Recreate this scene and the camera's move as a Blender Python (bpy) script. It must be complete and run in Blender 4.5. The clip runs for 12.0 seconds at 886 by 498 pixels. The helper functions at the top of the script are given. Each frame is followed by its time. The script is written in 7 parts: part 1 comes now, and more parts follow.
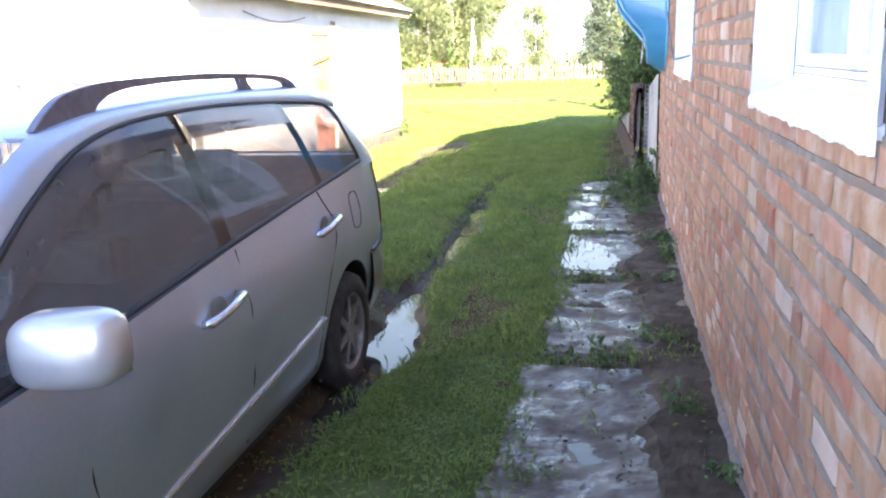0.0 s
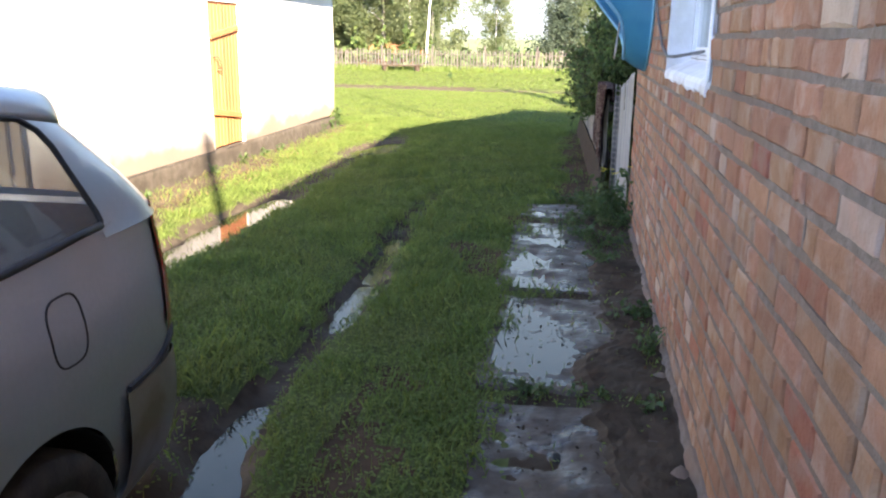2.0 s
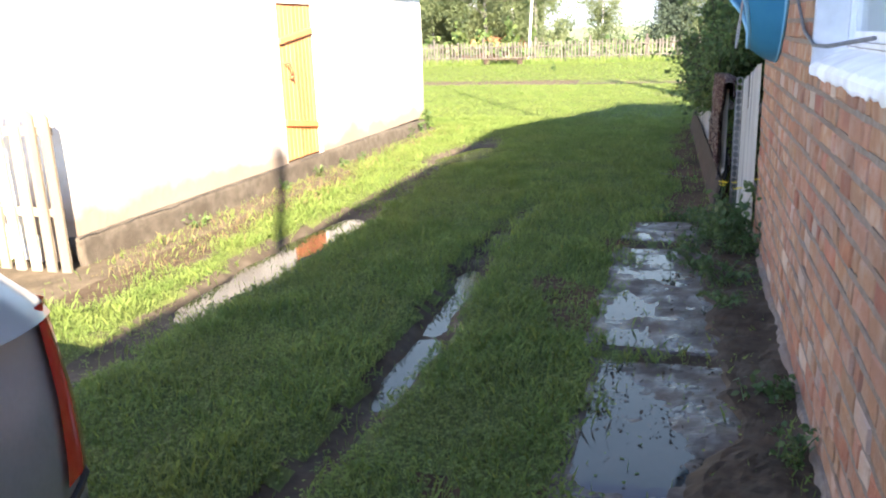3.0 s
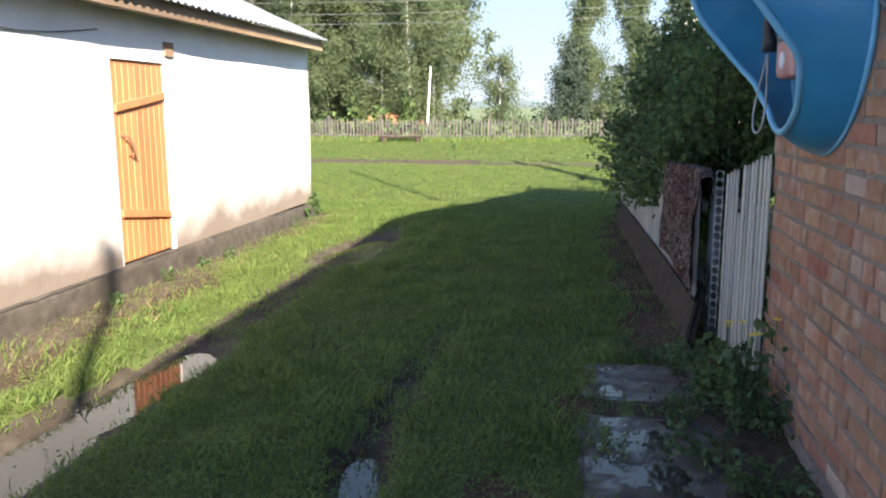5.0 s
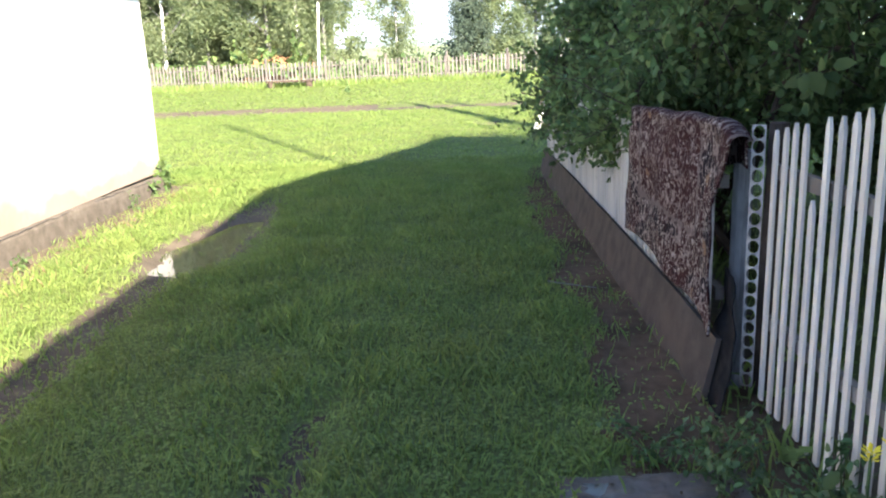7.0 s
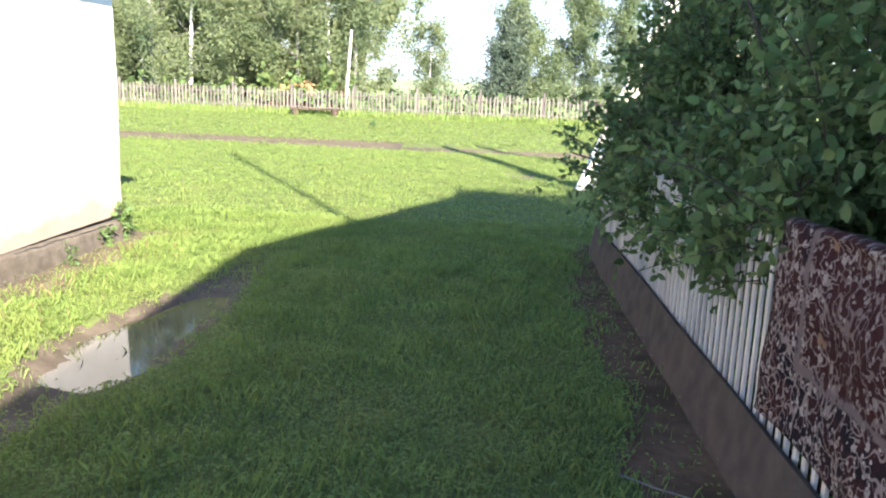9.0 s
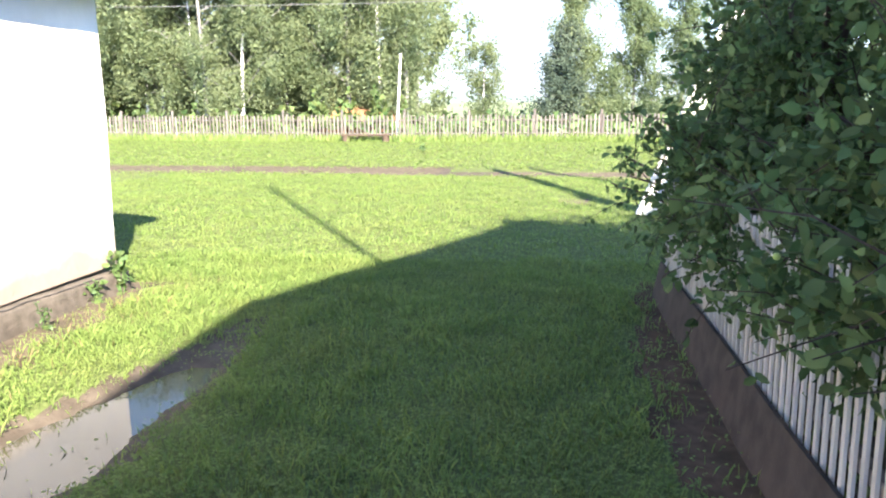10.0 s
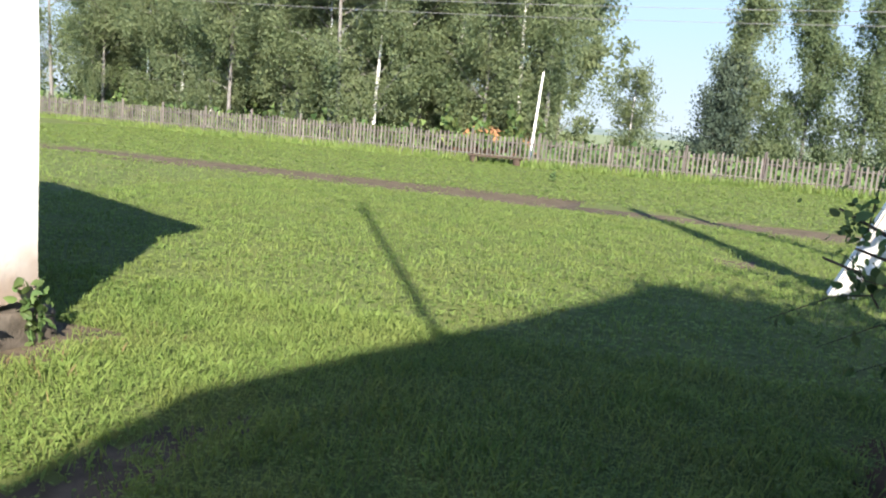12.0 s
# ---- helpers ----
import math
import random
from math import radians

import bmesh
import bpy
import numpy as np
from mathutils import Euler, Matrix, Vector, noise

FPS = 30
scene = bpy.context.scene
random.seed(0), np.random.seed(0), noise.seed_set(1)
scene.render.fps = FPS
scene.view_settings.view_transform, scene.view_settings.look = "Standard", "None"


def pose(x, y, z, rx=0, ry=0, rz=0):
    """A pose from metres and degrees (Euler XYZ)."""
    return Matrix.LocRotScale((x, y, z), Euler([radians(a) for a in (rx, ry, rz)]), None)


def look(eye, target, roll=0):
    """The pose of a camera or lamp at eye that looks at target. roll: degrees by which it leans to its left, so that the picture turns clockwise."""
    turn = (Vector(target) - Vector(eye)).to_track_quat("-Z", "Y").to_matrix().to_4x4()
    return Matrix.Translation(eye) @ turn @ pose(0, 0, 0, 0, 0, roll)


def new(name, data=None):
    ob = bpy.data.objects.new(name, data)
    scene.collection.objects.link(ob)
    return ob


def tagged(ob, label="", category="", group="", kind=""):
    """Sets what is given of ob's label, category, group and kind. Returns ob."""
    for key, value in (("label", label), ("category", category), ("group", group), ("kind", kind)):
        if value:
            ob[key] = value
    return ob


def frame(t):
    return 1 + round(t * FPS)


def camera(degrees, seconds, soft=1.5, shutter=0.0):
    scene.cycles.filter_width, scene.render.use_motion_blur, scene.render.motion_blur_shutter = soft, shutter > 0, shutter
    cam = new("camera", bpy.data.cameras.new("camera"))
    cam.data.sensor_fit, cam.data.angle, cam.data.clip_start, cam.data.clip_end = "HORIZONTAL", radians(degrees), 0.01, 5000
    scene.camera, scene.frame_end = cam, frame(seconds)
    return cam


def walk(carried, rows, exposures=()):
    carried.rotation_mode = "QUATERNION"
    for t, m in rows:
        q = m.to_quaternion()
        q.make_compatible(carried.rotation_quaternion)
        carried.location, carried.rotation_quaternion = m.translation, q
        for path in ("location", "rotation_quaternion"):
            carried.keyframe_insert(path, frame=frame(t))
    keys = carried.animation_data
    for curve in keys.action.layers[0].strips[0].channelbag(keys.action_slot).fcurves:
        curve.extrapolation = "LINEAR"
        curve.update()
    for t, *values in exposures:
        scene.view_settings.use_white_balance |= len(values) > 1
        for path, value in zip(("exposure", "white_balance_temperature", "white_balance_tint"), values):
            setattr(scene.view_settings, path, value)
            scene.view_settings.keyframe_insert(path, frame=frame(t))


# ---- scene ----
cam = camera(58.0, 12.0, soft=2.1)
PATH = [
    (0, (1.348, 0.218, 1.755), (0.927, 2.116, 1.286), -2.0),
    (0.5, (1.302, 0.862, 1.783), (0.937, 2.78, 1.35), 1.1),
    (1, (1.408, 1.52, 1.705), (1.097, 3.448, 1.271), -2.3),
    (1.5, (1.382, 2.048, 1.752), (0.968, 3.944, 1.27), -5.8),
    (2, (1.302, 2.599, 1.752), (0.991, 4.508, 1.241), 0.8),
    (2.5, (1.335, 3.222, 1.715), (0.926, 5.108, 1.19), -1.8),
    (2.7, (1.338, 3.467, 1.758), (0.858, 5.336, 1.232), -2.1),
    (4.3, (1.029, 5.062, 1.8), (0.312, 6.848, 1.258), -2.3),
    (4.5, (1.019, 5.356, 1.714), (0.342, 7.145, 1.129), -1.3),
    (5, (0.755, 5.892, 1.724), (0.426, 7.834, 1.375), -0.2),
    (5.5, (0.637, 6.441, 1.662), (0.321, 8.389, 1.334), -3.4),
    (6, (0.563, 7.019, 1.666), (0.255, 8.952, 1.257), -2.3),
    (6.5, (0.528, 7.683, 1.654), (0.452, 9.626, 1.188), -0.8),
    (7, (0.575, 8.345, 1.661), (0.472, 10.279, 1.164), -2.5),
    (7.2, (0.608, 8.573, 1.68), (0.486, 10.507, 1.182), -2.1),
    (8.8, (0.491, 10.201, 1.681), (0.293, 12.145, 1.253), 0.9),
    (9, (0.442, 10.414, 1.704), (0.293, 12.365, 1.292), 2.1),
    (9.5, (0.532, 10.951, 1.66), (0.407, 12.889, 1.181), -0.9),
    (10, (0.585, 11.635, 1.687), (0.278, 13.578, 1.324), -0.4),
    (10.5, (0.539, 12.209, 1.679), (0.297, 14.169, 1.359), 4.7),
    (11, (0.626, 13.033, 1.601), (0.107, 14.947, 1.341), 1.1),
    (11.5, (0.408, 13.909, 1.488), (-0.192, 15.779, 1.108), 3.8),
    (12, (0.337, 14.541, 1.5), (-0.288, 16.414, 1.186), 4.6),
]
EXPOSURES = ((0, 3.65, 7650, 23), (0.5, 3.41, 7750, 22), (1, 2.95, 7850, 21), (1.5, 2.48, 7850, 20), (2.5, 2.8, 7600, 18), (4.5, 2.25, 7150, 16), (5, 1.82, 6850, 15), (5.5, 1.86, 6650, 15), (6, 1.65, 6850, 15), (6.5, 2.02, 6800, 14), (7, 2.77, 6950, 15), (8.8, 2.62, 6700, 15), (9.5, 2.77, 6800, 16), (10, 2.75, 6700, 16), (10.5, 2.38, 6600, 16), (11, 2.18, 6550, 15), (11.5, 1.80, 6700, 15), (12, 1.66, 6650, 14))
walk(cam, [(t, look(eye, target, roll)) for t, eye, target, roll in PATH], EXPOSURES)


# ---- world and sun ----
SUN_EL, SUN_A, SUN_B = radians(30), 0.46, 0.888        # light falls towards (-A, B)
world = bpy.data.worlds.new("world")
scene.world = world
world.use_nodes = True
wn = world.node_tree.nodes
sky = wn.new("ShaderNodeTexSky")
sky.sky_type, sky.sun_disc = "NISHITA", False
sky.sun_elevation, sky.sun_rotation = SUN_EL, math.atan2(SUN_A, -SUN_B)
sky.air_density, sky.dust_density, sky.ozone_density = 0.32, 0.0, 1.0
wn["Background"].inputs["Strength"].default_value = 0.235
world.node_tree.links.new(sky.outputs[0], wn["Background"].inputs["Color"])
sun = new("sun", bpy.data.lights.new("sun", "SUN"))
sun.data.energy, sun.data.angle, sun.data.color = 5.6, radians(0.6), (1.0, 0.93, 0.80)
sun.matrix_world = look((SUN_A * 20, -SUN_B * 20, 20 * math.tan(SUN_EL)), (0, 0, 0))


# ---- materials ----
def sky_material():
    """Clear summer sky over the far horizon: pale at the foot, bluer with height."""
    m = bpy.data.materials.new("far_sky")
    m.use_nodes = True
    nt, n = m.node_tree, m.node_tree.nodes
    n.remove(n["Principled BSDF"])
    em, geo, sep, mr, ramp = (n.new(k) for k in ("ShaderNodeEmission", "ShaderNodeNewGeometry", "ShaderNodeSeparateXYZ", "ShaderNodeMapRange", "ShaderNodeValToRGB"))
    nt.links.new(geo.outputs["Position"], sep.inputs[0])
    nt.links.new(sep.outputs["Z"], mr.inputs["Value"])
    mr.inputs["From Min"].default_value, mr.inputs["From Max"].default_value = 0.0, 1400.0
    nt.links.new(mr.outputs[0], ramp.inputs[0])
    ramp.color_ramp.elements.new(0.22)
    for e, at, c in zip(ramp.color_ramp.elements, (0.0, 0.22, 1.0), ((0.27, 0.325, 0.365), (0.205, 0.305, 0.40), (0.13, 0.235, 0.39))):
        e.position, e.color = at, (*c, 1)
    nt.links.new(ramp.outputs[0], em.inputs["Color"])
    nt.links.new(em.outputs[0], n["Material Output"].inputs["Surface"])
    return m



def surface(name, c1, c2, scale=6.0, rough=0.8, bump=0.3, c3=None, scale2=1.2, metal=0.0, spec=0.4, rand=0.0, c4=None, scale4=0.8,
            island=0.0, fine=60.0, detail=6.0, coat=0.0, stretch=(1, 1, 1), rough2=None, bump_dist=0.01):
    """A two-scale noise material in world metres: c1 to c2 by the fine grain, c3 in larger blotches."""
    m = bpy.data.materials.new(name)
    m.use_nodes = True
    nt, n = m.node_tree, m.node_tree.nodes
    b = n["Principled BSDF"]
    geo = n.new("ShaderNodeNewGeometry")
    mp = n.new("ShaderNodeMapping")
    mp.inputs["Scale"].default_value = stretch
    nt.links.new(geo.outputs["Position"], mp.inputs["Vector"])

    def noise_tex(sc, det=detail):
        t = n.new("ShaderNodeTexNoise")
        t.inputs["Scale"].default_value, t.inputs["Detail"].default_value = sc, det
        nt.links.new(mp.outputs[0], t.inputs["Vector"])
        return t.outputs["Fac"]

    def ramp(fac, lo, hi):
        r = n.new("ShaderNodeMapRange")
        r.inputs["From Min"].default_value, r.inputs["From Max"].default_value = lo, hi
        nt.links.new(fac, r.inputs["Value"])
        return r.outputs[0]

    def blend(fac, a, c, kind="MIX"):
        x = n.new("ShaderNodeMix")
        x.data_type, x.blend_type = "RGBA", kind
        for sock, val in ((x.inputs[0], fac), (x.inputs[6], a), (x.inputs[7], c)):
            if isinstance(val, (tuple, list)):
                sock.default_value = (*val, 1) if len(val) == 3 else val
            elif isinstance(val, float):
                sock.default_value = val
            else:
                nt.links.new(val, sock)
        return x.outputs[2]

    grain = noise_tex(scale)
    col = blend(ramp(grain, 0.35, 0.65), c1, c2)
    if c3:
        col = blend(ramp(noise_tex(scale2), 0.48, 0.66), col, c3)
    if c4:                                            # broad weathered patches
        col = blend(ramp(noise_tex(scale4), 0.50, 0.72), col, c4)
    if rand or island:
        if rand:
            info = n.new("ShaderNodeObjectInfo").outputs["Random"]
        else:
            info = geo.outputs["Random Per Island"]
        hs = n.new("ShaderNodeHueSaturation")
        amount = rand or island
        r = n.new("ShaderNodeMapRange")
        r.inputs["To Min"].default_value, r.inputs["To Max"].default_value = 1 - amount, 1 + amount
        nt.links.new(info, r.inputs["Value"])
        nt.links.new(r.outputs[0], hs.inputs["Value"])
        r2 = n.new("ShaderNodeMath")
        r2.operation = "MULTIPLY_ADD"
        r2.inputs[1].default_value, r2.inputs[2].default_value = 0.05 * min(1.0, amount * 2), 0.5 - 0.025 * min(1.0, amount * 2)
        fr = n.new("ShaderNodeMath")
        fr.operation = "FRACT"
        mul = n.new("ShaderNodeMath")
        mul.operation = "MULTIPLY"
        mul.inputs[1].default_value = 7.31
        nt.links.new(info, mul.inputs[0])
        nt.links.new(mul.outputs[0], fr.inputs[0])
        nt.links.new(fr.outputs[0], r2.inputs[0])
        nt.links.new(r2.outputs[0], hs.inputs["Hue"])
        nt.links.new(col, hs.inputs["Color"])
        col = hs.outputs[0]
    nt.links.new(col, b.inputs["Base Color"])
    if rough2 is not None:
        r = n.new("ShaderNodeMapRange")
        r.inputs["From Min"].default_value, r.inputs["From Max"].default_value = 0.4, 0.62
        r.inputs["To Min"].default_value, r.inputs["To Max"].default_value = rough, rough2
        nt.links.new(noise_tex(scale2 * 1.7), r.inputs["Value"])
        nt.links.new(r.outputs[0], b.inputs["Roughness"])
    else:
        b.inputs["Roughness"].default_value = rough
    b.inputs["Metallic"].default_value = metal
    b.inputs["Specular IOR Level"].default_value = spec
    b.inputs["Coat Weight"].default_value = coat
    b.inputs["Coat Roughness"].default_value = 0.06
    if bump:
        bp = n.new("ShaderNodeBump")
        bp.inputs["Strength"].default_value, bp.inputs["Distance"].default_value = bump, bump_dist
        nt.links.new(noise_tex(fine), bp.inputs["Height"])
        nt.links.new(bp.outputs[0], b.inputs["Normal"])
    return m


def leafy(name, c1, c2, amount=0.35, through_light=0.35, rough=0.5, c3=None, scale2=1.0, scale=3.0, spec=0.3):
    """Leaf material: each leaf its own shade, some light passes through."""
    m = surface(name, c1, c2, scale, rough, 0.0, island=amount, spec=spec, c3=c3, scale2=scale2)
    nt, n = m.node_tree, m.node_tree.nodes
    b, out = n["Principled BSDF"], n["Material Output"]
    tr = n.new("ShaderNodeBsdfTranslucent")
    src = b.inputs["Base Color"].links[0].from_socket
    nt.links.new(src, tr.inputs["Color"])
    mx = n.new("ShaderNodeMixShader")
    mx.inputs[0].default_value = through_light
    nt.links.new(b.outputs[0], mx.inputs[1])
    nt.links.new(tr.outputs[0], mx.inputs[2])
    nt.links.new(mx.outputs[0], out.inputs["Surface"])
    return m


def clear_glass(name, tint=(1, 1, 1), rough=0.02, clear=0.9, veil=0.0):
    """A thin pane: tinted see-through with a mirror coat."""
    m = bpy.data.materials.new(name)
    m.use_nodes = True
    nt, n = m.node_tree, m.node_tree.nodes
    gl, tr, mx, lw, pw, fr = (n.new(k) for k in ("ShaderNodeBsdfGlossy", "ShaderNodeBsdfTransparent", "ShaderNodeMixShader", "ShaderNodeLayerWeight", "ShaderNodeMath", "ShaderNodeMath"))
    lw.inputs["Blend"].default_value = 0.5               # mirror coat that grows towards grazing angles, alike on both sides
    pw.operation, fr.operation = "POWER", "MULTIPLY_ADD"
    pw.inputs[1].default_value = 5.0
    fr.inputs[1].default_value, fr.inputs[2].default_value = 0.93, 0.07
    nt.links.new(lw.outputs["Facing"], pw.inputs[0])
    nt.links.new(pw.outputs[0], fr.inputs[0])
    gl.inputs["Roughness"].default_value = rough
    tr.inputs["Color"].default_value = tuple(c * clear for c in tint) + (1,)
    nt.links.new(fr.outputs[0], mx.inputs[0])
    nt.links.new(tr.outputs[0], mx.inputs[1])
    nt.links.new(gl.outputs[0], mx.inputs[2])
    last = mx
    # grey veil: dust, plus reflections and haze put in as diffuse colour
    if veil:
        df, mx2, tx, mr = (n.new(k) for k in ("ShaderNodeBsdfDiffuse", "ShaderNodeMixShader", "ShaderNodeTexNoise", "ShaderNodeMapRange"))
        df.inputs["Color"].default_value = (0.38, 0.385, 0.39, 1)
        tx.inputs["Scale"].default_value, tx.inputs["Detail"].default_value = 4.0, 8.0
        mr.inputs["From Min"].default_value, mr.inputs["From Max"].default_value = 0.3, 0.75
        mr.inputs["To Min"].default_value, mr.inputs["To Max"].default_value = veil * 0.85, veil * 1.2
        nt.links.new(n.new("ShaderNodeNewGeometry").outputs["Position"], tx.inputs["Vector"])
        nt.links.new(tx.outputs["Fac"], mr.inputs["Value"])
        nt.links.new(mr.outputs[0], mx2.inputs[0])
        nt.links.new(mx.outputs[0], mx2.inputs[1])
        nt.links.new(df.outputs[0], mx2.inputs[2])
        last = mx2
    nt.links.new(last.outputs[0], n["Material Output"].inputs["Surface"])
    return m


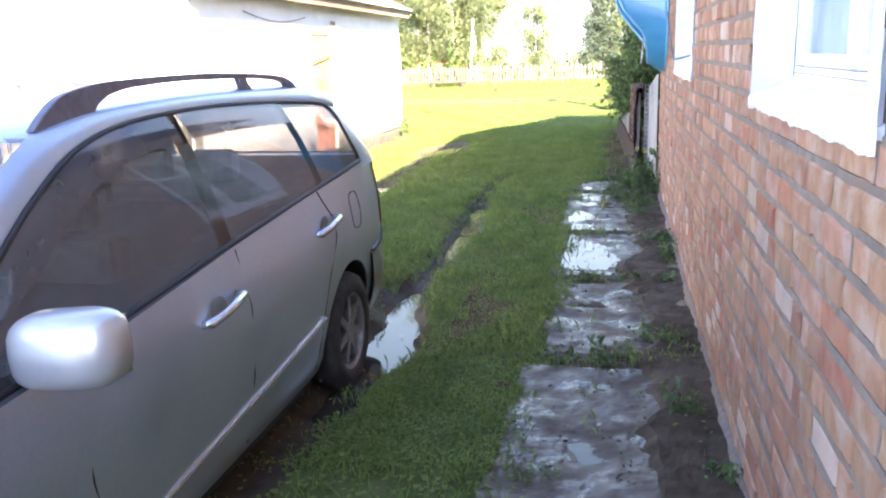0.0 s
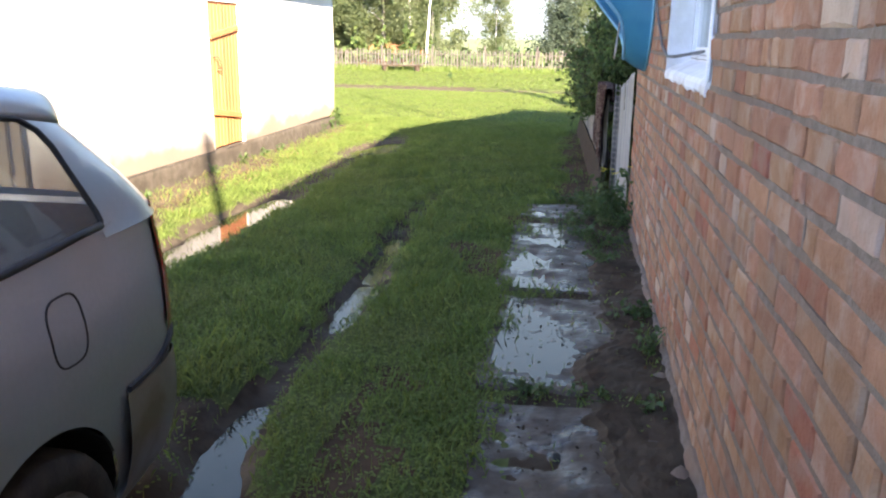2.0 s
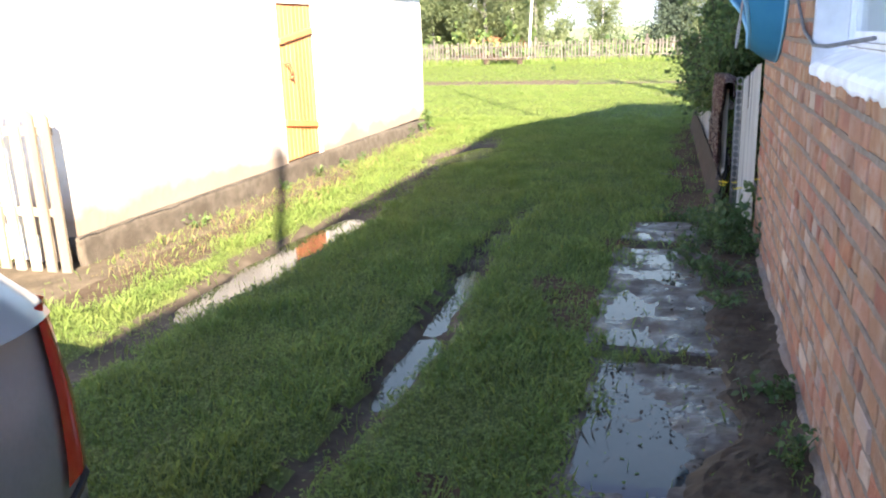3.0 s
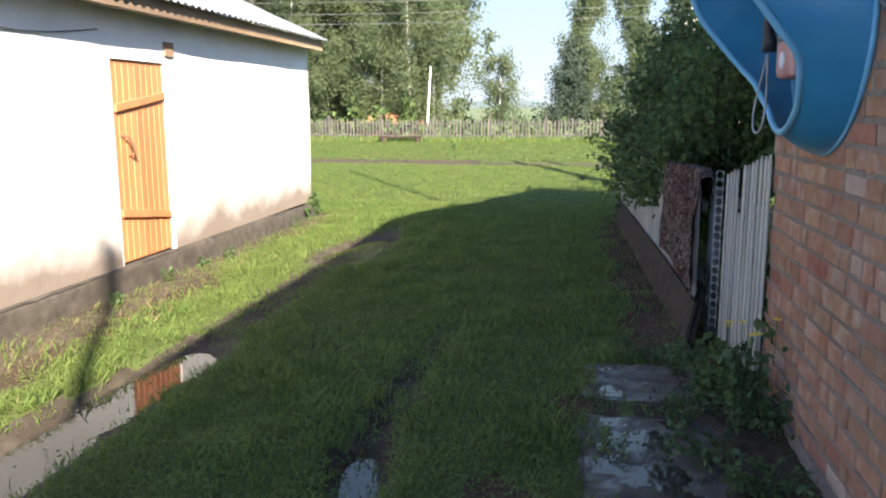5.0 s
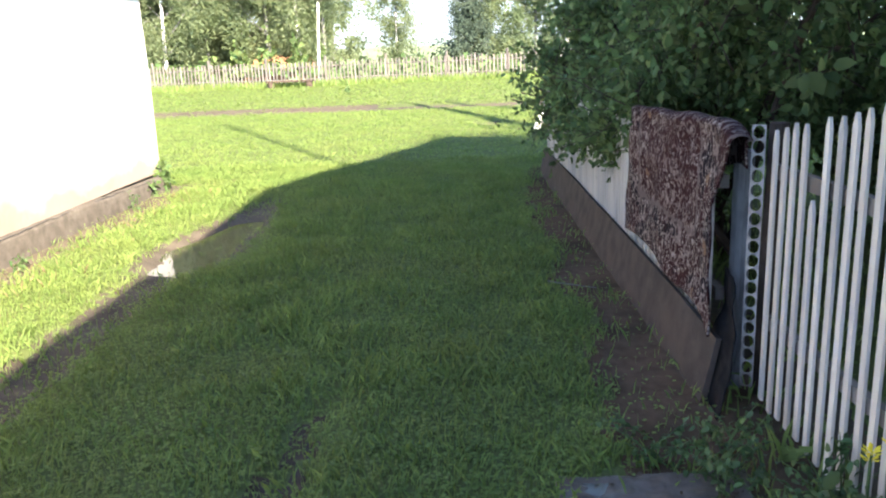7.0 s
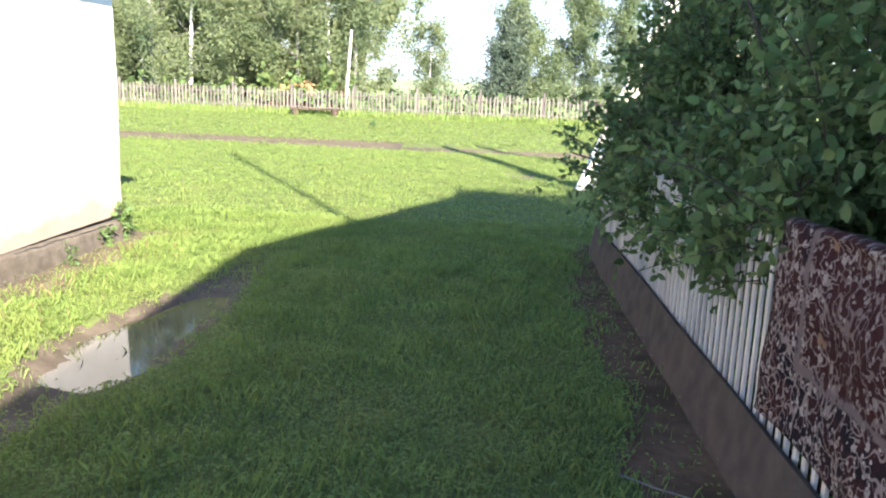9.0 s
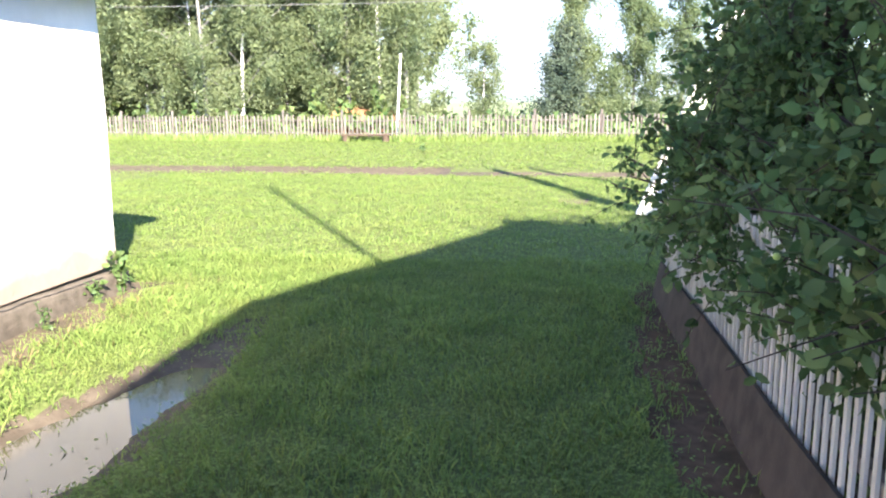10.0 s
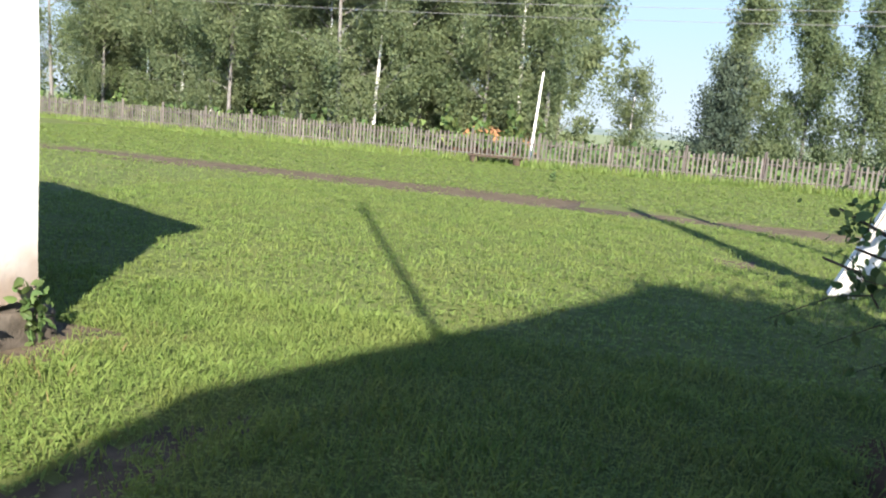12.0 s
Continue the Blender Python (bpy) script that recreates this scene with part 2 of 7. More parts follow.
M = {
    "ground": surface("ground_soil", (0.070, 0.095, 0.028), (0.105, 0.13, 0.042), 9, 0.95, 0.6, c3=(0.10, 0.12, 0.035), scale2=0.9, fine=45, spec=0.2, bump_dist=0.02),
    "dirt": surface("trodden_dirt", (0.080, 0.064, 0.044), (0.118, 0.095, 0.066), 10, 0.95, 0.8, c3=(0.064, 0.052, 0.036), scale2=2.2, fine=30, spec=0.15, bump_dist=0.02),
    "mud": surface("wet_mud", (0.044, 0.031, 0.020), (0.072, 0.053, 0.036), 12, 0.6, 0.5, c3=(0.082, 0.061, 0.041), scale2=2.5, rough2=0.98, fine=40, spec=0.12),
    "grass": leafy("grass_blades", (0.128, 0.195, 0.050), (0.192, 0.265, 0.074), 0.16, 0.47, 0.7, c3=(0.176, 0.230, 0.066), scale2=1.1, scale=3.6, spec=0.2),
    "brick": surface("red_brick", (0.312, 0.150, 0.084), (0.385, 0.200, 0.120), 14, 0.9, 0.9, c3=(0.40, 0.262, 0.185), scale2=9, c4=(0.27, 0.145, 0.088), scale4=1.5, rand=0.15, fine=70, spec=0.2, bump_dist=0.006),
    "brick_pale": surface("pale_brick", (0.38, 0.265, 0.19), (0.45, 0.325, 0.245), 14, 0.9, 0.9, c3=(0.46, 0.29, 0.20), scale2=9, c4=(0.38, 0.29, 0.225), scale4=1.5, rand=0.16, fine=70, spec=0.2, bump_dist=0.006),
    "brick_pale_far": surface("pale_brick_joined", (0.38, 0.265, 0.19), (0.45, 0.325, 0.245), 14, 0.9, 0.9, c3=(0.46, 0.29, 0.20), scale2=9, c4=(0.38, 0.29, 0.225), scale4=1.5, island=0.16, fine=70, spec=0.2, bump_dist=0.006),
    "brick_red": surface("dark_red_brick", (0.31, 0.115, 0.065), (0.37, 0.155, 0.09), 14, 0.9, 0.9, c3=(0.33, 0.18, 0.12), scale2=9, c4=(0.24, 0.115, 0.075), scale4=1.5, rand=0.16, fine=70, spec=0.2, bump_dist=0.006),
    "brick_red_far": surface("dark_red_brick_joined", (0.31, 0.115, 0.065), (0.37, 0.155, 0.09), 14, 0.9, 0.9, c3=(0.33, 0.18, 0.12), scale2=9, c4=(0.24, 0.115, 0.075), scale4=1.5, island=0.16, fine=70, spec=0.2, bump_dist=0.006),
    "brick_far": surface("red_brick_joined", (0.312, 0.150, 0.084), (0.385, 0.200, 0.120), 14, 0.9, 0.9, c3=(0.40, 0.262, 0.185), scale2=9, c4=(0.27, 0.145, 0.088), scale4=1.5, island=0.15, fine=70, spec=0.2, bump_dist=0.006),
    "mortar": surface("grey_mortar", (0.195, 0.152, 0.118), (0.26, 0.21, 0.167), 24, 0.95, 1.0, c3=(0.24, 0.165, 0.12), scale2=2.6, c4=(0.17, 0.12, 0.095), scale4=1.1, fine=90, spec=0.15, bump_dist=0.008),
    "plaster": surface("white_plaster", (0.74, 0.74, 0.76), (0.82, 0.82, 0.83), 8, 0.85, 0.5, c3=(0.58, 0.565, 0.54), scale2=3.5, fine=35, bump_dist=0.006),
    "white_paint": surface("white_gloss_paint", (0.72, 0.73, 0.74), (0.80, 0.80, 0.80), 12, 0.45, 0.25, c3=(0.62, 0.61, 0.58), scale2=6, fine=70, bump_dist=0.003),
    "whitewash": surface("whitewash", (0.78, 0.77, 0.74), (0.84, 0.83, 0.80), 3, 0.92, 0.6, c3=(0.74, 0.72, 0.68), scale2=0.8, fine=16, bump_dist=0.012),
    "plinth": surface("concrete_plinth", (0.062, 0.052, 0.040), (0.105, 0.089, 0.071), 9, 0.95, 0.7, c3=(0.055, 0.044, 0.033), scale2=1.6, fine=40, bump_dist=0.012),
    "soil": surface("brown_garden_soil", (0.088, 0.056, 0.034), (0.125, 0.084, 0.054), 13, 0.98, 0.5, c3=(0.062, 0.044, 0.026), scale2=2.4, fine=35, spec=0.05, bump_dist=0.015),
    "slab": surface("damp_concrete", (0.068, 0.051, 0.036), (0.100, 0.078, 0.057), 15, 0.26, 0.7, c3=(0.044, 0.032, 0.022), scale2=3.4, rough2=0.75, fine=22, spec=0.5, bump_dist=0.008),
    "door": surface("orange_paint", (0.52, 0.205, 0.085), (0.58, 0.245, 0.105), 5, 0.6, 0.3, c3=(0.49, 0.185, 0.072), scale2=2, fine=25, stretch=(1, 1, 0.15), rand=0.06),
    "door_dark": surface("orange_brown_paint", (0.42, 0.11, 0.03), (0.50, 0.14, 0.04), 6, 0.6, 0.3, stretch=(1, 0.2, 1)),
    "old_wood": surface("weathered_wood", (0.19, 0.16, 0.125), (0.28, 0.24, 0.19), 7, 0.9, 0.5, c3=(0.14, 0.115, 0.09), scale2=2, fine=30, stretch=(1, 1, 0.12), rand=0.25),
    "grey_picket": surface("old_grey_pickets", (0.078, 0.069, 0.060), (0.125, 0.111, 0.098), 7, 0.9, 0.5, c3=(0.10, 0.086, 0.074), scale2=2, fine=30, stretch=(1, 1, 0.12), rand=0.30),
    "straw": leafy("dry_straw", (0.145, 0.115, 0.060), (0.22, 0.175, 0.09), 0.25, 0.3, 0.8, spec=0.1),
    "eave_wood": surface("eave_board", (0.34, 0.20, 0.10), (0.46, 0.34, 0.22), 5, 0.85, 0.4, c3=(0.16, 0.11, 0.08), scale2=1.4, fine=30, stretch=(1, 0.15, 1)),
    "slate": surface("corrugated_slate", (0.20, 0.215, 0.235), (0.26, 0.275, 0.295), 8, 0.85, 0.3, c3=(0.17, 0.18, 0.19), scale2=0.9, fine=40),
    "roof_dark": surface("old_roof_sheet", (0.22, 0.20, 0.19), (0.30, 0.28, 0.27), 4, 0.8, 0.3),
    "picket": surface("white_picket_paint", (0.51, 0.445, 0.355), (0.60, 0.53, 0.43), 9, 0.6, 0.35, c3=(0.34, 0.315, 0.275), scale2=5, fine=40, stretch=(1, 1, 0.15), rand=0.10),
    "base_board": surface("brown_base_board", (0.050, 0.040, 0.032), (0.074, 0.058, 0.047), 8, 0.9, 0.35, c3=(0.084, 0.062, 0.048), scale2=1.3, fine=50, spec=0.1),
    "blue": surface("blue_fibreglass", (0.025, 0.20, 0.33), (0.035, 0.235, 0.37), 4, 0.35, 0.08, c3=(0.05, 0.25, 0.38), scale2=3, coat=0.4, fine=60),
    "blue_rim": surface("pale_blue_rim", (0.12, 0.36, 0.50), (0.18, 0.42, 0.55), 9, 0.5, 0.2),
    "pink": surface("faded_red_plastic", (0.48, 0.25, 0.22), (0.55, 0.32, 0.28), 9, 0.5, 0.1, c3=(0.40, 0.16, 0.14), scale2=5),
    "matte_black": surface("old_black_rubber", (0.010, 0.010, 0.010), (0.022, 0.020, 0.019), 14, 0.95, 0.5, spec=0.05, fine=30),
    "black": surface("black_plastic", (0.015, 0.015, 0.016), (0.03, 0.03, 0.03), 20, 0.5, 0.15),
    "rubber": surface("tyre_rubber", (0.02, 0.019, 0.018), (0.045, 0.04, 0.034), 14, 0.8, 0.4, fine=60),
    "paint": surface("silver_car_paint", (0.405, 0.475, 0.545), (0.435, 0.505, 0.575), 60, 0.35, 0.0, c3=(0.37, 0.43, 0.49), scale2=1.5, metal=0.5, coat=0.5, spec=0.5),
    "rail_grey": surface("grey_rail", (0.13, 0.125, 0.155), (0.19, 0.185, 0.215), 20, 0.4, 0.0, metal=0.4),
    "paint_low": surface("dusty_shaded_silver", (0.27, 0.26, 0.25), (0.31, 0.30, 0.29), 8, 0.45, 0.1, c3=(0.20, 0.17, 0.14), scale2=4, metal=0.4, coat=0.3),
    "mirror_paint": surface("pale_silver_paint", (0.52, 0.51, 0.50), (0.55, 0.54, 0.53), 30, 0.32, 0.0, metal=0.6, coat=0.7),
    "chrome": surface("bright_silver", (0.62, 0.62, 0.63), (0.66, 0.66, 0.67), 20, 0.25, 0.0, metal=0.8, coat=0.5),
    "gloss_black": surface("gloss_black_trim", (0.012, 0.012, 0.013), (0.02, 0.02, 0.021), 20, 0.10, 0.0, spec=0.5),
    "seam": surface("dark_seam", (0.02, 0.02, 0.022), (0.03, 0.03, 0.03), 20, 0.6, 0.0),
    "cabin": surface("grey_cabin_cloth", (0.05, 0.05, 0.052), (0.075, 0.072, 0.07), 30, 0.9, 0.3),
    "red_lamp": surface("red_lamp_lens", (0.58, 0.03, 0.02), (0.64, 0.045, 0.03), 20, 0.12, 0.0, coat=0.8),
    "alloy": surface("grey_wheel_rim", (0.28, 0.28, 0.28), (0.34, 0.34, 0.34), 20, 0.4, 0.1, metal=0.6, c3=(0.16, 0.14, 0.12), scale2=9),
    "car_glass": clear_glass("tinted_car_glass", (0.52, 0.54, 0.55), 0.015, 1.0, 0.19),
    "visor": clear_glass("smoked_visor", (0.16, 0.16, 0.19), 0.06, 1.0, 0.16),
    "pane": clear_glass("window_glass", (0.93, 0.96, 0.95), 0.01, 0.95),
    "curtain": surface("pale_curtain", (0.50, 0.545, 0.515), (0.57, 0.61, 0.58), 9, 0.95, 0.2, stretch=(1, 1, 0.1)),
    "cable": surface("grey_cable", (0.10, 0.10, 0.10), (0.16, 0.16, 0.16), 20, 0.6, 0.0),
    "steel": surface("galvanised_steel", (0.34, 0.34, 0.33), (0.44, 0.44, 0.43), 20, 0.5, 0.2, metal=0.5, c3=(0.26, 0.18, 0.12), scale2=5),
    "bark": surface("grey_bark", (0.11, 0.105, 0.095), (0.18, 0.172, 0.16), 20, 0.95, 0.6, stretch=(1, 1, 0.3)),
    "birch": surface("white_birch_bark", (0.58, 0.57, 0.54), (0.70, 0.69, 0.66), 2, 0.8, 0.3, c3=(0.07, 0.06, 0.055), scale2=2.2, stretch=(1, 1, 2.2)),
    "birch_leaf": leafy("birch_leaves", (0.144, 0.184, 0.093), (0.202, 0.244, 0.131), 0.10, 0.58, 0.85, scale=0.5, spec=0.05),
    "spruce_leaf": leafy("spruce_needles", (0.055, 0.078, 0.055), (0.085, 0.112, 0.078), 0.12, 0.35, 0.8, scale=0.5, spec=0.05),
    "poplar_leaf": leafy("poplar_leaves", (0.11, 0.15, 0.075), (0.158, 0.20, 0.105), 0.10, 0.55, 0.85, scale=0.5, spec=0.05),
    "dark_wood": surface("dark_bench_wood", (0.048, 0.035, 0.026), (0.078, 0.057, 0.043), 8, 0.9, 0.4, spec=0.08, stretch=(0.2, 1, 1)),
    "rut_mud": surface("trampled_grey_mud", (0.058, 0.047, 0.035), (0.090, 0.074, 0.056), 11, 0.7, 0.6, c3=(0.055, 0.044, 0.033), scale2=3, rough2=0.95, fine=35, spec=0.12, bump_dist=0.015),
    "bush_leaf": leafy("bush_leaves", (0.074, 0.118, 0.042), (0.134, 0.190, 0.066), 0.50, 0.42, 0.55, spec=0.12),
    "weed": leafy("weed_leaves", (0.058, 0.105, 0.034), (0.095, 0.15, 0.05), 0.35, 0.3),
    "yellow": surface("yellow_petals", (0.75, 0.55, 0.02), (0.8, 0.62, 0.04), 20, 0.6, 0.0),
    "fruit": surface("green_fruit", (0.35, 0.42, 0.10), (0.42, 0.48, 0.14), 9, 0.5, 0.0),
    "clay": surface("orange_clay", (0.27, 0.130, 0.060), (0.35, 0.180, 0.090), 3, 0.95, 0.6, c3=(0.18, 0.095, 0.052), scale2=0.8),
    "post_white": surface("whitewashed_post", (0.74, 0.72, 0.66), (0.82, 0.80, 0.74), 5, 0.85, 0.3, c3=(0.66, 0.60, 0.50), scale2=1.5),
    "far_field": surface("far_field", (0.13, 0.165, 0.075), (0.17, 0.20, 0.10), 0.05, 0.95, 0.0, c3=(0.12, 0.17, 0.06), scale2=0.012),
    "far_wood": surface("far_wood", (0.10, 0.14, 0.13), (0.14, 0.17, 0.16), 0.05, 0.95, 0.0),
    "scrap_steel": surface("rusted_scrap_steel", (0.24, 0.21, 0.175), (0.36, 0.32, 0.27), 20, 0.6, 0.3, metal=0.3, c3=(0.10, 0.06, 0.04), scale2=6),
    "rust": surface("rusty_metal", (0.20, 0.09, 0.04), (0.28, 0.14, 0.07), 9, 0.8, 0.4, c3=(0.12, 0.06, 0.04), scale2=3),
}


# ---- building helpers ----
def place_of(ob):
    p = Vector((0, 0, 0))
    while ob is not None:
        p += ob.location
        ob = ob.parent
    return p


def thing(name, at=(0, 0, 0), label="", category="", group="", kind=""):
    ob = new(name)
    ob.location = at
    ob.empty_display_size = 0.1
    return tagged(ob, label, category, group, kind)


def part(name, bm, material, parent=None, label="", smooth=False, local=False):
    """Links bm as one mesh object; its coordinates are the world's unless local."""
    me = bpy.data.meshes.new(name)
    if parent is not None and not local:
        bm.transform(Matrix.Translation(-place_of(parent)))
    bmesh.ops.recalc_face_normals(bm, faces=bm.faces)
    bm.to_mesh(me)
    bm.free()
    for mm in material if isinstance(material, (list, tuple)) else (material,):
        me.materials.append(M[mm])
    if smooth:
        me.polygons.foreach_set("use_smooth", [True] * len(me.polygons))
    ob = new(name, me)
    if parent is not None:
        ob.parent = parent
    if label:
        ob["label"] = label
    return ob


def tri_mesh(name, verts, tris, material):
    """A mesh from arrays of points and triangles."""
    me = bpy.data.meshes.new(name)
    me.vertices.add(len(verts))
    me.vertices.foreach_set("co", np.asarray(verts, np.float32).ravel())
    me.loops.add(len(tris) * 3)
    me.loops.foreach_set("vertex_index", np.asarray(tris, np.int32).ravel())
    me.polygons.add(len(tris))
    me.polygons.foreach_set("loop_start", np.arange(0, len(tris) * 3, 3, dtype=np.int32))
    me.update()
    me.materials.append(M[material])
    return me


def box(bm, x0, x1, y0, y1, z0, z1, m=None):
    vs = [bm.verts.new(((x1 if i & 1 else x0), (y1 if i & 2 else y0), (z1 if i & 4 else z0))) for i in range(8)]
    if m is not None:
        for v in vs:
            v.co = m @ v.co
    for f in ((0, 1, 3, 2), (4, 6, 7, 5), (0, 4, 5, 1), (2, 3, 7, 6), (0, 2, 6, 4), (1, 5, 7, 3)):
        bm.faces.new([vs[i] for i in f])
    return vs


def rounded(x0, x1, y0, y1, z0, z1, r=0.01, seg=2, m=None):
    bm = bmesh.new()
    box(bm, x0, x1, y0, y1, z0, z1)
    bmesh.ops.bevel(bm, geom=bm.edges[:], offset=r, segments=seg, affect="EDGES", profile=0.5)
    if m is not None:
        bm.transform(m)
    return bm


def tube(bm, pts, radii, sides=8, cap=True):
    """A round bar through the points; radii is one number or one each."""
    pts = [Vector(p) for p in pts]
    if isinstance(radii, (int, float)):
        radii = [radii] * len(pts)
    rings, side = [], None
    for i, p in enumerate(pts):
        d = (pts[min(i + 1, len(pts) - 1)] - pts[max(i - 1, 0)]).normalized()
        if side is None:
            side = d.orthogonal().normalized()
        side = (side - d * side.dot(d)).normalized()
        up = d.cross(side)
        rings.append([bm.verts.new(p + (side * math.cos(a) + up * math.sin(a)) * radii[i]) for a in (2 * math.pi * k / sides for k in range(sides))])
    for a, b in zip(rings, rings[1:]):
        for k in range(sides):
            bm.faces.new((a[k], a[(k + 1) % sides], b[(k + 1) % sides], b[k]))
    if cap:
        bm.faces.new(rings[0][::-1])
        bm.faces.new(rings[-1])


def prism(bm, outline, axis, a, b):
    """The outline, pairs in the two other axes in order, drawn from a to b along the axis."""
    def at(u, v, w):
        return {"x": (w, u, v), "y": (u, w, v), "z": (u, v, w)}[axis]
    lo = [bm.verts.new(at(u, v, a)) for u, v in outline]
    hi = [bm.verts.new(at(u, v, b)) for u, v in outline]
    bm.faces.new(lo)
    bm.faces.new(hi[::-1])
    n = len(lo)
    for i in range(n):
        bm.faces.new((lo[i], hi[i], hi[(i + 1) % n], lo[(i + 1) % n]))


def grid(bm, rows):
    """Faces between rows of equal numbers of points."""
    vs = [[bm.verts.new(p) for p in row] for row in rows]
    fs = []
    for a, b in zip(vs, vs[1:]):
        for i in range(len(a) - 1):
            fs.append(bm.faces.new((a[i], a[i + 1], b[i + 1], b[i])))
    return vs, fs


def nz(x, y, z=0.0, s=1.0):
    return noise.noise(Vector((x * s, y * s, z * s)))


def smooth_step(a, b, v):
    t = min(1.0, max(0.0, (v - a) / (b - a)))
    return t * t * (3 - 2 * t)


rng = random.Random(7)

# ---- the plan ----
WALL_X, HOUSE_END = 1.86, 10.76            # street face of the brick house, its far corner
BARN_X, BARN_Y0, BARN_Y1 = -3.51, 9.03, 18.3
FENCE_X, FENCE_Y0, FENCE_Y1 = 1.60, 12.10, 18.7


def fence_x(y):
    """The garden fence runs slightly towards the yard."""
    return 1.665 - 0.035 * (y - 11.9)


# ---- ground ----
def right_rut(y):
    return float(np.interp(y, (0, 3.2, 4.3, 5.2, 5.8, 7.4, 9.0, 10.0, 11.5, 13), (-0.25, -0.22, -0.10, -0.08, -0.21, -0.15, -0.22, -0.31, -0.27, -0.2)))


def left_rut(y):
    return float(np.interp(y, (0, 8.4, 9.5, 11, 14, 15.5, 17.5, 19), (-1.85, -1.98, -2.0, -1.95, -2.0, -1.95, -1.82, -1.6)))


def pooled(y, spans):
    """1 in the deep stretches of a wheel track, less where it is only a muddy dent."""
    return 0.42 + 0.58 * max(smooth_step(a - s, a, y) * (1 - smooth_step(b, b + s, y)) for a, b, s in spans)


def hollow(x, y):
    """How far the wheel tracks have pressed the ground down."""
    w = 0.125 + 0.03 * nz(3, y, 0, 1.3) + 0.11 * math.exp(-((y - 4.8) / 0.7) ** 2)
    d = 0.115 * math.exp(-(abs(x - right_rut(y) - 0.05 * nz(0, y, 0, 1.9)) / w) ** 3) * (1 - smooth_step(10.6, 12.6, y)) * pooled(y, ((4.0, 6.0, 0.4), (7.4, 9.5, 0.35)))
    wl = 0.22 + 0.05 * nz(8, y, 0, 0.9) + 0.16 * math.exp(-((y - 15.2) / 1.0) ** 2) + 0.05 * math.exp(-((y - 9.8) / 1.2) ** 2)
    dl = 0.115 * math.exp(-(abs(x - left_rut(y) - 0.06 * nz(5, y, 0, 1.5)) / wl) ** 3) * (1 - smooth_step(16.6, 18.6, y)) * pooled(y, ((8.5, 11.0, 0.6), (14.75, 16.15, 0.5)))
    return (d + dl) * (1 + 0.28 * nz(x, y, 71, 4.5) + 0.18 * nz(x, y, 72, 9.0))


def diagonal(x, y):
    """The torn muddy spot beside the leaning post."""
    if not 23.5 < y < 27.5:
        return 0.0
    u, w = (x - 0.72) * 0.95 + (y - 25.6) * 0.35, (y - 25.6) * 0.95 - (x - 0.72) * 0.35
    return math.exp(-((u / 0.32) ** 2 + (w / 0.55) ** 2) * (1 + 0.5 * nz(x, y, 3, 3.0)))


def road_wear(x, y):
    yc = 31.0 - 0.07 * (x + 5) + 0.25 * nz(x, 0, 5, 0.2)
    return math.exp(-((y - yc) / 1.0) ** 4) * (0.85 + 0.25 * nz(x, y, 7, 0.8))


def ground_z(x, y):
    z = 0.018 * nz(x, y, 0, 1.3) + 0.008 * nz(x, y, 4, 5.0)
    if -3.4 < x < 1.8 and 0 < y < 20:
        z -= hollow(x, y)
        z += 0.02 * smooth_step(0.6, 0.95, x) * (y < 11)
    z -= 0.06 * diagonal(x, y) + 0.03 * road_wear(x, y)
    return z


def bare(x, y):
    """1 where soil shows, 0 under a full sward."""
    v = 0.0
    if -3.5 < x < 1.85 and 0 < y < 20:
        v = max(v, min(1.0, max(0.0, hollow(x, y) / 0.05 + 0.55 * nz(x, y, 40, 8.0) * (hollow(x, y) > 0.006))))
    v = max(v, 1 - smooth_step(0.42, 1.0, x - BARN_X + float(np.interp(y, (9, 12.5, 15, 18.3), (-0.28, -0.05, 0.28, 0.38))) + 0.30 * nz(x, y, 1, 1.6) + 0.12 * nz(x, y, 3, 6.0))) if BARN_Y0 - 1 < y < BARN_Y1 + 0.3 and BARN_X - 0.6 < x < -2.5 else v
    if y > 11.3:
        v = max(v, smooth_step(0.98, 1.32, x + 0.20 * nz(x, y, 2, 1.7) + 0.10 * nz(x, y, 6, 7.0)) * (1 - smooth_step(1.9, 2.4, x)) * (1 - smooth_step(18.5, 20, y)))
    elif x < 2.2:
        v = max(v, 0.75 * smooth_step(0.92, 1.2, x + 0.12 * nz(x, y, 2, 2.0)))
    if 0.0 < x < 1.0 and 4.2 < y < 10.6:           # worn patches beside the slabs
        v = max(v, 0.70 * smooth_step(0.0, 0.28, nz(x, y, 31, 1.3) + 0.25 * nz(x, y, 33, 6.0)) * smooth_step(0.05, 0.35, x))
    v = max(v, 0.9 * diagonal(x, y), min(1.0, 1.15 * road_wear(x, y)))
    if y < 6.0 and -2.0 < x < -0.05:
        v = max(v, 0.85)
    return min(1.0, v)


def spread(lo, a, b, hi, step, grow):
    mid = list(np.arange(a, b + 1e-6, step))
    left, d, v = [], step, a
    while v > lo:
        d *= grow
        v -= d
        left.append(max(v, lo))
    right, d, v = [], step, mid[-1]
    while v < hi:
        d *= grow
        v += d
        right.append(min(v, hi))
    return left[::-1] + mid + right


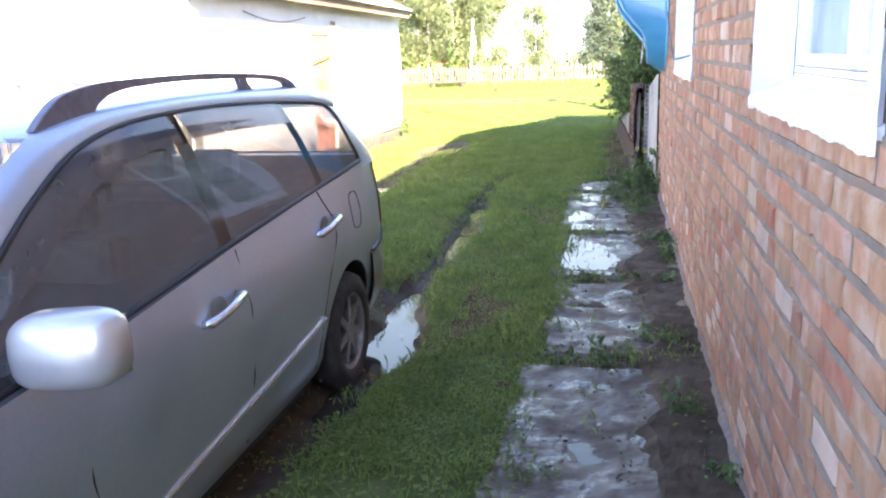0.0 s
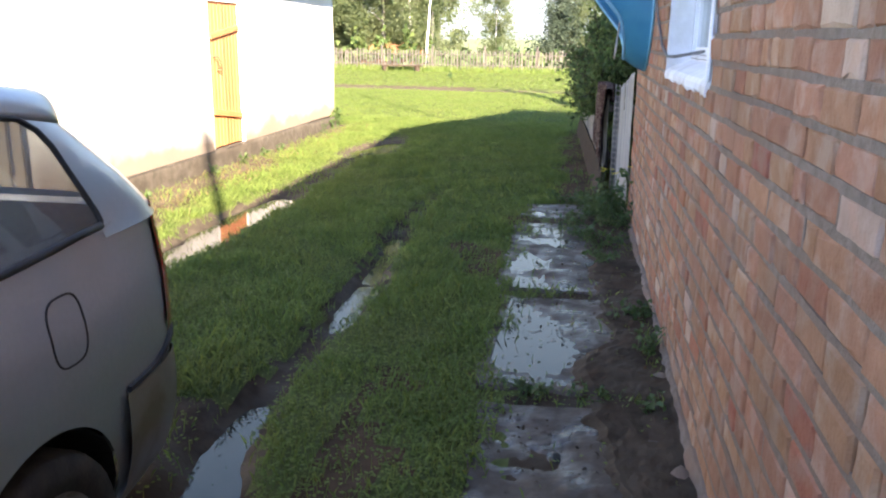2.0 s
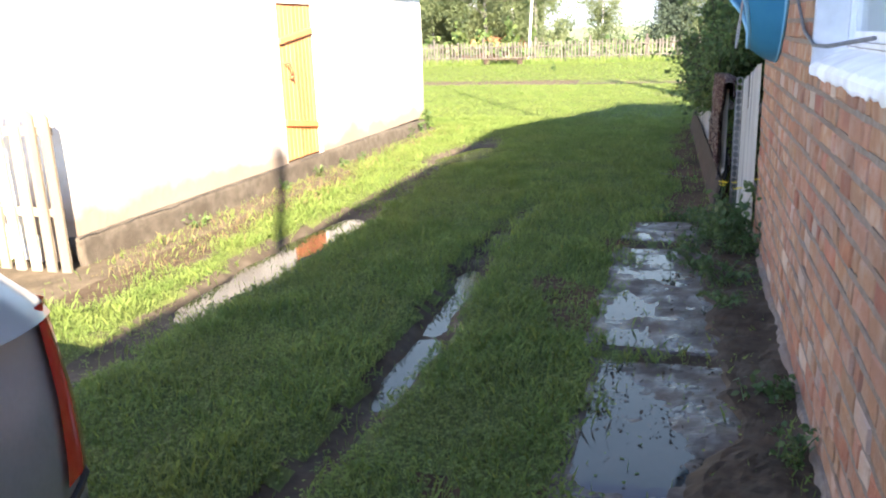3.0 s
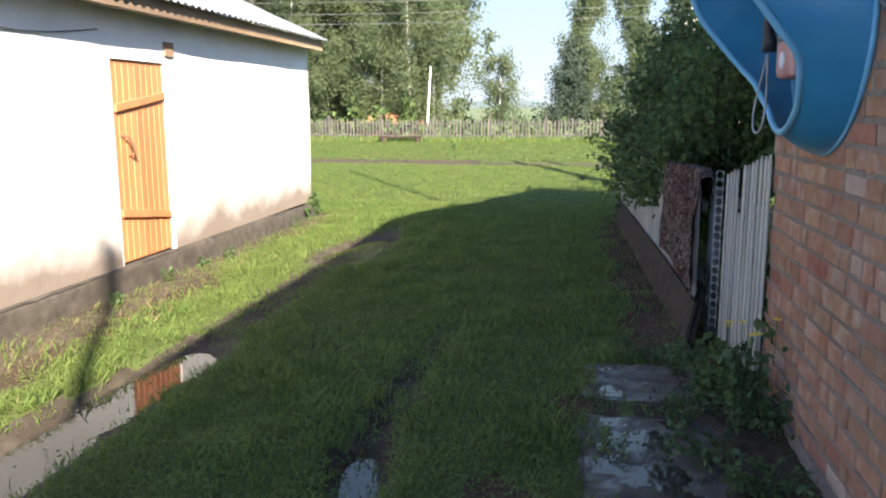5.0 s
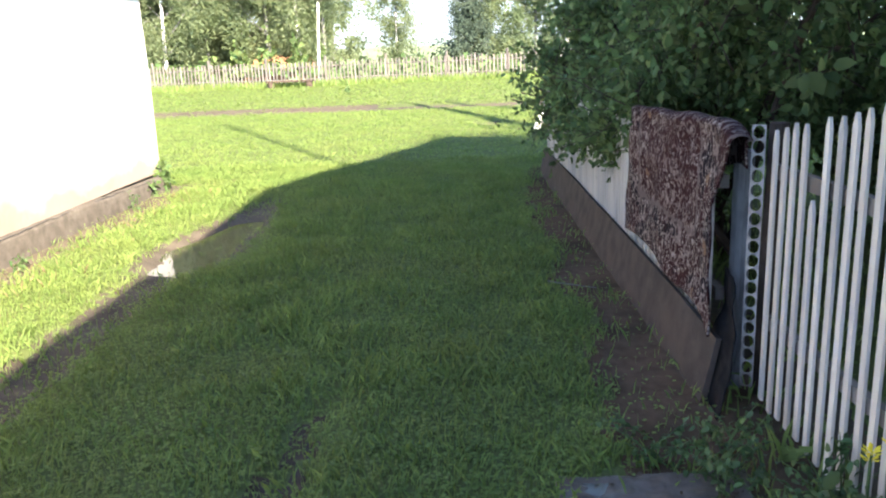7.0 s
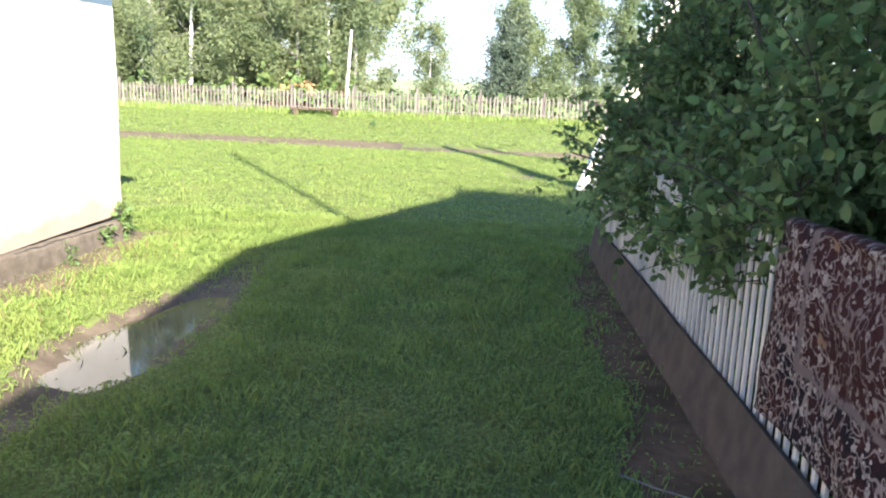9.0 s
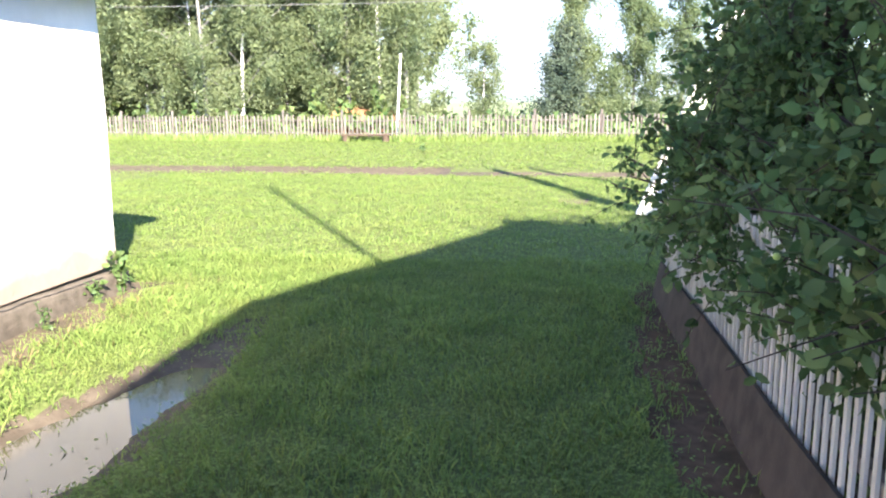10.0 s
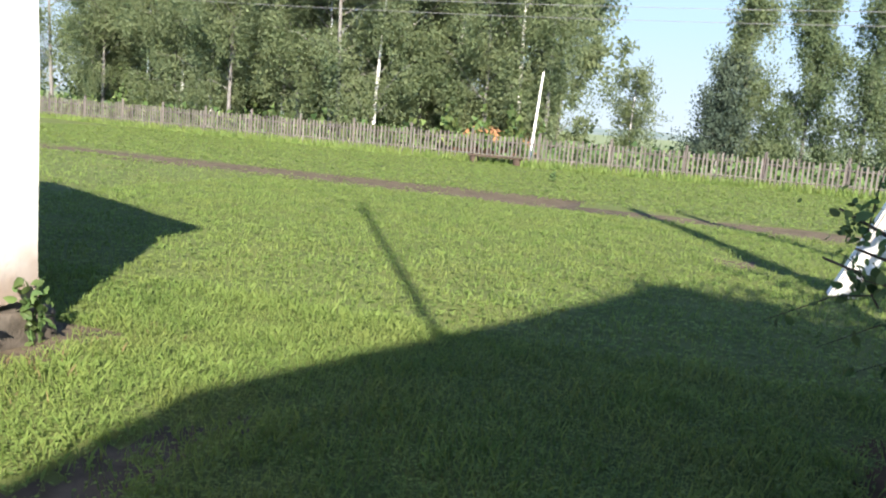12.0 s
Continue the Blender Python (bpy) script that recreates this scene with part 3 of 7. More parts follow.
bm = bmesh.new()
gx, gy = spread(-2500, -3.7, 2.0, 2500, 0.075, 1.16), spread(-400, 1.5, 19.0, 3200, 0.075, 1.09)
_, faces = grid(bm, [[(x, y, ground_z(x, y)) for x in gx] for y in gy])
for f in faces:
    c = f.calc_center_median()
    if bare(c.x, c.y) > 0.5:
        f.material_index = 4 if 0.9 <= c.x < 1.9 and 11 < c.y < 20 or 0.1 < c.x < 0.9 and c.y < 11 else 5 if -2.6 < c.x < -1.2 and hollow(c.x, c.y) < 0.09 else 1 if -3.0 < c.x < 1.9 and c.y < 20 else 3
    elif c.y > 48 or abs(c.x) > 40:
        f.material_index = 2
ground = part("ground", bm, ("ground", "mud", "far_field", "dirt", "soil", "rut_mud"), None, smooth=True)
tagged(ground, "trampled green yard with muddy wheel tracks and far fields", "ground", kind="structure")


def water(name, x0, x1, y0, y1, z, label):
    bm = bmesh.new()
    grid(bm, [[(x, y, z) for x in np.linspace(x0, x1, 5)] for y in np.linspace(y0, y1, 12)])
    return tagged(part(name, bm, "water"), label, "puddle", kind="structure")


wm = surface("puddle_water", (0.035, 0.030, 0.024), (0.05, 0.042, 0.034), 3, 0.025, 0.04, spec=0.6, fine=18, bump_dist=0.004)
wm.node_tree.nodes["Principled BSDF"].inputs["IOR"].default_value = 1.34
M["water"] = wm
water("puddle", -0.60, 0.60, 2.6, 6.3, -0.086, "rain water standing in the wheel track beside the car")
water("puddle", -0.60, 0.40, 6.35, 9.7, -0.086, "narrow strip of rain water in the wheel track")
water("puddle", -2.6, -1.5, 7.0, 12.8, -0.076, "long puddle that mirrors the white barn")
water("puddle", -2.7, -1.2, 13.6, 17.4, -0.076, "wide puddle at the edge of the house's shade")


# ---- the brick house ----
COURSE, JOINT, BRICK_H = 0.105, 0.015, 0.090
WINDOWS = ((2.03, 3.56), (6.33, 8.03))
SILL_Z, HEAD_Z, EAVE_Z, FOOT_Z = 1.565, 3.0, 4.33, 0.10


def in_window(y0, y1, z0, z1, m=0.0):
    return any(y1 > a - m and y0 < b + m and z1 > SILL_Z - m and z0 < HEAD_Z + m for a, b in WINDOWS)


bm = bmesh.new()
cuts = [-6.0, WINDOWS[0][0], WINDOWS[0][1], WINDOWS[1][0], WINDOWS[1][1], HOUSE_END]
for i, (a, b) in enumerate(zip(cuts, cuts[1:])):
    if i % 2:
        box(bm, WALL_X + 0.022, WALL_X + 0.42, a, b, -0.3, SILL_Z)
        box(bm, WALL_X + 0.022, WALL_X + 0.42, a, b, HEAD_Z, EAVE_Z)
    else:
        box(bm, WALL_X + 0.022, WALL_X + 0.42, a, b, -0.3, EAVE_Z)
wall_house = tagged(part("wall_east", bm, "mortar"), "weathered red brick house wall with thick grey joints", "wall", kind="structure")
bm = bmesh.new()
HOUSE_X1 = 2 * 6.2 - WALL_X
prism(bm, ((WALL_X + 0.43, -0.3), (HOUSE_X1, -0.3), (HOUSE_X1, EAVE_Z), (6.2, 7.4), (WALL_X + 0.43, EAVE_Z)), "y", HOUSE_END - 0.4, HOUSE_END - 0.012)
tagged(part("wall_north", bm, "mortar"), "gable wall of the brick house", "wall", kind="structure")
bm = bmesh.new()
box(bm, HOUSE_X1 - 0.4, HOUSE_X1, -6, HOUSE_END - 0.42, -0.3, EAVE_Z)
tagged(part("wall_west", bm, "mortar"), "back wall of the brick house", "wall", kind="structure")
bm = bmesh.new()
box(bm, WALL_X + 0.43, HOUSE_X1, -6.4, -6.01, -0.3, EAVE_Z)
tagged(part("wall_south", bm, "mortar"), "end wall of the brick house", "wall", kind="structure")
bm = bmesh.new()
box(bm, WALL_X + 0.43, HOUSE_X1 - 0.42, -6, HOUSE_END - 0.42, EAVE_Z - 0.12, EAVE_Z - 0.005)
tagged(part("ceiling", bm, "plaster"), "plain ceiling inside the brick house", "ceiling", kind="structure")
house_roof = thing("house_roof", (6.2, 2, EAVE_Z), "pitched sheet roof over the brick house", "roof", kind="structure")
for s in (-1, 1):
    bm = bmesh.new()
    run = 6.2 - 1.40
    prism(bm, [(6.2 + s * 0.001, 7.73), (6.2 + s * run, EAVE_Z), (6.2 + s * run, EAVE_Z + 0.07), (6.2 + s * 0.001, 7.80)], "y", -6.6, HOUSE_END + 0.4)
    part("roof_slope", bm, "roof_dark", house_roof)


def add_shadow_mast(pts, bars, label, r):
    at = thing("antenna_mast", pts[0], label, "mast")
    bm = bmesh.new()
    tube(bm, pts, r, 8)
    part("mast", bm, "steel", at)
    for z, half in bars:
        k = (z - pts[0][2]) / (pts[1][2] - pts[0][2])
        c = Vector(pts[0]).lerp(Vector(pts[1]), k)
        bm = bmesh.new()
        tube(bm, (c + Vector((-half, 0.1, 0)), c + Vector((half, -0.1, 0))), 0.03, 6)
        part("antenna_bar", bm, "steel", at)
    return at


# out-of-view masts, added only for the thin shadows they cast
add_shadow_mast(((3.27, 10.8, 5.35), (3.0, 10.8, 10.6)), ((10.5, 0.5), (9.9, 0.35)), "tall unseen mast on the house roof, added to shade a line on the lawn", 0.048)
add_shadow_mast(((1.95, 2.05, 4.55), (1.95, 2.05, 7.3)), (), "unseen mast on the house roof, added for the shadow at the barn foot", 0.055)


# ---- windows of the house ----
def house_window(name, y0, y1, label):
    w = thing(name, (WALL_X, (y0 + y1) / 2, SILL_Z), label, "window", kind="structure")
    xin = WALL_X + 0.17
    for ya, yb in ((y0, y0 + 0.03), (y1 - 0.03, y1)):            # jamb plaster
        bm = bmesh.new()
        box(bm, WALL_X - 0.006, xin, ya, yb, SILL_Z - 0.02, HEAD_Z)
        part("reveal", bm, "plaster", w)
    bm = bmesh.new()
    box(bm, WALL_X - 0.006, xin, y0 + 0.03, y1 - 0.03, HEAD_Z - 0.03, HEAD_Z)
    part("reveal", bm, "plaster", w)
    bm = bmesh.new()                                             # sloping sill with a ragged lip
    n, rows = 90, []
    for i in range(n + 1):
        y = y0 - 0.02 + (y1 - y0 + 0.04) * i / n
        lip = 0.010 + 0.004 * nz(1, y, y0, 7.0) + 0.002 * nz(2, y, 0, 23)
        drip = 0.042 + 0.022 * nz(4, y, y0, 4.0) + 0.010 * nz(5, y, 0, 17)
        rows.append([(xin, y, SILL_Z + 0.085), (WALL_X + 0.06, y, SILL_Z + 0.045 + 0.006 * nz(y, 3, 0, 12)), (WALL_X + 0.005, y, SILL_Z + 0.018 + 0.008 * nz(y, 6, 0, 15)), (WALL_X - lip, y, SILL_Z - 0.004),
                     (WALL_X - lip - 0.001, y, SILL_Z - drip * 0.7), (WALL_X - 0.007, y, SILL_Z - drip), (WALL_X + 0.02, y, SILL_Z - drip)])
    vs, _ = grid(bm, rows)
    bm.faces.new(vs[0]), bm.faces.new(vs[-1][::-1])
    part("window_sill", bm, "plaster", w, "white plastered sill with a ragged edge")
    bm = bmesh.new()                                             # plaster smeared on to the bricks beside the opening
    for s, ye in ((1, y1), (-1, y0)):
        rows = []
        for i in range(34):
            z = SILL_Z - 0.04 + (HEAD_Z - SILL_Z + 0.05) * i / 33
            out = 0.018 + 0.02 * nz(z, ye, 0, 8.0) + 0.01 * nz(z, ye, 3, 25)
            rows.append([(WALL_X - 0.008, ye - s * 0.001, z), (WALL_X - 0.006, ye + s * out, z), (WALL_X + 0.004, ye + s * (out + 0.004), z)])
        grid(bm, rows)
    part("plaster_edge", bm, "plaster", w)
    ya, yb, za, zb = y0 + 0.03, y1 - 0.03, SILL_Z + 0.06, HEAD_Z - 0.03
    fr = part("window_frame", rounded(xin - 0.03, xin + 0.06, ya, yb, za, za + 0.05, 0.006), "white_paint", w)
    part("window_frame", rounded(xin - 0.03, xin + 0.06, ya, yb, zb - 0.04, zb, 0.006), "white_paint", w)
    for a, b in ((ya, ya + 0.035), (yb - 0.035, yb), ((ya + yb) / 2 - 0.025, (ya + yb) / 2 + 0.025)):
        part("window_frame", rounded(xin - 0.03, xin + 0.06, a, b, za + 0.051, zb - 0.041, 0.006), "white_paint", w)
    for yg, inward in ((ya, 1), (yb, -1)):                       # crumbled gaps between plaster and frame
        bm = bmesh.new()
        pts, radii = [], []
        for i in range(60):
            z = za - 0.02 + (zb - za) * i / 59
            pts.append((xin - 0.031 + 0.003 * nz(z, yg, 2, 9), yg + inward * (0.004 + 0.007 * nz(z, yg, 0, 11)), z))
            radii.append(0.0005 + 0.009 * max(0.0, nz(z, yg, 5, 6) - 0.02))
        tube(bm, pts, radii, 5)
        part("frame_gap", bm, "old_wood", w, "grey crumbled gap beside the frame")
    bm = bmesh.new()
    tube(bm, [(xin - 0.031, y, za + 0.050 + 0.003 * nz(y, 4, 0, 8)) for y in np.linspace(ya + 0.035, yb - 0.035, 40)], 0.0018, 5)
    tube(bm, [(xin - 0.032, y, za + 0.026 + 0.004 * nz(y, 6, 0, 8)) for y in np.linspace(ya + 0.01, yb - 0.01, 40)], 0.0022, 5)
    part("frame_gap", bm, "old_wood", w)
    mid = (ya + yb) / 2
    for a, b in ((ya + 0.036, mid - 0.026), (mid + 0.026, yb - 0.036)):
        bm = bmesh.new()                                         # sash: four bars and a glazing bar
        box(bm, xin - 0.012, xin + 0.03, a, b, za + 0.052, za + 0.092)
        box(bm, xin - 0.012, xin + 0.03, a, b, zb - 0.08, zb - 0.042)
        box(bm, xin - 0.012, xin + 0.03, a, a + 0.028, za + 0.093, zb - 0.081)
        box(bm, xin - 0.012, xin + 0.03, b - 0.028, b, za + 0.093, zb - 0.081)
        box(bm, xin - 0.006, xin + 0.024, a + 0.029, b - 0.029, zb - 0.44, zb - 0.41)
        sash = part("sash", bm, "white_paint", w)
        bm = bmesh.new()
        box(bm, xin + 0.006, xin + 0.010, a + 0.024, b - 0.024, za + 0.088, zb - 0.076)
        ob = part("pane", bm, "pane", sash)
        ob.location = -sash.location
        ob.visible_shadow = False
    cu = thing("curtain", (xin + 0.055, mid, HEAD_Z - 0.1), "thin pale green curtain hanging behind the window", "curtain", "window curtains")
    bm = bmesh.new()
    grid(bm, [[(xin + 0.050 + 0.016 * math.sin(y * 55 + 3 * nz(y, y0, 0, 3)) + 0.006 * nz(y, z, 0, 4), y, z) for y in np.linspace(ya + 0.04, yb - 0.04, 130)] for z in np.linspace(za + 0.055, zb - 0.045, 8)])
    part("cloth", bm, "curtain", cu, smooth=True)
    return w


house_window("window_1", *WINDOWS[0], "white wooden casement window in a plastered reveal")
house_window("window_2", *WINDOWS[1], "white wooden window with a dark cable across its reveal")


# ---- the white barn ----
BARN_DOOR = (12.77, 13.79, 0.235, 2.20)
BARN_EAVE, BARN_RIDGE_X, BARN_RIDGE_Z, BARN_X1 = 2.66, -6.6, 4.3, -9.7


def barn_face(y, z):
    return BARN_X + 0.014 * nz(y, z, 0, 0.9) + 0.006 * nz(y, z, 4, 3.2)


bm = bmesh.new()
ys, zs = list(np.linspace(BARN_Y0, BARN_Y1, 150)), list(np.linspace(0.235, BARN_EAVE, 44))
grid(bm, [[(barn_face(y, z), y, z) for y in ys] for z in zs])
for f in list(bm.faces):
    c = f.calc_center_median()
    if BARN_DOOR[0] < c.y < BARN_DOOR[1] and c.z < BARN_DOOR[3]:
        bm.faces.remove(f)
box(bm, BARN_X - 0.39, BARN_X - 0.10, BARN_Y0 + 0.02, BARN_Y1 - 0.02, 0.0, BARN_EAVE - 0.01)
for y in (BARN_Y0, BARN_Y1):
    rows = [[(barn_face(y, z) - 0.4 * k / 3, y + (0.0 if k else 0.0), z) for k in range(4)] for z in zs]
    grid(bm, rows)


def stained(name, base, dirt, z0, z1):
    """Whitewash with rain-splashed soil above the plinth, its upper edge uneven."""
    m = base.copy()
    m.name = name
    nt, n = m.node_tree, m.node_tree.nodes
    b = n["Principled BSDF"]
    src = b.inputs["Base Color"].links[0].from_socket
    geo = n.new("ShaderNodeNewGeometry")
    sep = n.new("ShaderNodeSeparateXYZ")
    nt.links.new(geo.outputs["Position"], sep.inputs[0])
    tx = n.new("ShaderNodeTexNoise")
    tx.inputs["Scale"].default_value, tx.inputs["Detail"].default_value = 1.7, 8.0
    nt.links.new(geo.outputs["Position"], tx.inputs["Vector"])
    ad = n.new("ShaderNodeMath")
    ad.operation = "MULTIPLY_ADD"
    ad.inputs[1].default_value = 0.7
    nt.links.new(tx.outputs["Fac"], ad.inputs[0])
    nt.links.new(sep.outputs["Z"], ad.inputs[2])
    mr = n.new("ShaderNodeMapRange")
    mr.inputs["From Min"].default_value, mr.inputs["From Max"].default_value = z0 + 0.35, z1 + 0.35
    mr.inputs["To Min"].default_value, mr.inputs["To Max"].default_value = 0.85, 0.0
    nt.links.new(ad.outputs[0], mr.inputs["Value"])
    mx = n.new("ShaderNodeMix")
    mx.data_type = "RGBA"
    mx.inputs[7].default_value = (*dirt, 1)
    nt.links.new(mr.outputs[0], mx.inputs[0])
    nt.links.new(src, mx.inputs[6])
    nt.links.new(mx.outputs[2], b.inputs["Base Color"])
    return m


M["barn_wall"] = stained("stained_whitewash", M["whitewash"], (0.16, 0.102, 0.064), 0.35, 0.86)
barn = thing("barn", (-6.6, 13.7, 0), "long whitewashed barn with a grey plinth and slate roof", "barn")
part("wall", bm, "barn_wall", barn, "whitewashed wall, soil-splashed above the plinth")
for y0, y1 in ((BARN_Y0, BARN_Y0 + 0.35), (BARN_Y1 - 0.35, BARN_Y1)):
    bm = bmesh.new()
    prism(bm, ((BARN_X - 0.40, 0), (BARN_X - 0.40, BARN_EAVE - 0.02), (BARN_RIDGE_X, BARN_RIDGE_Z - 0.1), (BARN_X1, BARN_EAVE - 0.1), (BARN_X1, 0)), "y", y0 + 0.004, y1 - 0.004)
    part("gable_wall", bm, "whitewash", barn)
bm = bmesh.new()
box(bm, BARN_X1 + 0.001, BARN_X1 + 0.3, BARN_Y0 + 0.36, BARN_Y1 - 0.36, 0, BARN_EAVE - 0.1)
part("back_wall", bm, "whitewash", barn)
bm = bmesh.new()                                   # plinth, with a broken ledge
ys = list(np.linspace(BARN_Y0 - 0.05, BARN_Y1 + 0.05, 170))
rows = []
for y in ys:
    o = 0.075 + 0.018 * nz(y, 1, 0, 2.2)
    t = 0.235 + 0.012 * nz(y, 7, 0, 2.0) - 0.05 * smooth_step(16.0, 18.3, y)
    rows.append([(BARN_X - 0.05, y, t), (BARN_X + o * 0.8, y, t - 0.006 + 0.012 * nz(y, 3, 0, 8)), (BARN_X + o, y, t - 0.035), (BARN_X + o + 0.015 * nz(y, 5, 0, 5), y, 0.12), (BARN_X + o + 0.02, y, -0.12)])
vs, _ = grid(bm, rows)
bm.faces.new(vs[0]), bm.faces.new(vs[-1][::-1])
part("plinth", bm, "plinth", barn, "rough grey concrete plinth", smooth=True)
run = []
for y in ys:                                       # broken joint between wall and plinth
    t = 0.235 + 0.012 * nz(y, 7, 0, 2.0) - 0.05 * smooth_step(16.0, 18.3, y)
    if nz(y, 13, 0, 1.1) > -0.22:
        run.append((BARN_X + 0.062 + 0.014 * nz(y, 1, 0, 2.2), y, t - 0.004 + 0.016 * nz(y, 3, 0, 6)))
    elif run:
        if len(run) > 2:
            bm = bmesh.new()
            tube(bm, run, [0.004 + 0.006 * abs(nz(p[1], 5, 0, 7)) for p in run], 5)
            part("ledge_crack", bm, "seam", barn)
        run = []
# roof slopes: corrugated sheets
for s, xe in ((1, BARN_X + 0.33), (-1, BARN_X1 - 0.3)):
    bm = bmesh.new()
    ys = np.linspace(BARN_Y0 - 0.3, BARN_Y1 + 0.06, 690)
    slope = (BARN_RIDGE_Z - BARN_EAVE - 0.1) / abs(BARN_RIDGE_X - (BARN_X + 0.33))
    rows = []
    for k in range(9):
        q = k / 8
        x = BARN_RIDGE_X + (xe - BARN_RIDGE_X) * q
        z0 = BARN_RIDGE_Z - slope * abs(x - BARN_RIDGE_X)
        rows.append([(x, y, z0 + 0.014 * math.sin(2 * math.pi * y / 0.15) + 0.012 * (q * 3 % 1)) for y in ys])
    grid(bm, rows)
    g = bmesh.ops.extrude_face_region(bm, geom=bm.faces[:])
    bmesh.ops.translate(bm, verts=[v for v in g["geom"] if isinstance(v, bmesh.types.BMVert)], vec=(0, 0, -0.008))
    part("roof_slope", bm, "slate", barn, "grey corrugated slate sheets", smooth=True)
ez = BARN_RIDGE_Z - slope * abs(BARN_X + 0.26 - BARN_RIDGE_X) - 0.03
bm = rounded(BARN_X + 0.215, BARN_X + 0.25, BARN_Y0 - 0.25, BARN_Y1 + 0.03, ez - 0.16, ez - 0.01, 0.006)
part("eave_board", bm, "eave_wood", barn, "stained wooden eave board")
bm = bmesh.new()
box(bm, BARN_X - 0.05, BARN_X + 0.213, BARN_Y0 - 0.2, BARN_Y1 - 0.01, ez - 0.035, ez - 0.015)
part("soffit", bm, "eave_wood", barn)
bm = rounded(BARN_X + 0.06, BARN_X + 0.20, BARN_Y0 - 0.28, BARN_Y1 + 0.045, ez - 0.14, ez - 0.04, 0.012)
part("wall_beam", bm, "old_wood", barn, "round-edged timber under the eave")
# door: planks, two battens, handle, frame
dy0, dy1, dz0, dz1 = BARN_DOOR
door = part("door", rounded(BARN_X - 0.07, BARN_X - 0.045, dy0 + 0.02, dy1 - 0.02, dz0 + 0.02, dz1 - 0.02, 0.003), "door_dark", barn, "shut orange plank door with two battens")
n_planks = 9
for i in range(n_planks):
    a = dy0 + 0.025 + (dy1 - dy0 - 0.05) * i / n_planks
    b = dy0 + 0.025 + (dy1 - dy0 - 0.05) * (i + 1) / n_planks
    part("plank", rounded(BARN_X - 0.045, BARN_X - 0.018, a + 0.003, b - 0.003, dz0 + 0.02, dz1 - 0.02, 0.006, 1), "door", door)


def slanted(y0, y1, za, zb, h):
    bm = bmesh.new()
    prism(bm, ((y0, za), (y1, zb), (y1, zb + h), (y0, za + h)), "x", BARN_X - 0.017, BARN_X + 0.012)
    bmesh.ops.bevel(bm, geom=bm.edges[:], offset=0.005, segments=1, affect="EDGES")
    return bm


part("batten", slanted(dy0 + 0.06, dy1 - 0.05, 1.69, 1.815, 0.075), "door", door)
part("batten", slanted(dy0 + 0.06, dy1 - 0.05, 0.70, 0.585, 0.075), "door", door)
bm = bmesh.new()
tube(bm, [(BARN_X - 0.016, 12.93, 1.47), (BARN_X + 0.05, 12.94, 1.46), (BARN_X + 0.06, 12.98, 1.39), (BARN_X + 0.05, 13.04, 1.30), (BARN_X - 0.016, 13.05, 1.28)], 0.012, 8)
part("handle", bm, "rust", door, "bent iron pull handle")
bm = bmesh.new()
box(bm, BARN_X - 0.06, BARN_X + 0.004, dy0 - 0.045, dy0 + 0.018, dz0, dz1 + 0.05)
box(bm, BARN_X - 0.06, BARN_X + 0.004, dy1 - 0.018, dy1 + 0.03, dz0, dz1 + 0.05)
box(bm, BARN_X - 0.06, BARN_X + 0.006, dy0 + 0.019, dy1 - 0.019, dz1 - 0.018, dz1 + 0.05)
part("door_frame", bm, "whitewash", barn)
bm = bmesh.new()
box(bm, BARN_X - 0.02, BARN_X + 0.03, dy1 - 0.02, dy1 + 0.16, dz1 + 0.055, dz1 + 0.20)
part("lintel_end", bm, "eave_wood", barn, "stub of the timber lintel")
bm = bmesh.new()
tube(bm, [(BARN_X + 0.02, y, 2.42 - 0.10 * math.sin((y - 10.4) / 2.2 * math.pi)) for y in np.linspace(10.4, 12.6, 12)], 0.007, 6)
part("wire", bm, "cable", barn)


# ---- fences ----
def picket(x, y, z0, z1, w, t, material, parent, tip=0.03, lean=0.0, m=None):
    bm = bmesh.new()
    prism(bm, ((y - w / 2, z0), (y + w / 2, z0), (y + w / 2 + lean, z1 - tip), (y + lean + w * 0.12, z1), (y + lean - w * 0.12, z1), (y - w / 2 + lean, z1 - tip)), "x", x - t / 2, x + t / 2)
    return part("picket", bm, material, parent)


fence = thing("picket_fence", (FENCE_X, 14, 0), "white-painted picket fence in front of the bush", "fence")
y = FENCE_Y0
while y < FENCE_Y1:
    picket(fence_x(y), y, 0.20 + 0.02 * nz(y, 2, 0, 5), 1.14 + 0.03 * nz(y, 0, 0, 7) - 0.008 * (y - 11.9), 0.034 + 0.006 * nz(y, 6, 0, 8), 0.014, "picket", fence, 0.030, 0.016 * nz(y, 5, 0, 4))
    y += 0.092 + 0.010 * nz(y, 9, 0, 9)
for z in (0.42, 0.96):
    bm = bmesh.new()
    ya, yb = FENCE_Y0 - 0.06, FENCE_Y1
    prism(bm, ((fence_x(ya) + 0.012, ya), (fence_x(ya) + 0.052, ya), (fence_x(yb) + 0.052, yb), (fence_x(yb) + 0.012, yb)), "z", z, z + 0.06)
    part("rail", bm, "old_wood", fence)
for y in (12.0, 14.0, 16.4, 18.6):
    bm = bmesh.new()
    tube(bm, [(fence_x(y) + 0.10, y, -0.2), (fence_x(y) + 0.10, y, 1.14)], 0.045, 10)
    part("post", bm, "bark", fence)
board = thing("base_board", (1.50, 15, 0), "dusty brown board leaning along the foot of the fence", "board")
bm = bmesh.new()
rows = []
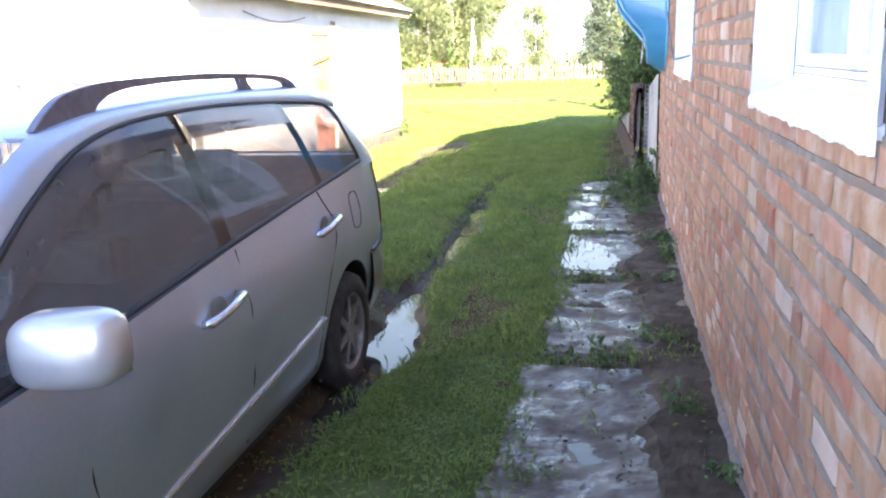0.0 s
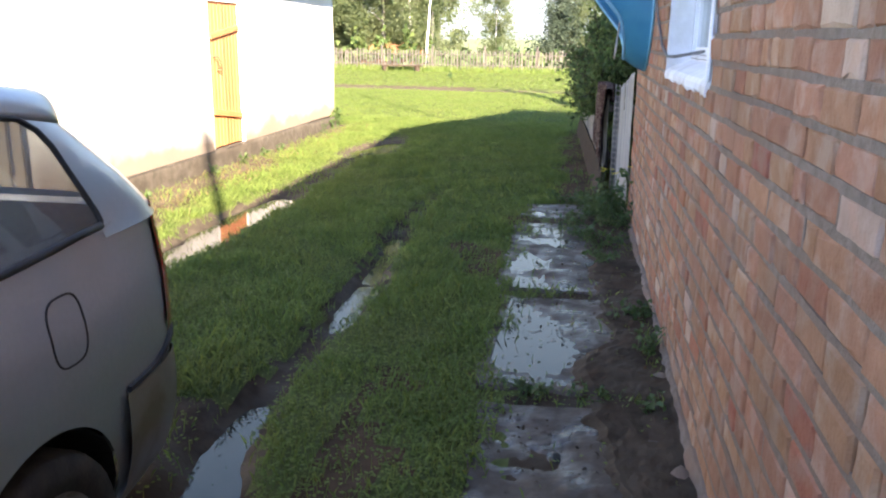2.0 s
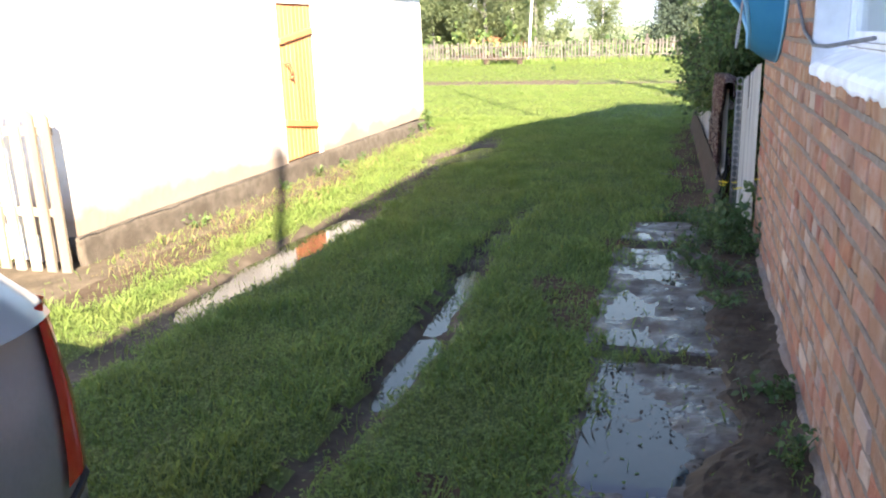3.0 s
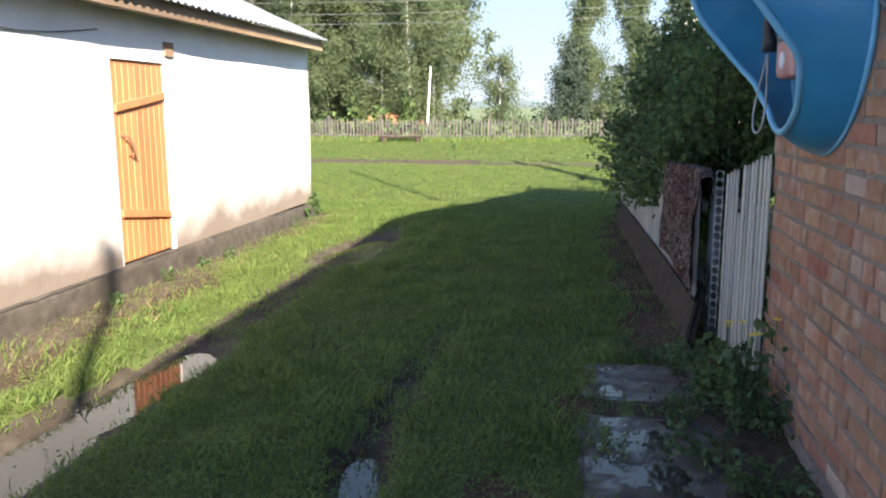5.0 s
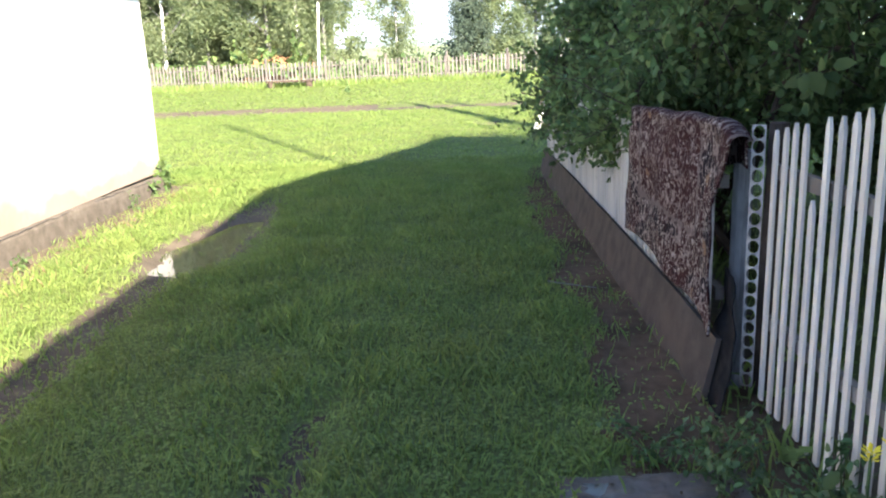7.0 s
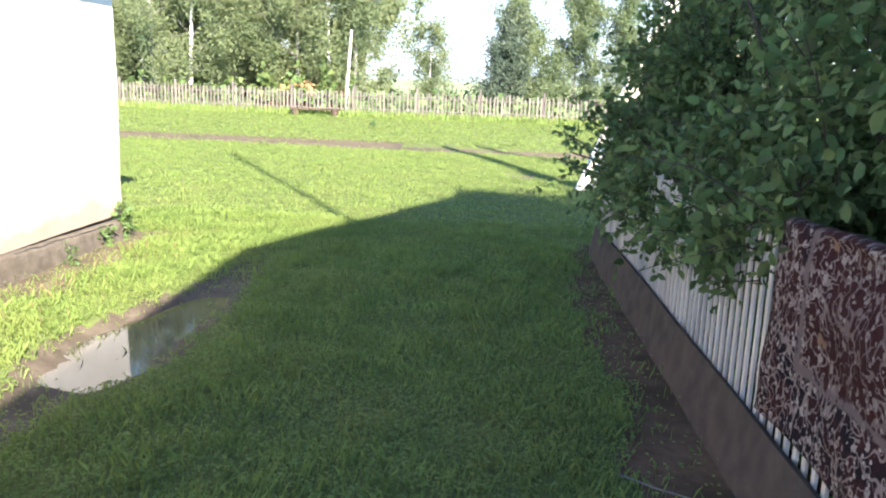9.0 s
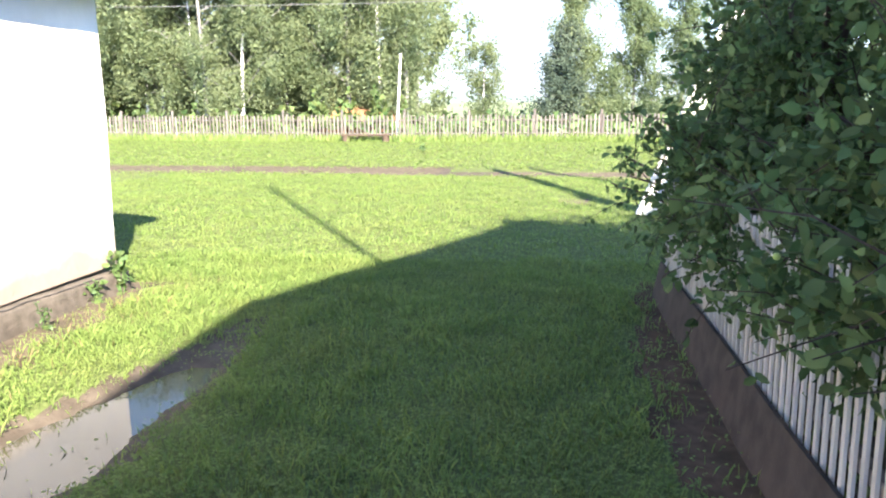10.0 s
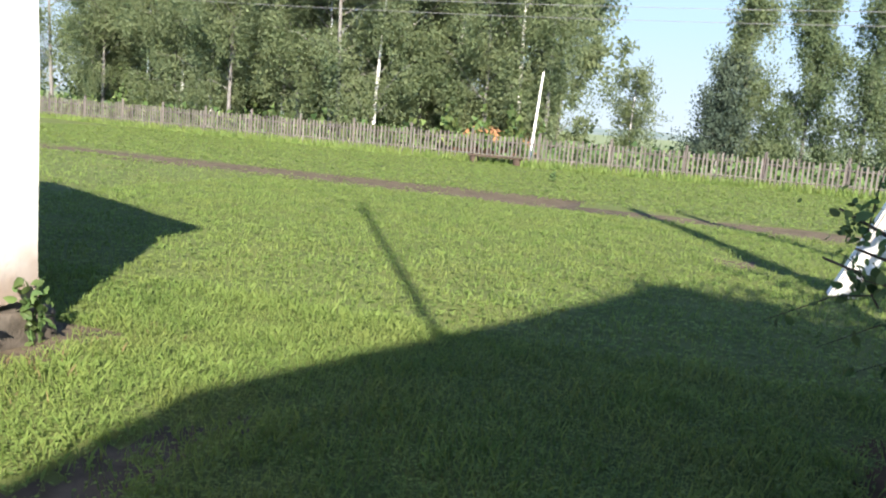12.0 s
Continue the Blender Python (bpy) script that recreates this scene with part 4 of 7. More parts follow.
for y in np.linspace(11.80, 18.6, 40):
    w = fence_x(y) - 1.60 + 0.012 * nz(y, 0, 2, 0.8)
    rows.append([(1.482 + w, y, -0.03), (1.552 + w, y, 0.32 + 0.012 * nz(y, 4, 0, 0.9)), (1.577 + w, y, 0.315 + 0.012 * nz(y, 4, 0, 0.9)), (1.512 + w, y, -0.03)])
vs, _ = grid(bm, [r + r[:1] for r in rows])
bm.faces.new(vs[0][:4]), bm.faces.new(vs[-1][:4][::-1])
part("plank", bm, "base_board", board)

gate = thing("picket_gate", (1.82, 10.72, 0.0), "white picket gate between the house corner and the fence", "gate")
GATE_A, GATE_B = (1.832, 10.70), (1.775, 11.66)
n = 12
for i in range(n):
    k = i / (n - 1)
    gx_, gy_ = GATE_A[0] + (GATE_B[0] - GATE_A[0]) * k, GATE_A[1] + (GATE_B[1] - GATE_A[1]) * k + 0.008 * nz(i, 5, 0, 1.9)
    broken = 0.30 if i == 7 else 0.0                 # one lath has snapped off short
    picket(gx_, gy_, 0.06 + 0.05 * nz(i, 3, 0, 1.7), 1.46 - 0.19 * k + 0.025 * nz(i, 8, 0, 2.1) - broken, 0.039 + 0.006 * nz(i, 4, 0, 1.1), 0.012, "picket", gate, 0.045, 0.016 * nz(i, 1, 0, 1.3))
for z in (0.40, 1.06):
    bm = bmesh.new()
    prism(bm, ((GATE_A[0] + 0.014, GATE_A[1] - 0.03), (GATE_A[0] + 0.044, GATE_A[1] - 0.03), (GATE_B[0] + 0.044, GATE_B[1] + 0.04), (GATE_B[0] + 0.014, GATE_B[1] + 0.04)), "z", z, z + 0.06)
    part("rail", bm, "old_wood", gate)
post = thing("gate_post", (1.87, 11.90, 0), "dark weathered wooden gate post", "post")
bm = bmesh.new()
tube(bm, [(1.87, 11.90, -0.2), (1.865, 11.895, 0.6), (1.87, 11.89, 1.27)], [0.05, 0.046, 0.042], 10)
part("shaft", bm, "dark_wood", post)

# a strip of punched sheet metal nailed upright beside the gate
strip = thing("punched_strip", (1.73, 11.75, 0.1), "upright strip of punched scrap steel beside the gate", "metal strip")
bm = bmesh.new()
sw, cell = 0.056, 0.062
for i in range(19):
    z0 = 0.10 + i * cell
    ring, outer = [], []
    for k in range(16):
        a = 2 * math.pi * k / 16
        c, d = math.cos(a), math.sin(a)
        q = max(abs(c), abs(d))
        ring.append((sw / 2 + 0.0235 * c, z0 + cell / 2 + 0.028 * d))
        outer.append((sw / 2 + sw / 2 * c / q, z0 + cell / 2 + cell / 2 * d / q))

    def bent(u, v):
        return 1.714 + u * 0.90, 11.768 - u * 0.42 + 0.012 * nz(v, 3, 0, 2.0), v
    lo = [bm.verts.new(bent(u, v)) for u, v in ring]
    hi = [bm.verts.new(bent(u, v)) for u, v in outer]
    for k in range(16):
        bm.faces.new((lo[k], lo[(k + 1) % 16], hi[(k + 1) % 16], hi[k]))
bmesh.ops.remove_doubles(bm, verts=bm.verts[:], dist=0.0005)
g = bmesh.ops.extrude_face_region(bm, geom=bm.faces[:])
bmesh.ops.translate(bm, verts=[v for v in g["geom"] if isinstance(v, bmesh.types.BMVert)], vec=(0.002, 0.004, 0))
part("sheet", bm, "scrap_steel", strip)

flap = thing("rubber_flap", (1.66, 11.8, 0.0), "black rubber sheet closing the gap under the fence end", "rubber sheet")
bm = bmesh.new()
grid(bm, [[(1.66 + 0.05 * nz(y, z, 0, 6) - 0.16 * (0.5 - z) * max(0, 0.5 - z) * 2, y, z) for y in np.linspace(11.62 + 0.22 * z, 11.94 - 0.04 * z, 14)] for z in np.linspace(-0.02, 0.62, 16)])
g = bmesh.ops.extrude_face_region(bm, geom=bm.faces[:])
bmesh.ops.translate(bm, verts=[v for v in g["geom"] if isinstance(v, bmesh.types.BMVert)], vec=(0.006, 0, 0))
part("sheet", bm, "matte_black", flap, smooth=True)


# ---- the rug over the fence ----
def rug_material():
    """Maroon pile with cream scrolls, small flowers with dark hearts, a nearly black border and some tan blossoms."""
    m = surface("rug_pile", (0.028, 0.0112, 0.0105), (0.041, 0.0155, 0.014), 25, 0.95, 0.6, fine=220, spec=0.05, bump_dist=0.003)
    nt, n = m.node_tree, m.node_tree.nodes
    b = n["Principled BSDF"]
    geo, mp = n.new("ShaderNodeNewGeometry"), n.new("ShaderNodeMapping")
    mp.inputs["Scale"].default_value = (0.05, 1, 1)
    nt.links.new(geo.outputs["Position"], mp.inputs["Vector"])
    sep = n.new("ShaderNodeSeparateXYZ")
    nt.links.new(geo.outputs["Position"], sep.inputs[0])

    def calc(op, *vals):
        q = n.new("ShaderNodeMath")
        q.operation = op
        for sock, val in zip(q.inputs, vals):
            if isinstance(val, float):
                sock.default_value = val
            else:
                nt.links.new(val, sock)
        return q.outputs[0]

    def step(fac, lo, hi):
        r = n.new("ShaderNodeMapRange")
        r.inputs["From Min"].default_value, r.inputs["From Max"].default_value = lo, hi
        nt.links.new(fac, r.inputs["Value"])
        return r.outputs[0]

    def noise_at(scale, detail=2.0, vec=None):
        t = n.new("ShaderNodeTexNoise")
        t.inputs["Scale"].default_value, t.inputs["Detail"].default_value = scale, detail
        nt.links.new(vec or mp.outputs[0], t.inputs["Vector"])
        return t

    def over(under, colour, fac):
        x = n.new("ShaderNodeMix")
        x.data_type = "RGBA"
        x.inputs[7].default_value = (*colour, 1)
        nt.links.new(fac, x.inputs[0])
        nt.links.new(under, x.inputs[6])
        return x.outputs[2]

    warp = n.new("ShaderNodeVectorMath")
    warp.operation = "MULTIPLY_ADD"
    warp.inputs[1].default_value = (0.08, 0.08, 0.08)
    nt.links.new(noise_at(5.0).outputs["Color"], warp.inputs[0])
    nt.links.new(mp.outputs[0], warp.inputs[2])
    rim = calc("MINIMUM", calc("MINIMUM", calc("SUBTRACT", sep.outputs["Y"], 11.86), calc("SUBTRACT", 13.70, sep.outputs["Y"])), calc("SUBTRACT", sep.outputs["Z"], 0.37))
    rim = calc("ADD", rim, calc("MULTIPLY", calc("SUBTRACT", noise_at(3.0).outputs["Fac"], 0.5), 0.10))
    band = calc("MULTIPLY", step(rim, 0.34, 0.31), step(rim, 0.035, 0.05))
    edge = calc("SUBTRACT", 1.0, step(calc("ABSOLUTE", calc("SUBTRACT", rim, 0.335)), 0.010, 0.022))
    field = calc("MULTIPLY", step(noise_at(2.6, 1.0).outputs["Fac"], 0.47, 0.55), 0.9)
    lively = calc("MAXIMUM", calc("MAXIMUM", band, field), 0.62)
    col = b.inputs["Base Color"].links[0].from_socket
    col = over(col, (0.014, 0.010, 0.011), calc("MULTIPLY", band, step(noise_at(7.0).outputs["Fac"], 0.44, 0.56)))
    for scale, wide, colour, fac in ((8.0, 0.022, (0.17, 0.13, 0.11), lively), (19.0, 0.030, (0.17, 0.135, 0.115), lively)):
        line = calc("SUBTRACT", 1.0, step(calc("ABSOLUTE", calc("SUBTRACT", noise_at(scale, 1.0, warp.outputs[0]).outputs["Fac"], 0.5)), wide * 0.5, wide))
        col = over(col, colour, calc("MULTIPLY", line, fac))
    for scale, outer, inner, colour, rate in ((5.5, 0.26, 0.13, (0.17, 0.105, 0.062), 0.80), (17.0, 0.30, 0.13, (0.24, 0.20, 0.17), 0.42), (32.0, 0.27, 0.10, (0.27, 0.23, 0.195), 0.36)):
        v = n.new("ShaderNodeTexVoronoi")
        v.inputs["Scale"].default_value = scale
        nt.links.new(warp.outputs[0], v.inputs["Vector"])
        pick = n.new("ShaderNodeSeparateColor")
        nt.links.new(v.outputs["Color"], pick.inputs[0])
        petals = calc("ADD", v.outputs["Distance"], calc("MULTIPLY", calc("SUBTRACT", noise_at(scale * 5.0, 1.0).outputs["Fac"], 0.5), 0.30))
        flower = calc("MULTIPLY", calc("SUBTRACT", 1.0, step(petals, outer - 0.03, outer)), calc("GREATER_THAN", pick.outputs[0], rate))
        flower = calc("MULTIPLY", flower, calc("MAXIMUM", lively, 0.35 if scale > 10 else 0.0))
        col = over(col, colour, flower)
        col = over(col, (0.05, 0.017, 0.015), calc("MULTIPLY", flower, calc("SUBTRACT", 1.0, step(petals, inner - 0.03, inner))))
    col = over(col, (0.11, 0.085, 0.075), calc("MULTIPLY", edge, step(noise_at(18.0).outputs["Fac"], 0.40, 0.50)))
    nt.links.new(col, b.inputs["Base Color"])
    return m


M["rug"] = rug_material()
rug = thing("rug", (1.60, 12.8, 1.2), "dark maroon rug with cream flowers hung over the fence", "rug")
bm = bmesh.new()
RY0, RY1 = 11.83, 13.68
rows = []
for i in range(72):
    v = i / 71
    s = 1.16 * v                                       # length along the cloth from the front hem
    row = []
    for k in range(72):
        u = k / 71
        y = RY0 + (RY1 - RY0) * u
        top = 1.265 - 0.075 * u + 0.012 * nz(y, 1, 0, 3)
        hem = 0.375 + 0.02 * u + 0.05 * nz(y, 3, 0, 1.4) - 0.06 * max(0.0, 1 - u / 0.12)
        front = top - hem
        wav = 0.022 * nz(y, v * 2, 0, 2.6) + 0.012 * math.sin(y * 7 + v * 2)
        near = max(0.0, 1 - u / 0.10)                  # the near corner slides off the fence towards the gate
        slip = -0.14 * near * smooth_step(0.72, 1.0, min(1.0, s / front))
        x = fence_x(y)
        if s < front:
            p = (x - 0.036 - wav - 0.012 * (1 - s / front), y + slip, hem + s)
        elif s < front + 0.09:
            a = (s - front) / 0.09 * math.pi
            p = (x + 0.012 - 0.048 * math.cos(a), y + slip, top + 0.03 * math.sin(a))
        else:
            p = (x + 0.062 + wav, y + slip * 0.5, top - (s - front - 0.09))
        row.append((p[0] - 0.030 * near ** 2, p[1], p[2] - 0.05 * near ** 2 * (s > front * 0.7)))
    rows.append(row)
grid(bm, rows)
g = bmesh.ops.extrude_face_region(bm, geom=bm.faces[:])
bmesh.ops.translate(bm, verts=[v for v in g["geom"] if isinstance(v, bmesh.types.BMVert)], vec=(-0.010, 0, 0.002))
part("cloth", bm, "rug", rug, smooth=True)


# ---- far fence ----
def far_line(x):
    return float(np.interp(x, (-38, -18, -8.5, 8, 14), (49.5, 46.6, 45.6, 46.2, 46.6)))


far_fence = thing("village_fence", (-12, 46, 0), "grey weathered picket fence across the meadow", "fence")
x, k = -38.0, 0
while x < 13.5:
    y = far_line(x)
    h = 1.12 + 0.10 * nz(x, 0, 0, 1.3) + 0.08 * nz(x, 5, 0, 6)
    bm = bmesh.new()
    prism(bm, ((x - 0.035, -0.05), (x + 0.035, -0.05), (x + 0.035 + 0.06 * nz(x, 3, 0, 5), h), (x - 0.03 + 0.06 * nz(x, 3, 0, 5), h)), "y", y - 0.012, y + 0.012)
    part("picket", bm, "grey_picket", far_fence)
    x += 0.172 + 0.03 * nz(x, 9, 0, 9)
for z in (0.35, 0.9):
    bm = bmesh.new()
    tube(bm, [(v, far_line(v) + 0.05, z + 0.04 * nz(v, 1, 0, 0.5)) for v in np.linspace(-38, 13.5, 30)], 0.03, 5)
    part("rail", bm, "grey_picket", far_fence)
for v in np.linspace(-37, 13, 19):
    bm = bmesh.new()
    tube(bm, [(v, far_line(v) + 0.1, -0.1), (v, far_line(v) + 0.1, 1.35)], 0.06, 7)
    part("post", bm, "grey_picket", far_fence)

bench = thing("log_bench", (-8.0, 45.2, 0), "low wooden bench on log stumps beside the fence", "bench")
part("seat", rounded(-9.1, -6.95, 45.0, 45.35, 0.27, 0.34, 0.01), "dark_wood", bench)
for v in (-8.9, -7.15):
    bm = bmesh.new()
    tube(bm, [(v, 45.17, -0.05), (v, 45.17, 0.27)], 0.15, 12)
    part("stump", bm, "dark_wood", bench)


# ---- trees ----
def leaf_cloud(centres, size, rnd, droop=0.6):
    """Pointed leaves, one triangle each, at the centres."""
    c = np.asarray(centres, float)
    n = len(c)
    d = rnd.normal(size=(n, 3))
    d[:, 2] -= droop * 1.6
    d /= np.linalg.norm(d, axis=1, keepdims=True)
    s = np.cross(d, rnd.normal(size=(n, 3)))
    s /= np.linalg.norm(s, axis=1, keepdims=True) + 1e-9
    L = size * rnd.uniform(0.6, 1.4, (n, 1))
    w = L * rnd.uniform(0.30, 0.52, (n, 1))
    verts = np.stack([c - d * L * 0.5 + s * w, c - d * L * 0.4 - s * w, c + d * L * 0.6], 1).reshape(-1, 3)
    return verts, np.arange(n * 3).reshape(-1, 3)


def birch(x, y, h, spread_r, seed, leaves=13000, lean=0.0, low=0.22, size=0.135, label="tall birch with a white trunk and drooping leaves", trunk_mat="birch", name="birch_tree", leaf="birch_leaf", sharp=0.75, cone=False):
    rnd = np.random.default_rng(seed)
    t = thing(name, (x, y, 0), label, "tree", "trees behind the far fence")
    bm = bmesh.new()
    r0 = 0.0065 * h + 0.035
    bend = rnd.normal(0, 0.02, 2) * h
    axis = [Vector((x + lean * k * h + bend[0] * k * k, y + bend[1] * k * k, h * k)) for k in np.linspace(0, 1, 9)]
    tube(bm, [axis[0] + Vector((0, 0, -0.2))] + axis[1:], [r0 * (1 - 0.93 * k) for k in np.linspace(0, 1, 9)], 8)
    part("trunk", bm, trunk_mat, t, smooth=True)
    pts = []
    bm = bmesh.new()
    n_limb = 26
    for i in range(n_limb):
        k = low + (0.97 - low) * (i + rnd.uniform(0, 1)) / n_limb
        p0 = axis[0].lerp(axis[-1], k)
        ang = rnd.uniform(0, 2 * math.pi)
        q = (k - low) / (1 - low)
        reach = spread_r * (0.35 + 0.9 * math.sin(math.pi * min(1.0, q * sharp + 0.18))) * rnd.uniform(0.55, 1.15)
        if cone:                                       # broad foot, narrow tip
            reach = spread_r * (1.25 - 1.0 * q ** 0.85) * rnd.uniform(0.65, 1.1)
        tip = p0 + Vector((math.cos(ang) * reach, math.sin(ang) * reach, reach * rnd.uniform(0.2, 0.9)))
        mid = p0.lerp(tip, 0.55) + Vector((0, 0, reach * 0.15))
        tube(bm, [p0, mid, tip], [r0 * 0.25, r0 * 0.14, r0 * 0.05], 4, False)
        m = leaves // (n_limb * 3)
        for q in (0.40, 0.72, 1.0):                    # hanging clumps along the limb
            c = p0.lerp(tip, q * rnd.uniform(0.85, 1.1)) + Vector(rnd.normal(0, 0.25, 3))
            wide, hang = rnd.uniform(0.28, 0.55) * (0.5 + 0.04 * h), rnd.uniform(0.7, 1.8) * (0.4 + 0.06 * h)
            if cone:
                wide, hang = wide * 0.9, hang * 0.9
            g = np.clip(rnd.normal(0, 1, (m, 3)), -2.1, 2.1)
            drop = rnd.uniform(0, 1, m) ** 1.6
            g[:, 0] *= wide * (1 - 0.55 * drop)
            g[:, 1] *= wide * (1 - 0.55 * drop)
            g[:, 2] = g[:, 2] * wide * 0.5 - hang * drop
            pts.append(g + np.array(c))
    tagged(part("branchwork", bm, "bark", t), kind="stuff")
    pts = np.concatenate(pts)
    pts = pts[pts[:, 2] > 0.9]
    v, f = leaf_cloud(pts, size, rnd)
    v -= np.array((x, y, 0))
    ob = tagged(new("crown", tri_mesh("crown", v, f, leaf)), kind="stuff")
    ob.parent = t
    return t


tr = np.random.default_rng(11)
i = 0
for bx in (-38.0, -36.2, -34.6, -32.6, -31.1, -29.2, -27.6, -25.6, -24.0, -22.2, -20.6, -18.9, -17.2, -15.6, -14.0, -12.3, -10.6, -8.9):
    # trunks that are not white get grey bark, shade put into the colour
    white = i % 2 == 1
    birch(bx, far_line(bx) + (tr.uniform(5.8, 7.5) if bx > -13 else tr.uniform(3.0, 7.0)), tr.uniform(11.5, 15), tr.uniform(2.9, 3.7), 100 + i, 30000, lean=tr.uniform(-0.03, 0.03), low=0.09 + 0.05 * tr.random(), size=0.11, trunk_mat="birch" if white else "bark",
          label="tall birch with a white trunk and drooping leaves" if white else "tall drooping birch with shade put into its grey trunk colour")
    i += 1
birch(-7.6, 52.0, 12.5, 1.45, 300, 20000, lean=0.005, low=0.10, size=0.11, trunk_mat="bark", label="tall drooping birch with shade put into its grey trunk colour")
birch(-4.35, 58, 5.1, 0.95, 320, 8000, low=0.08, size=0.11, label="small round birch by the open field", sharp=0.62)
# two columns of birch and some dark conical trees beside the open field
for k, (x, y, h, r, leaf, n_leaf) in enumerate(((0.15, 54.6, 5.6, 1.15, "spruce_leaf", 7000), (1.05, 55.4, 11.0, 1.25, "birch_leaf", 14000), (3.9, 56.0, 9.6, 1.75, "poplar_leaf", 14000), (6.3, 55.4, 11.2, 1.55, "poplar_leaf", 12000),
                                                (8.9, 56.5, 10.4, 1.8, "poplar_leaf", 12000), (11.6, 56.0, 12.0, 2.0, "poplar_leaf", 12000), (14.4, 57.0, 11.0, 2.1, "poplar_leaf", 10000), (17.4, 57.0, 12.0, 2.2, "poplar_leaf", 10000))):
    birch(x, y, h, r, 400 + k, int(n_leaf * 1.7), low=0.05, leaf=leaf, size=0.115, trunk_mat="bark", name="birch_tree" if leaf == "birch_leaf" else "poplar_tree", cone=True,
          label="slender light green birch beside the open field" if leaf == "birch_leaf" else "dense dark leafy tree behind the fence")
bx = -42.0
while bx < -8.5:
    birch(bx, far_line(bx) + tr.uniform(10, 17), tr.uniform(10.5, 14), tr.uniform(2.3, 3.0), 500 + i, 12000, low=0.05, size=0.22, trunk_mat="bark", label="drooping birch standing deeper in the grove")
    bx += tr.uniform(1.8, 2.5)
    i += 1
# undergrowth under the birches
und = np.random.default_rng(5)
px = und.uniform(-42, -9.0, 20000)
py = np.array([far_line(v) for v in px]) + np.where((und.random(20000) < 0.3) & (px < -12.5), und.uniform(1.0, 6, 20000), und.uniform(8.5, 14, 20000))
pz = np.where(py - 46 > 8, und.uniform(0.1, 3.2, 20000), np.abs(und.normal(0, 0.45, 20000)) + 0.1)
hx = und.uniform(-12.4, -7.4, 900)
px, py, pz = np.append(px, hx), np.append(py, und.uniform(50.0, 51.4, 900)), np.append(pz, np.abs(und.normal(0, 0.5, 900)) * (0.9 + 0.9 * np.sin(hx * 4.1)) + 0.5)
v, f = leaf_cloud(np.stack([px, py, pz], 1), 0.30, und)
tagged(new("undergrowth", tri_mesh("undergrowth", v, f, "bush_leaf")), "low dark scrub under the birches", "undergrowth", kind="stuff")
px = und.uniform(-9, 40, 9000)
py = np.abs(und.normal(0, 14, 9000)) + 48.5
pz = np.abs(und.normal(0, 0.35, 9000)) + 0.1
v, f = leaf_cloud(np.stack([px, py, pz], 1), 0.35, und)
tagged(new("tall_weeds", tri_mesh("tall_weeds", v, f, "weed")), "tall green weeds in the field behind the fence", "weeds", kind="stuff")

# leaning pale pole by the far fence, and the wires
pole = thing("leaning_pole", (-7.00, 46.6, 0), "pale leaning wooden pole by the far fence", "pole")
bm = bmesh.new()
tube(bm, [(-7.00, 46.6, -0.2), (-6.74, 46.6, 3.75)], [0.055, 0.04], 10)
part("shaft", bm, "post_white", pole)
line = thing("power_line", (-10, 47.5, 0), "two poles carrying thin overhead wires along the road", "power line")
for v in (-58.0, 44.0):
    bm = bmesh.new()
    tube(bm, [(v, 47.5, -0.3), (v, 47.5, 9.2)], [0.15, 0.11], 8)
    part("pole", bm, "old_wood", line)
for z in (8.9, 8.3, 7.8):
    bm = bmesh.new()
    tube(bm, [(v, 47.5, z - 1.8 + 1.8 * ((v + 7) / 51) ** 2) for v in np.linspace(-58, 44, 30)], 0.013, 4)
    part("wire", bm, "cable", line)
# clay heap
heap = thing("clay_heap", (-10.0, 52.4, 0), "low uneven heap of orange clay behind the fence", "heap")
bm = bmesh.new()
rows = []
for y in np.linspace(51.2, 53.8, 14):
    row = []
    for x in np.linspace(-12.1, -7.9, 34):
        e = min(1.0, 1.6 * (1 - abs((x + 10.0) / 2.1) ** 2.4)) * max(0.0, 1 - abs((y - 52.5) / 1.3) ** 2)
        crest = 1.34 + 0.35 * nz(x, y, 3, 0.9) + 0.30 * nz(x, y, 5, 2.4) + 0.10 * nz(x, y, 7, 6.0)
        row.append((x, y, max(-0.1, crest * e ** 0.6)))
    rows.append(row)
grid(bm, rows)
part("mound", bm, "clay", heap)
M["far_sky"] = sky_material()
bm = bmesh.new()
grid(bm, [[(2300 * math.sin(a), 2300 * math.cos(a), z) for a in np.linspace(-1.45, 1.45, 60)] for z in (-5, 150, 300, 600, 1000, 1400)])
tagged(part("backdrop", bm, "far_sky"), "clear pale blue summer sky over the fields", "sky", kind="structure")
# far wooded skyline, its haze painted in as a greyed, bluish green
skyline = thing("far_woods", (0, 1500, 0), "wooded skyline beyond the fields, haze put into its colour", "woods", kind="stuff")
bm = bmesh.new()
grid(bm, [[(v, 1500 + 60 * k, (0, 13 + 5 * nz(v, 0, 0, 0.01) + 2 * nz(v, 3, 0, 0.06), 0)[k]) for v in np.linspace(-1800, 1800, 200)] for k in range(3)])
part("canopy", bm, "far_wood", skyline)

# whitewashed brace at the end of the fence
brace = thing("leaning_post", (1.72, 23.9, 0), "whitewashed concrete post leaning beside a utility pole", "post")
bm = bmesh.new()
lean_m = Matrix(((1, 0, 0.34, 1.60), (0, 1, -0.34, 23.9), (0, 0, 1, 0), (0, 0, 0, 1)))
prism(bm, ((0.0, -0.12), (0.29, -0.12), (0.29, 0.12), (0.0, 0.12)), "z", -0.2, 6.6)
for v in bm.verts:
    if v.co.z > 3:
        v.co.x, v.co.y = 0.04 + v.co.x * 0.75, v.co.y * 0.8
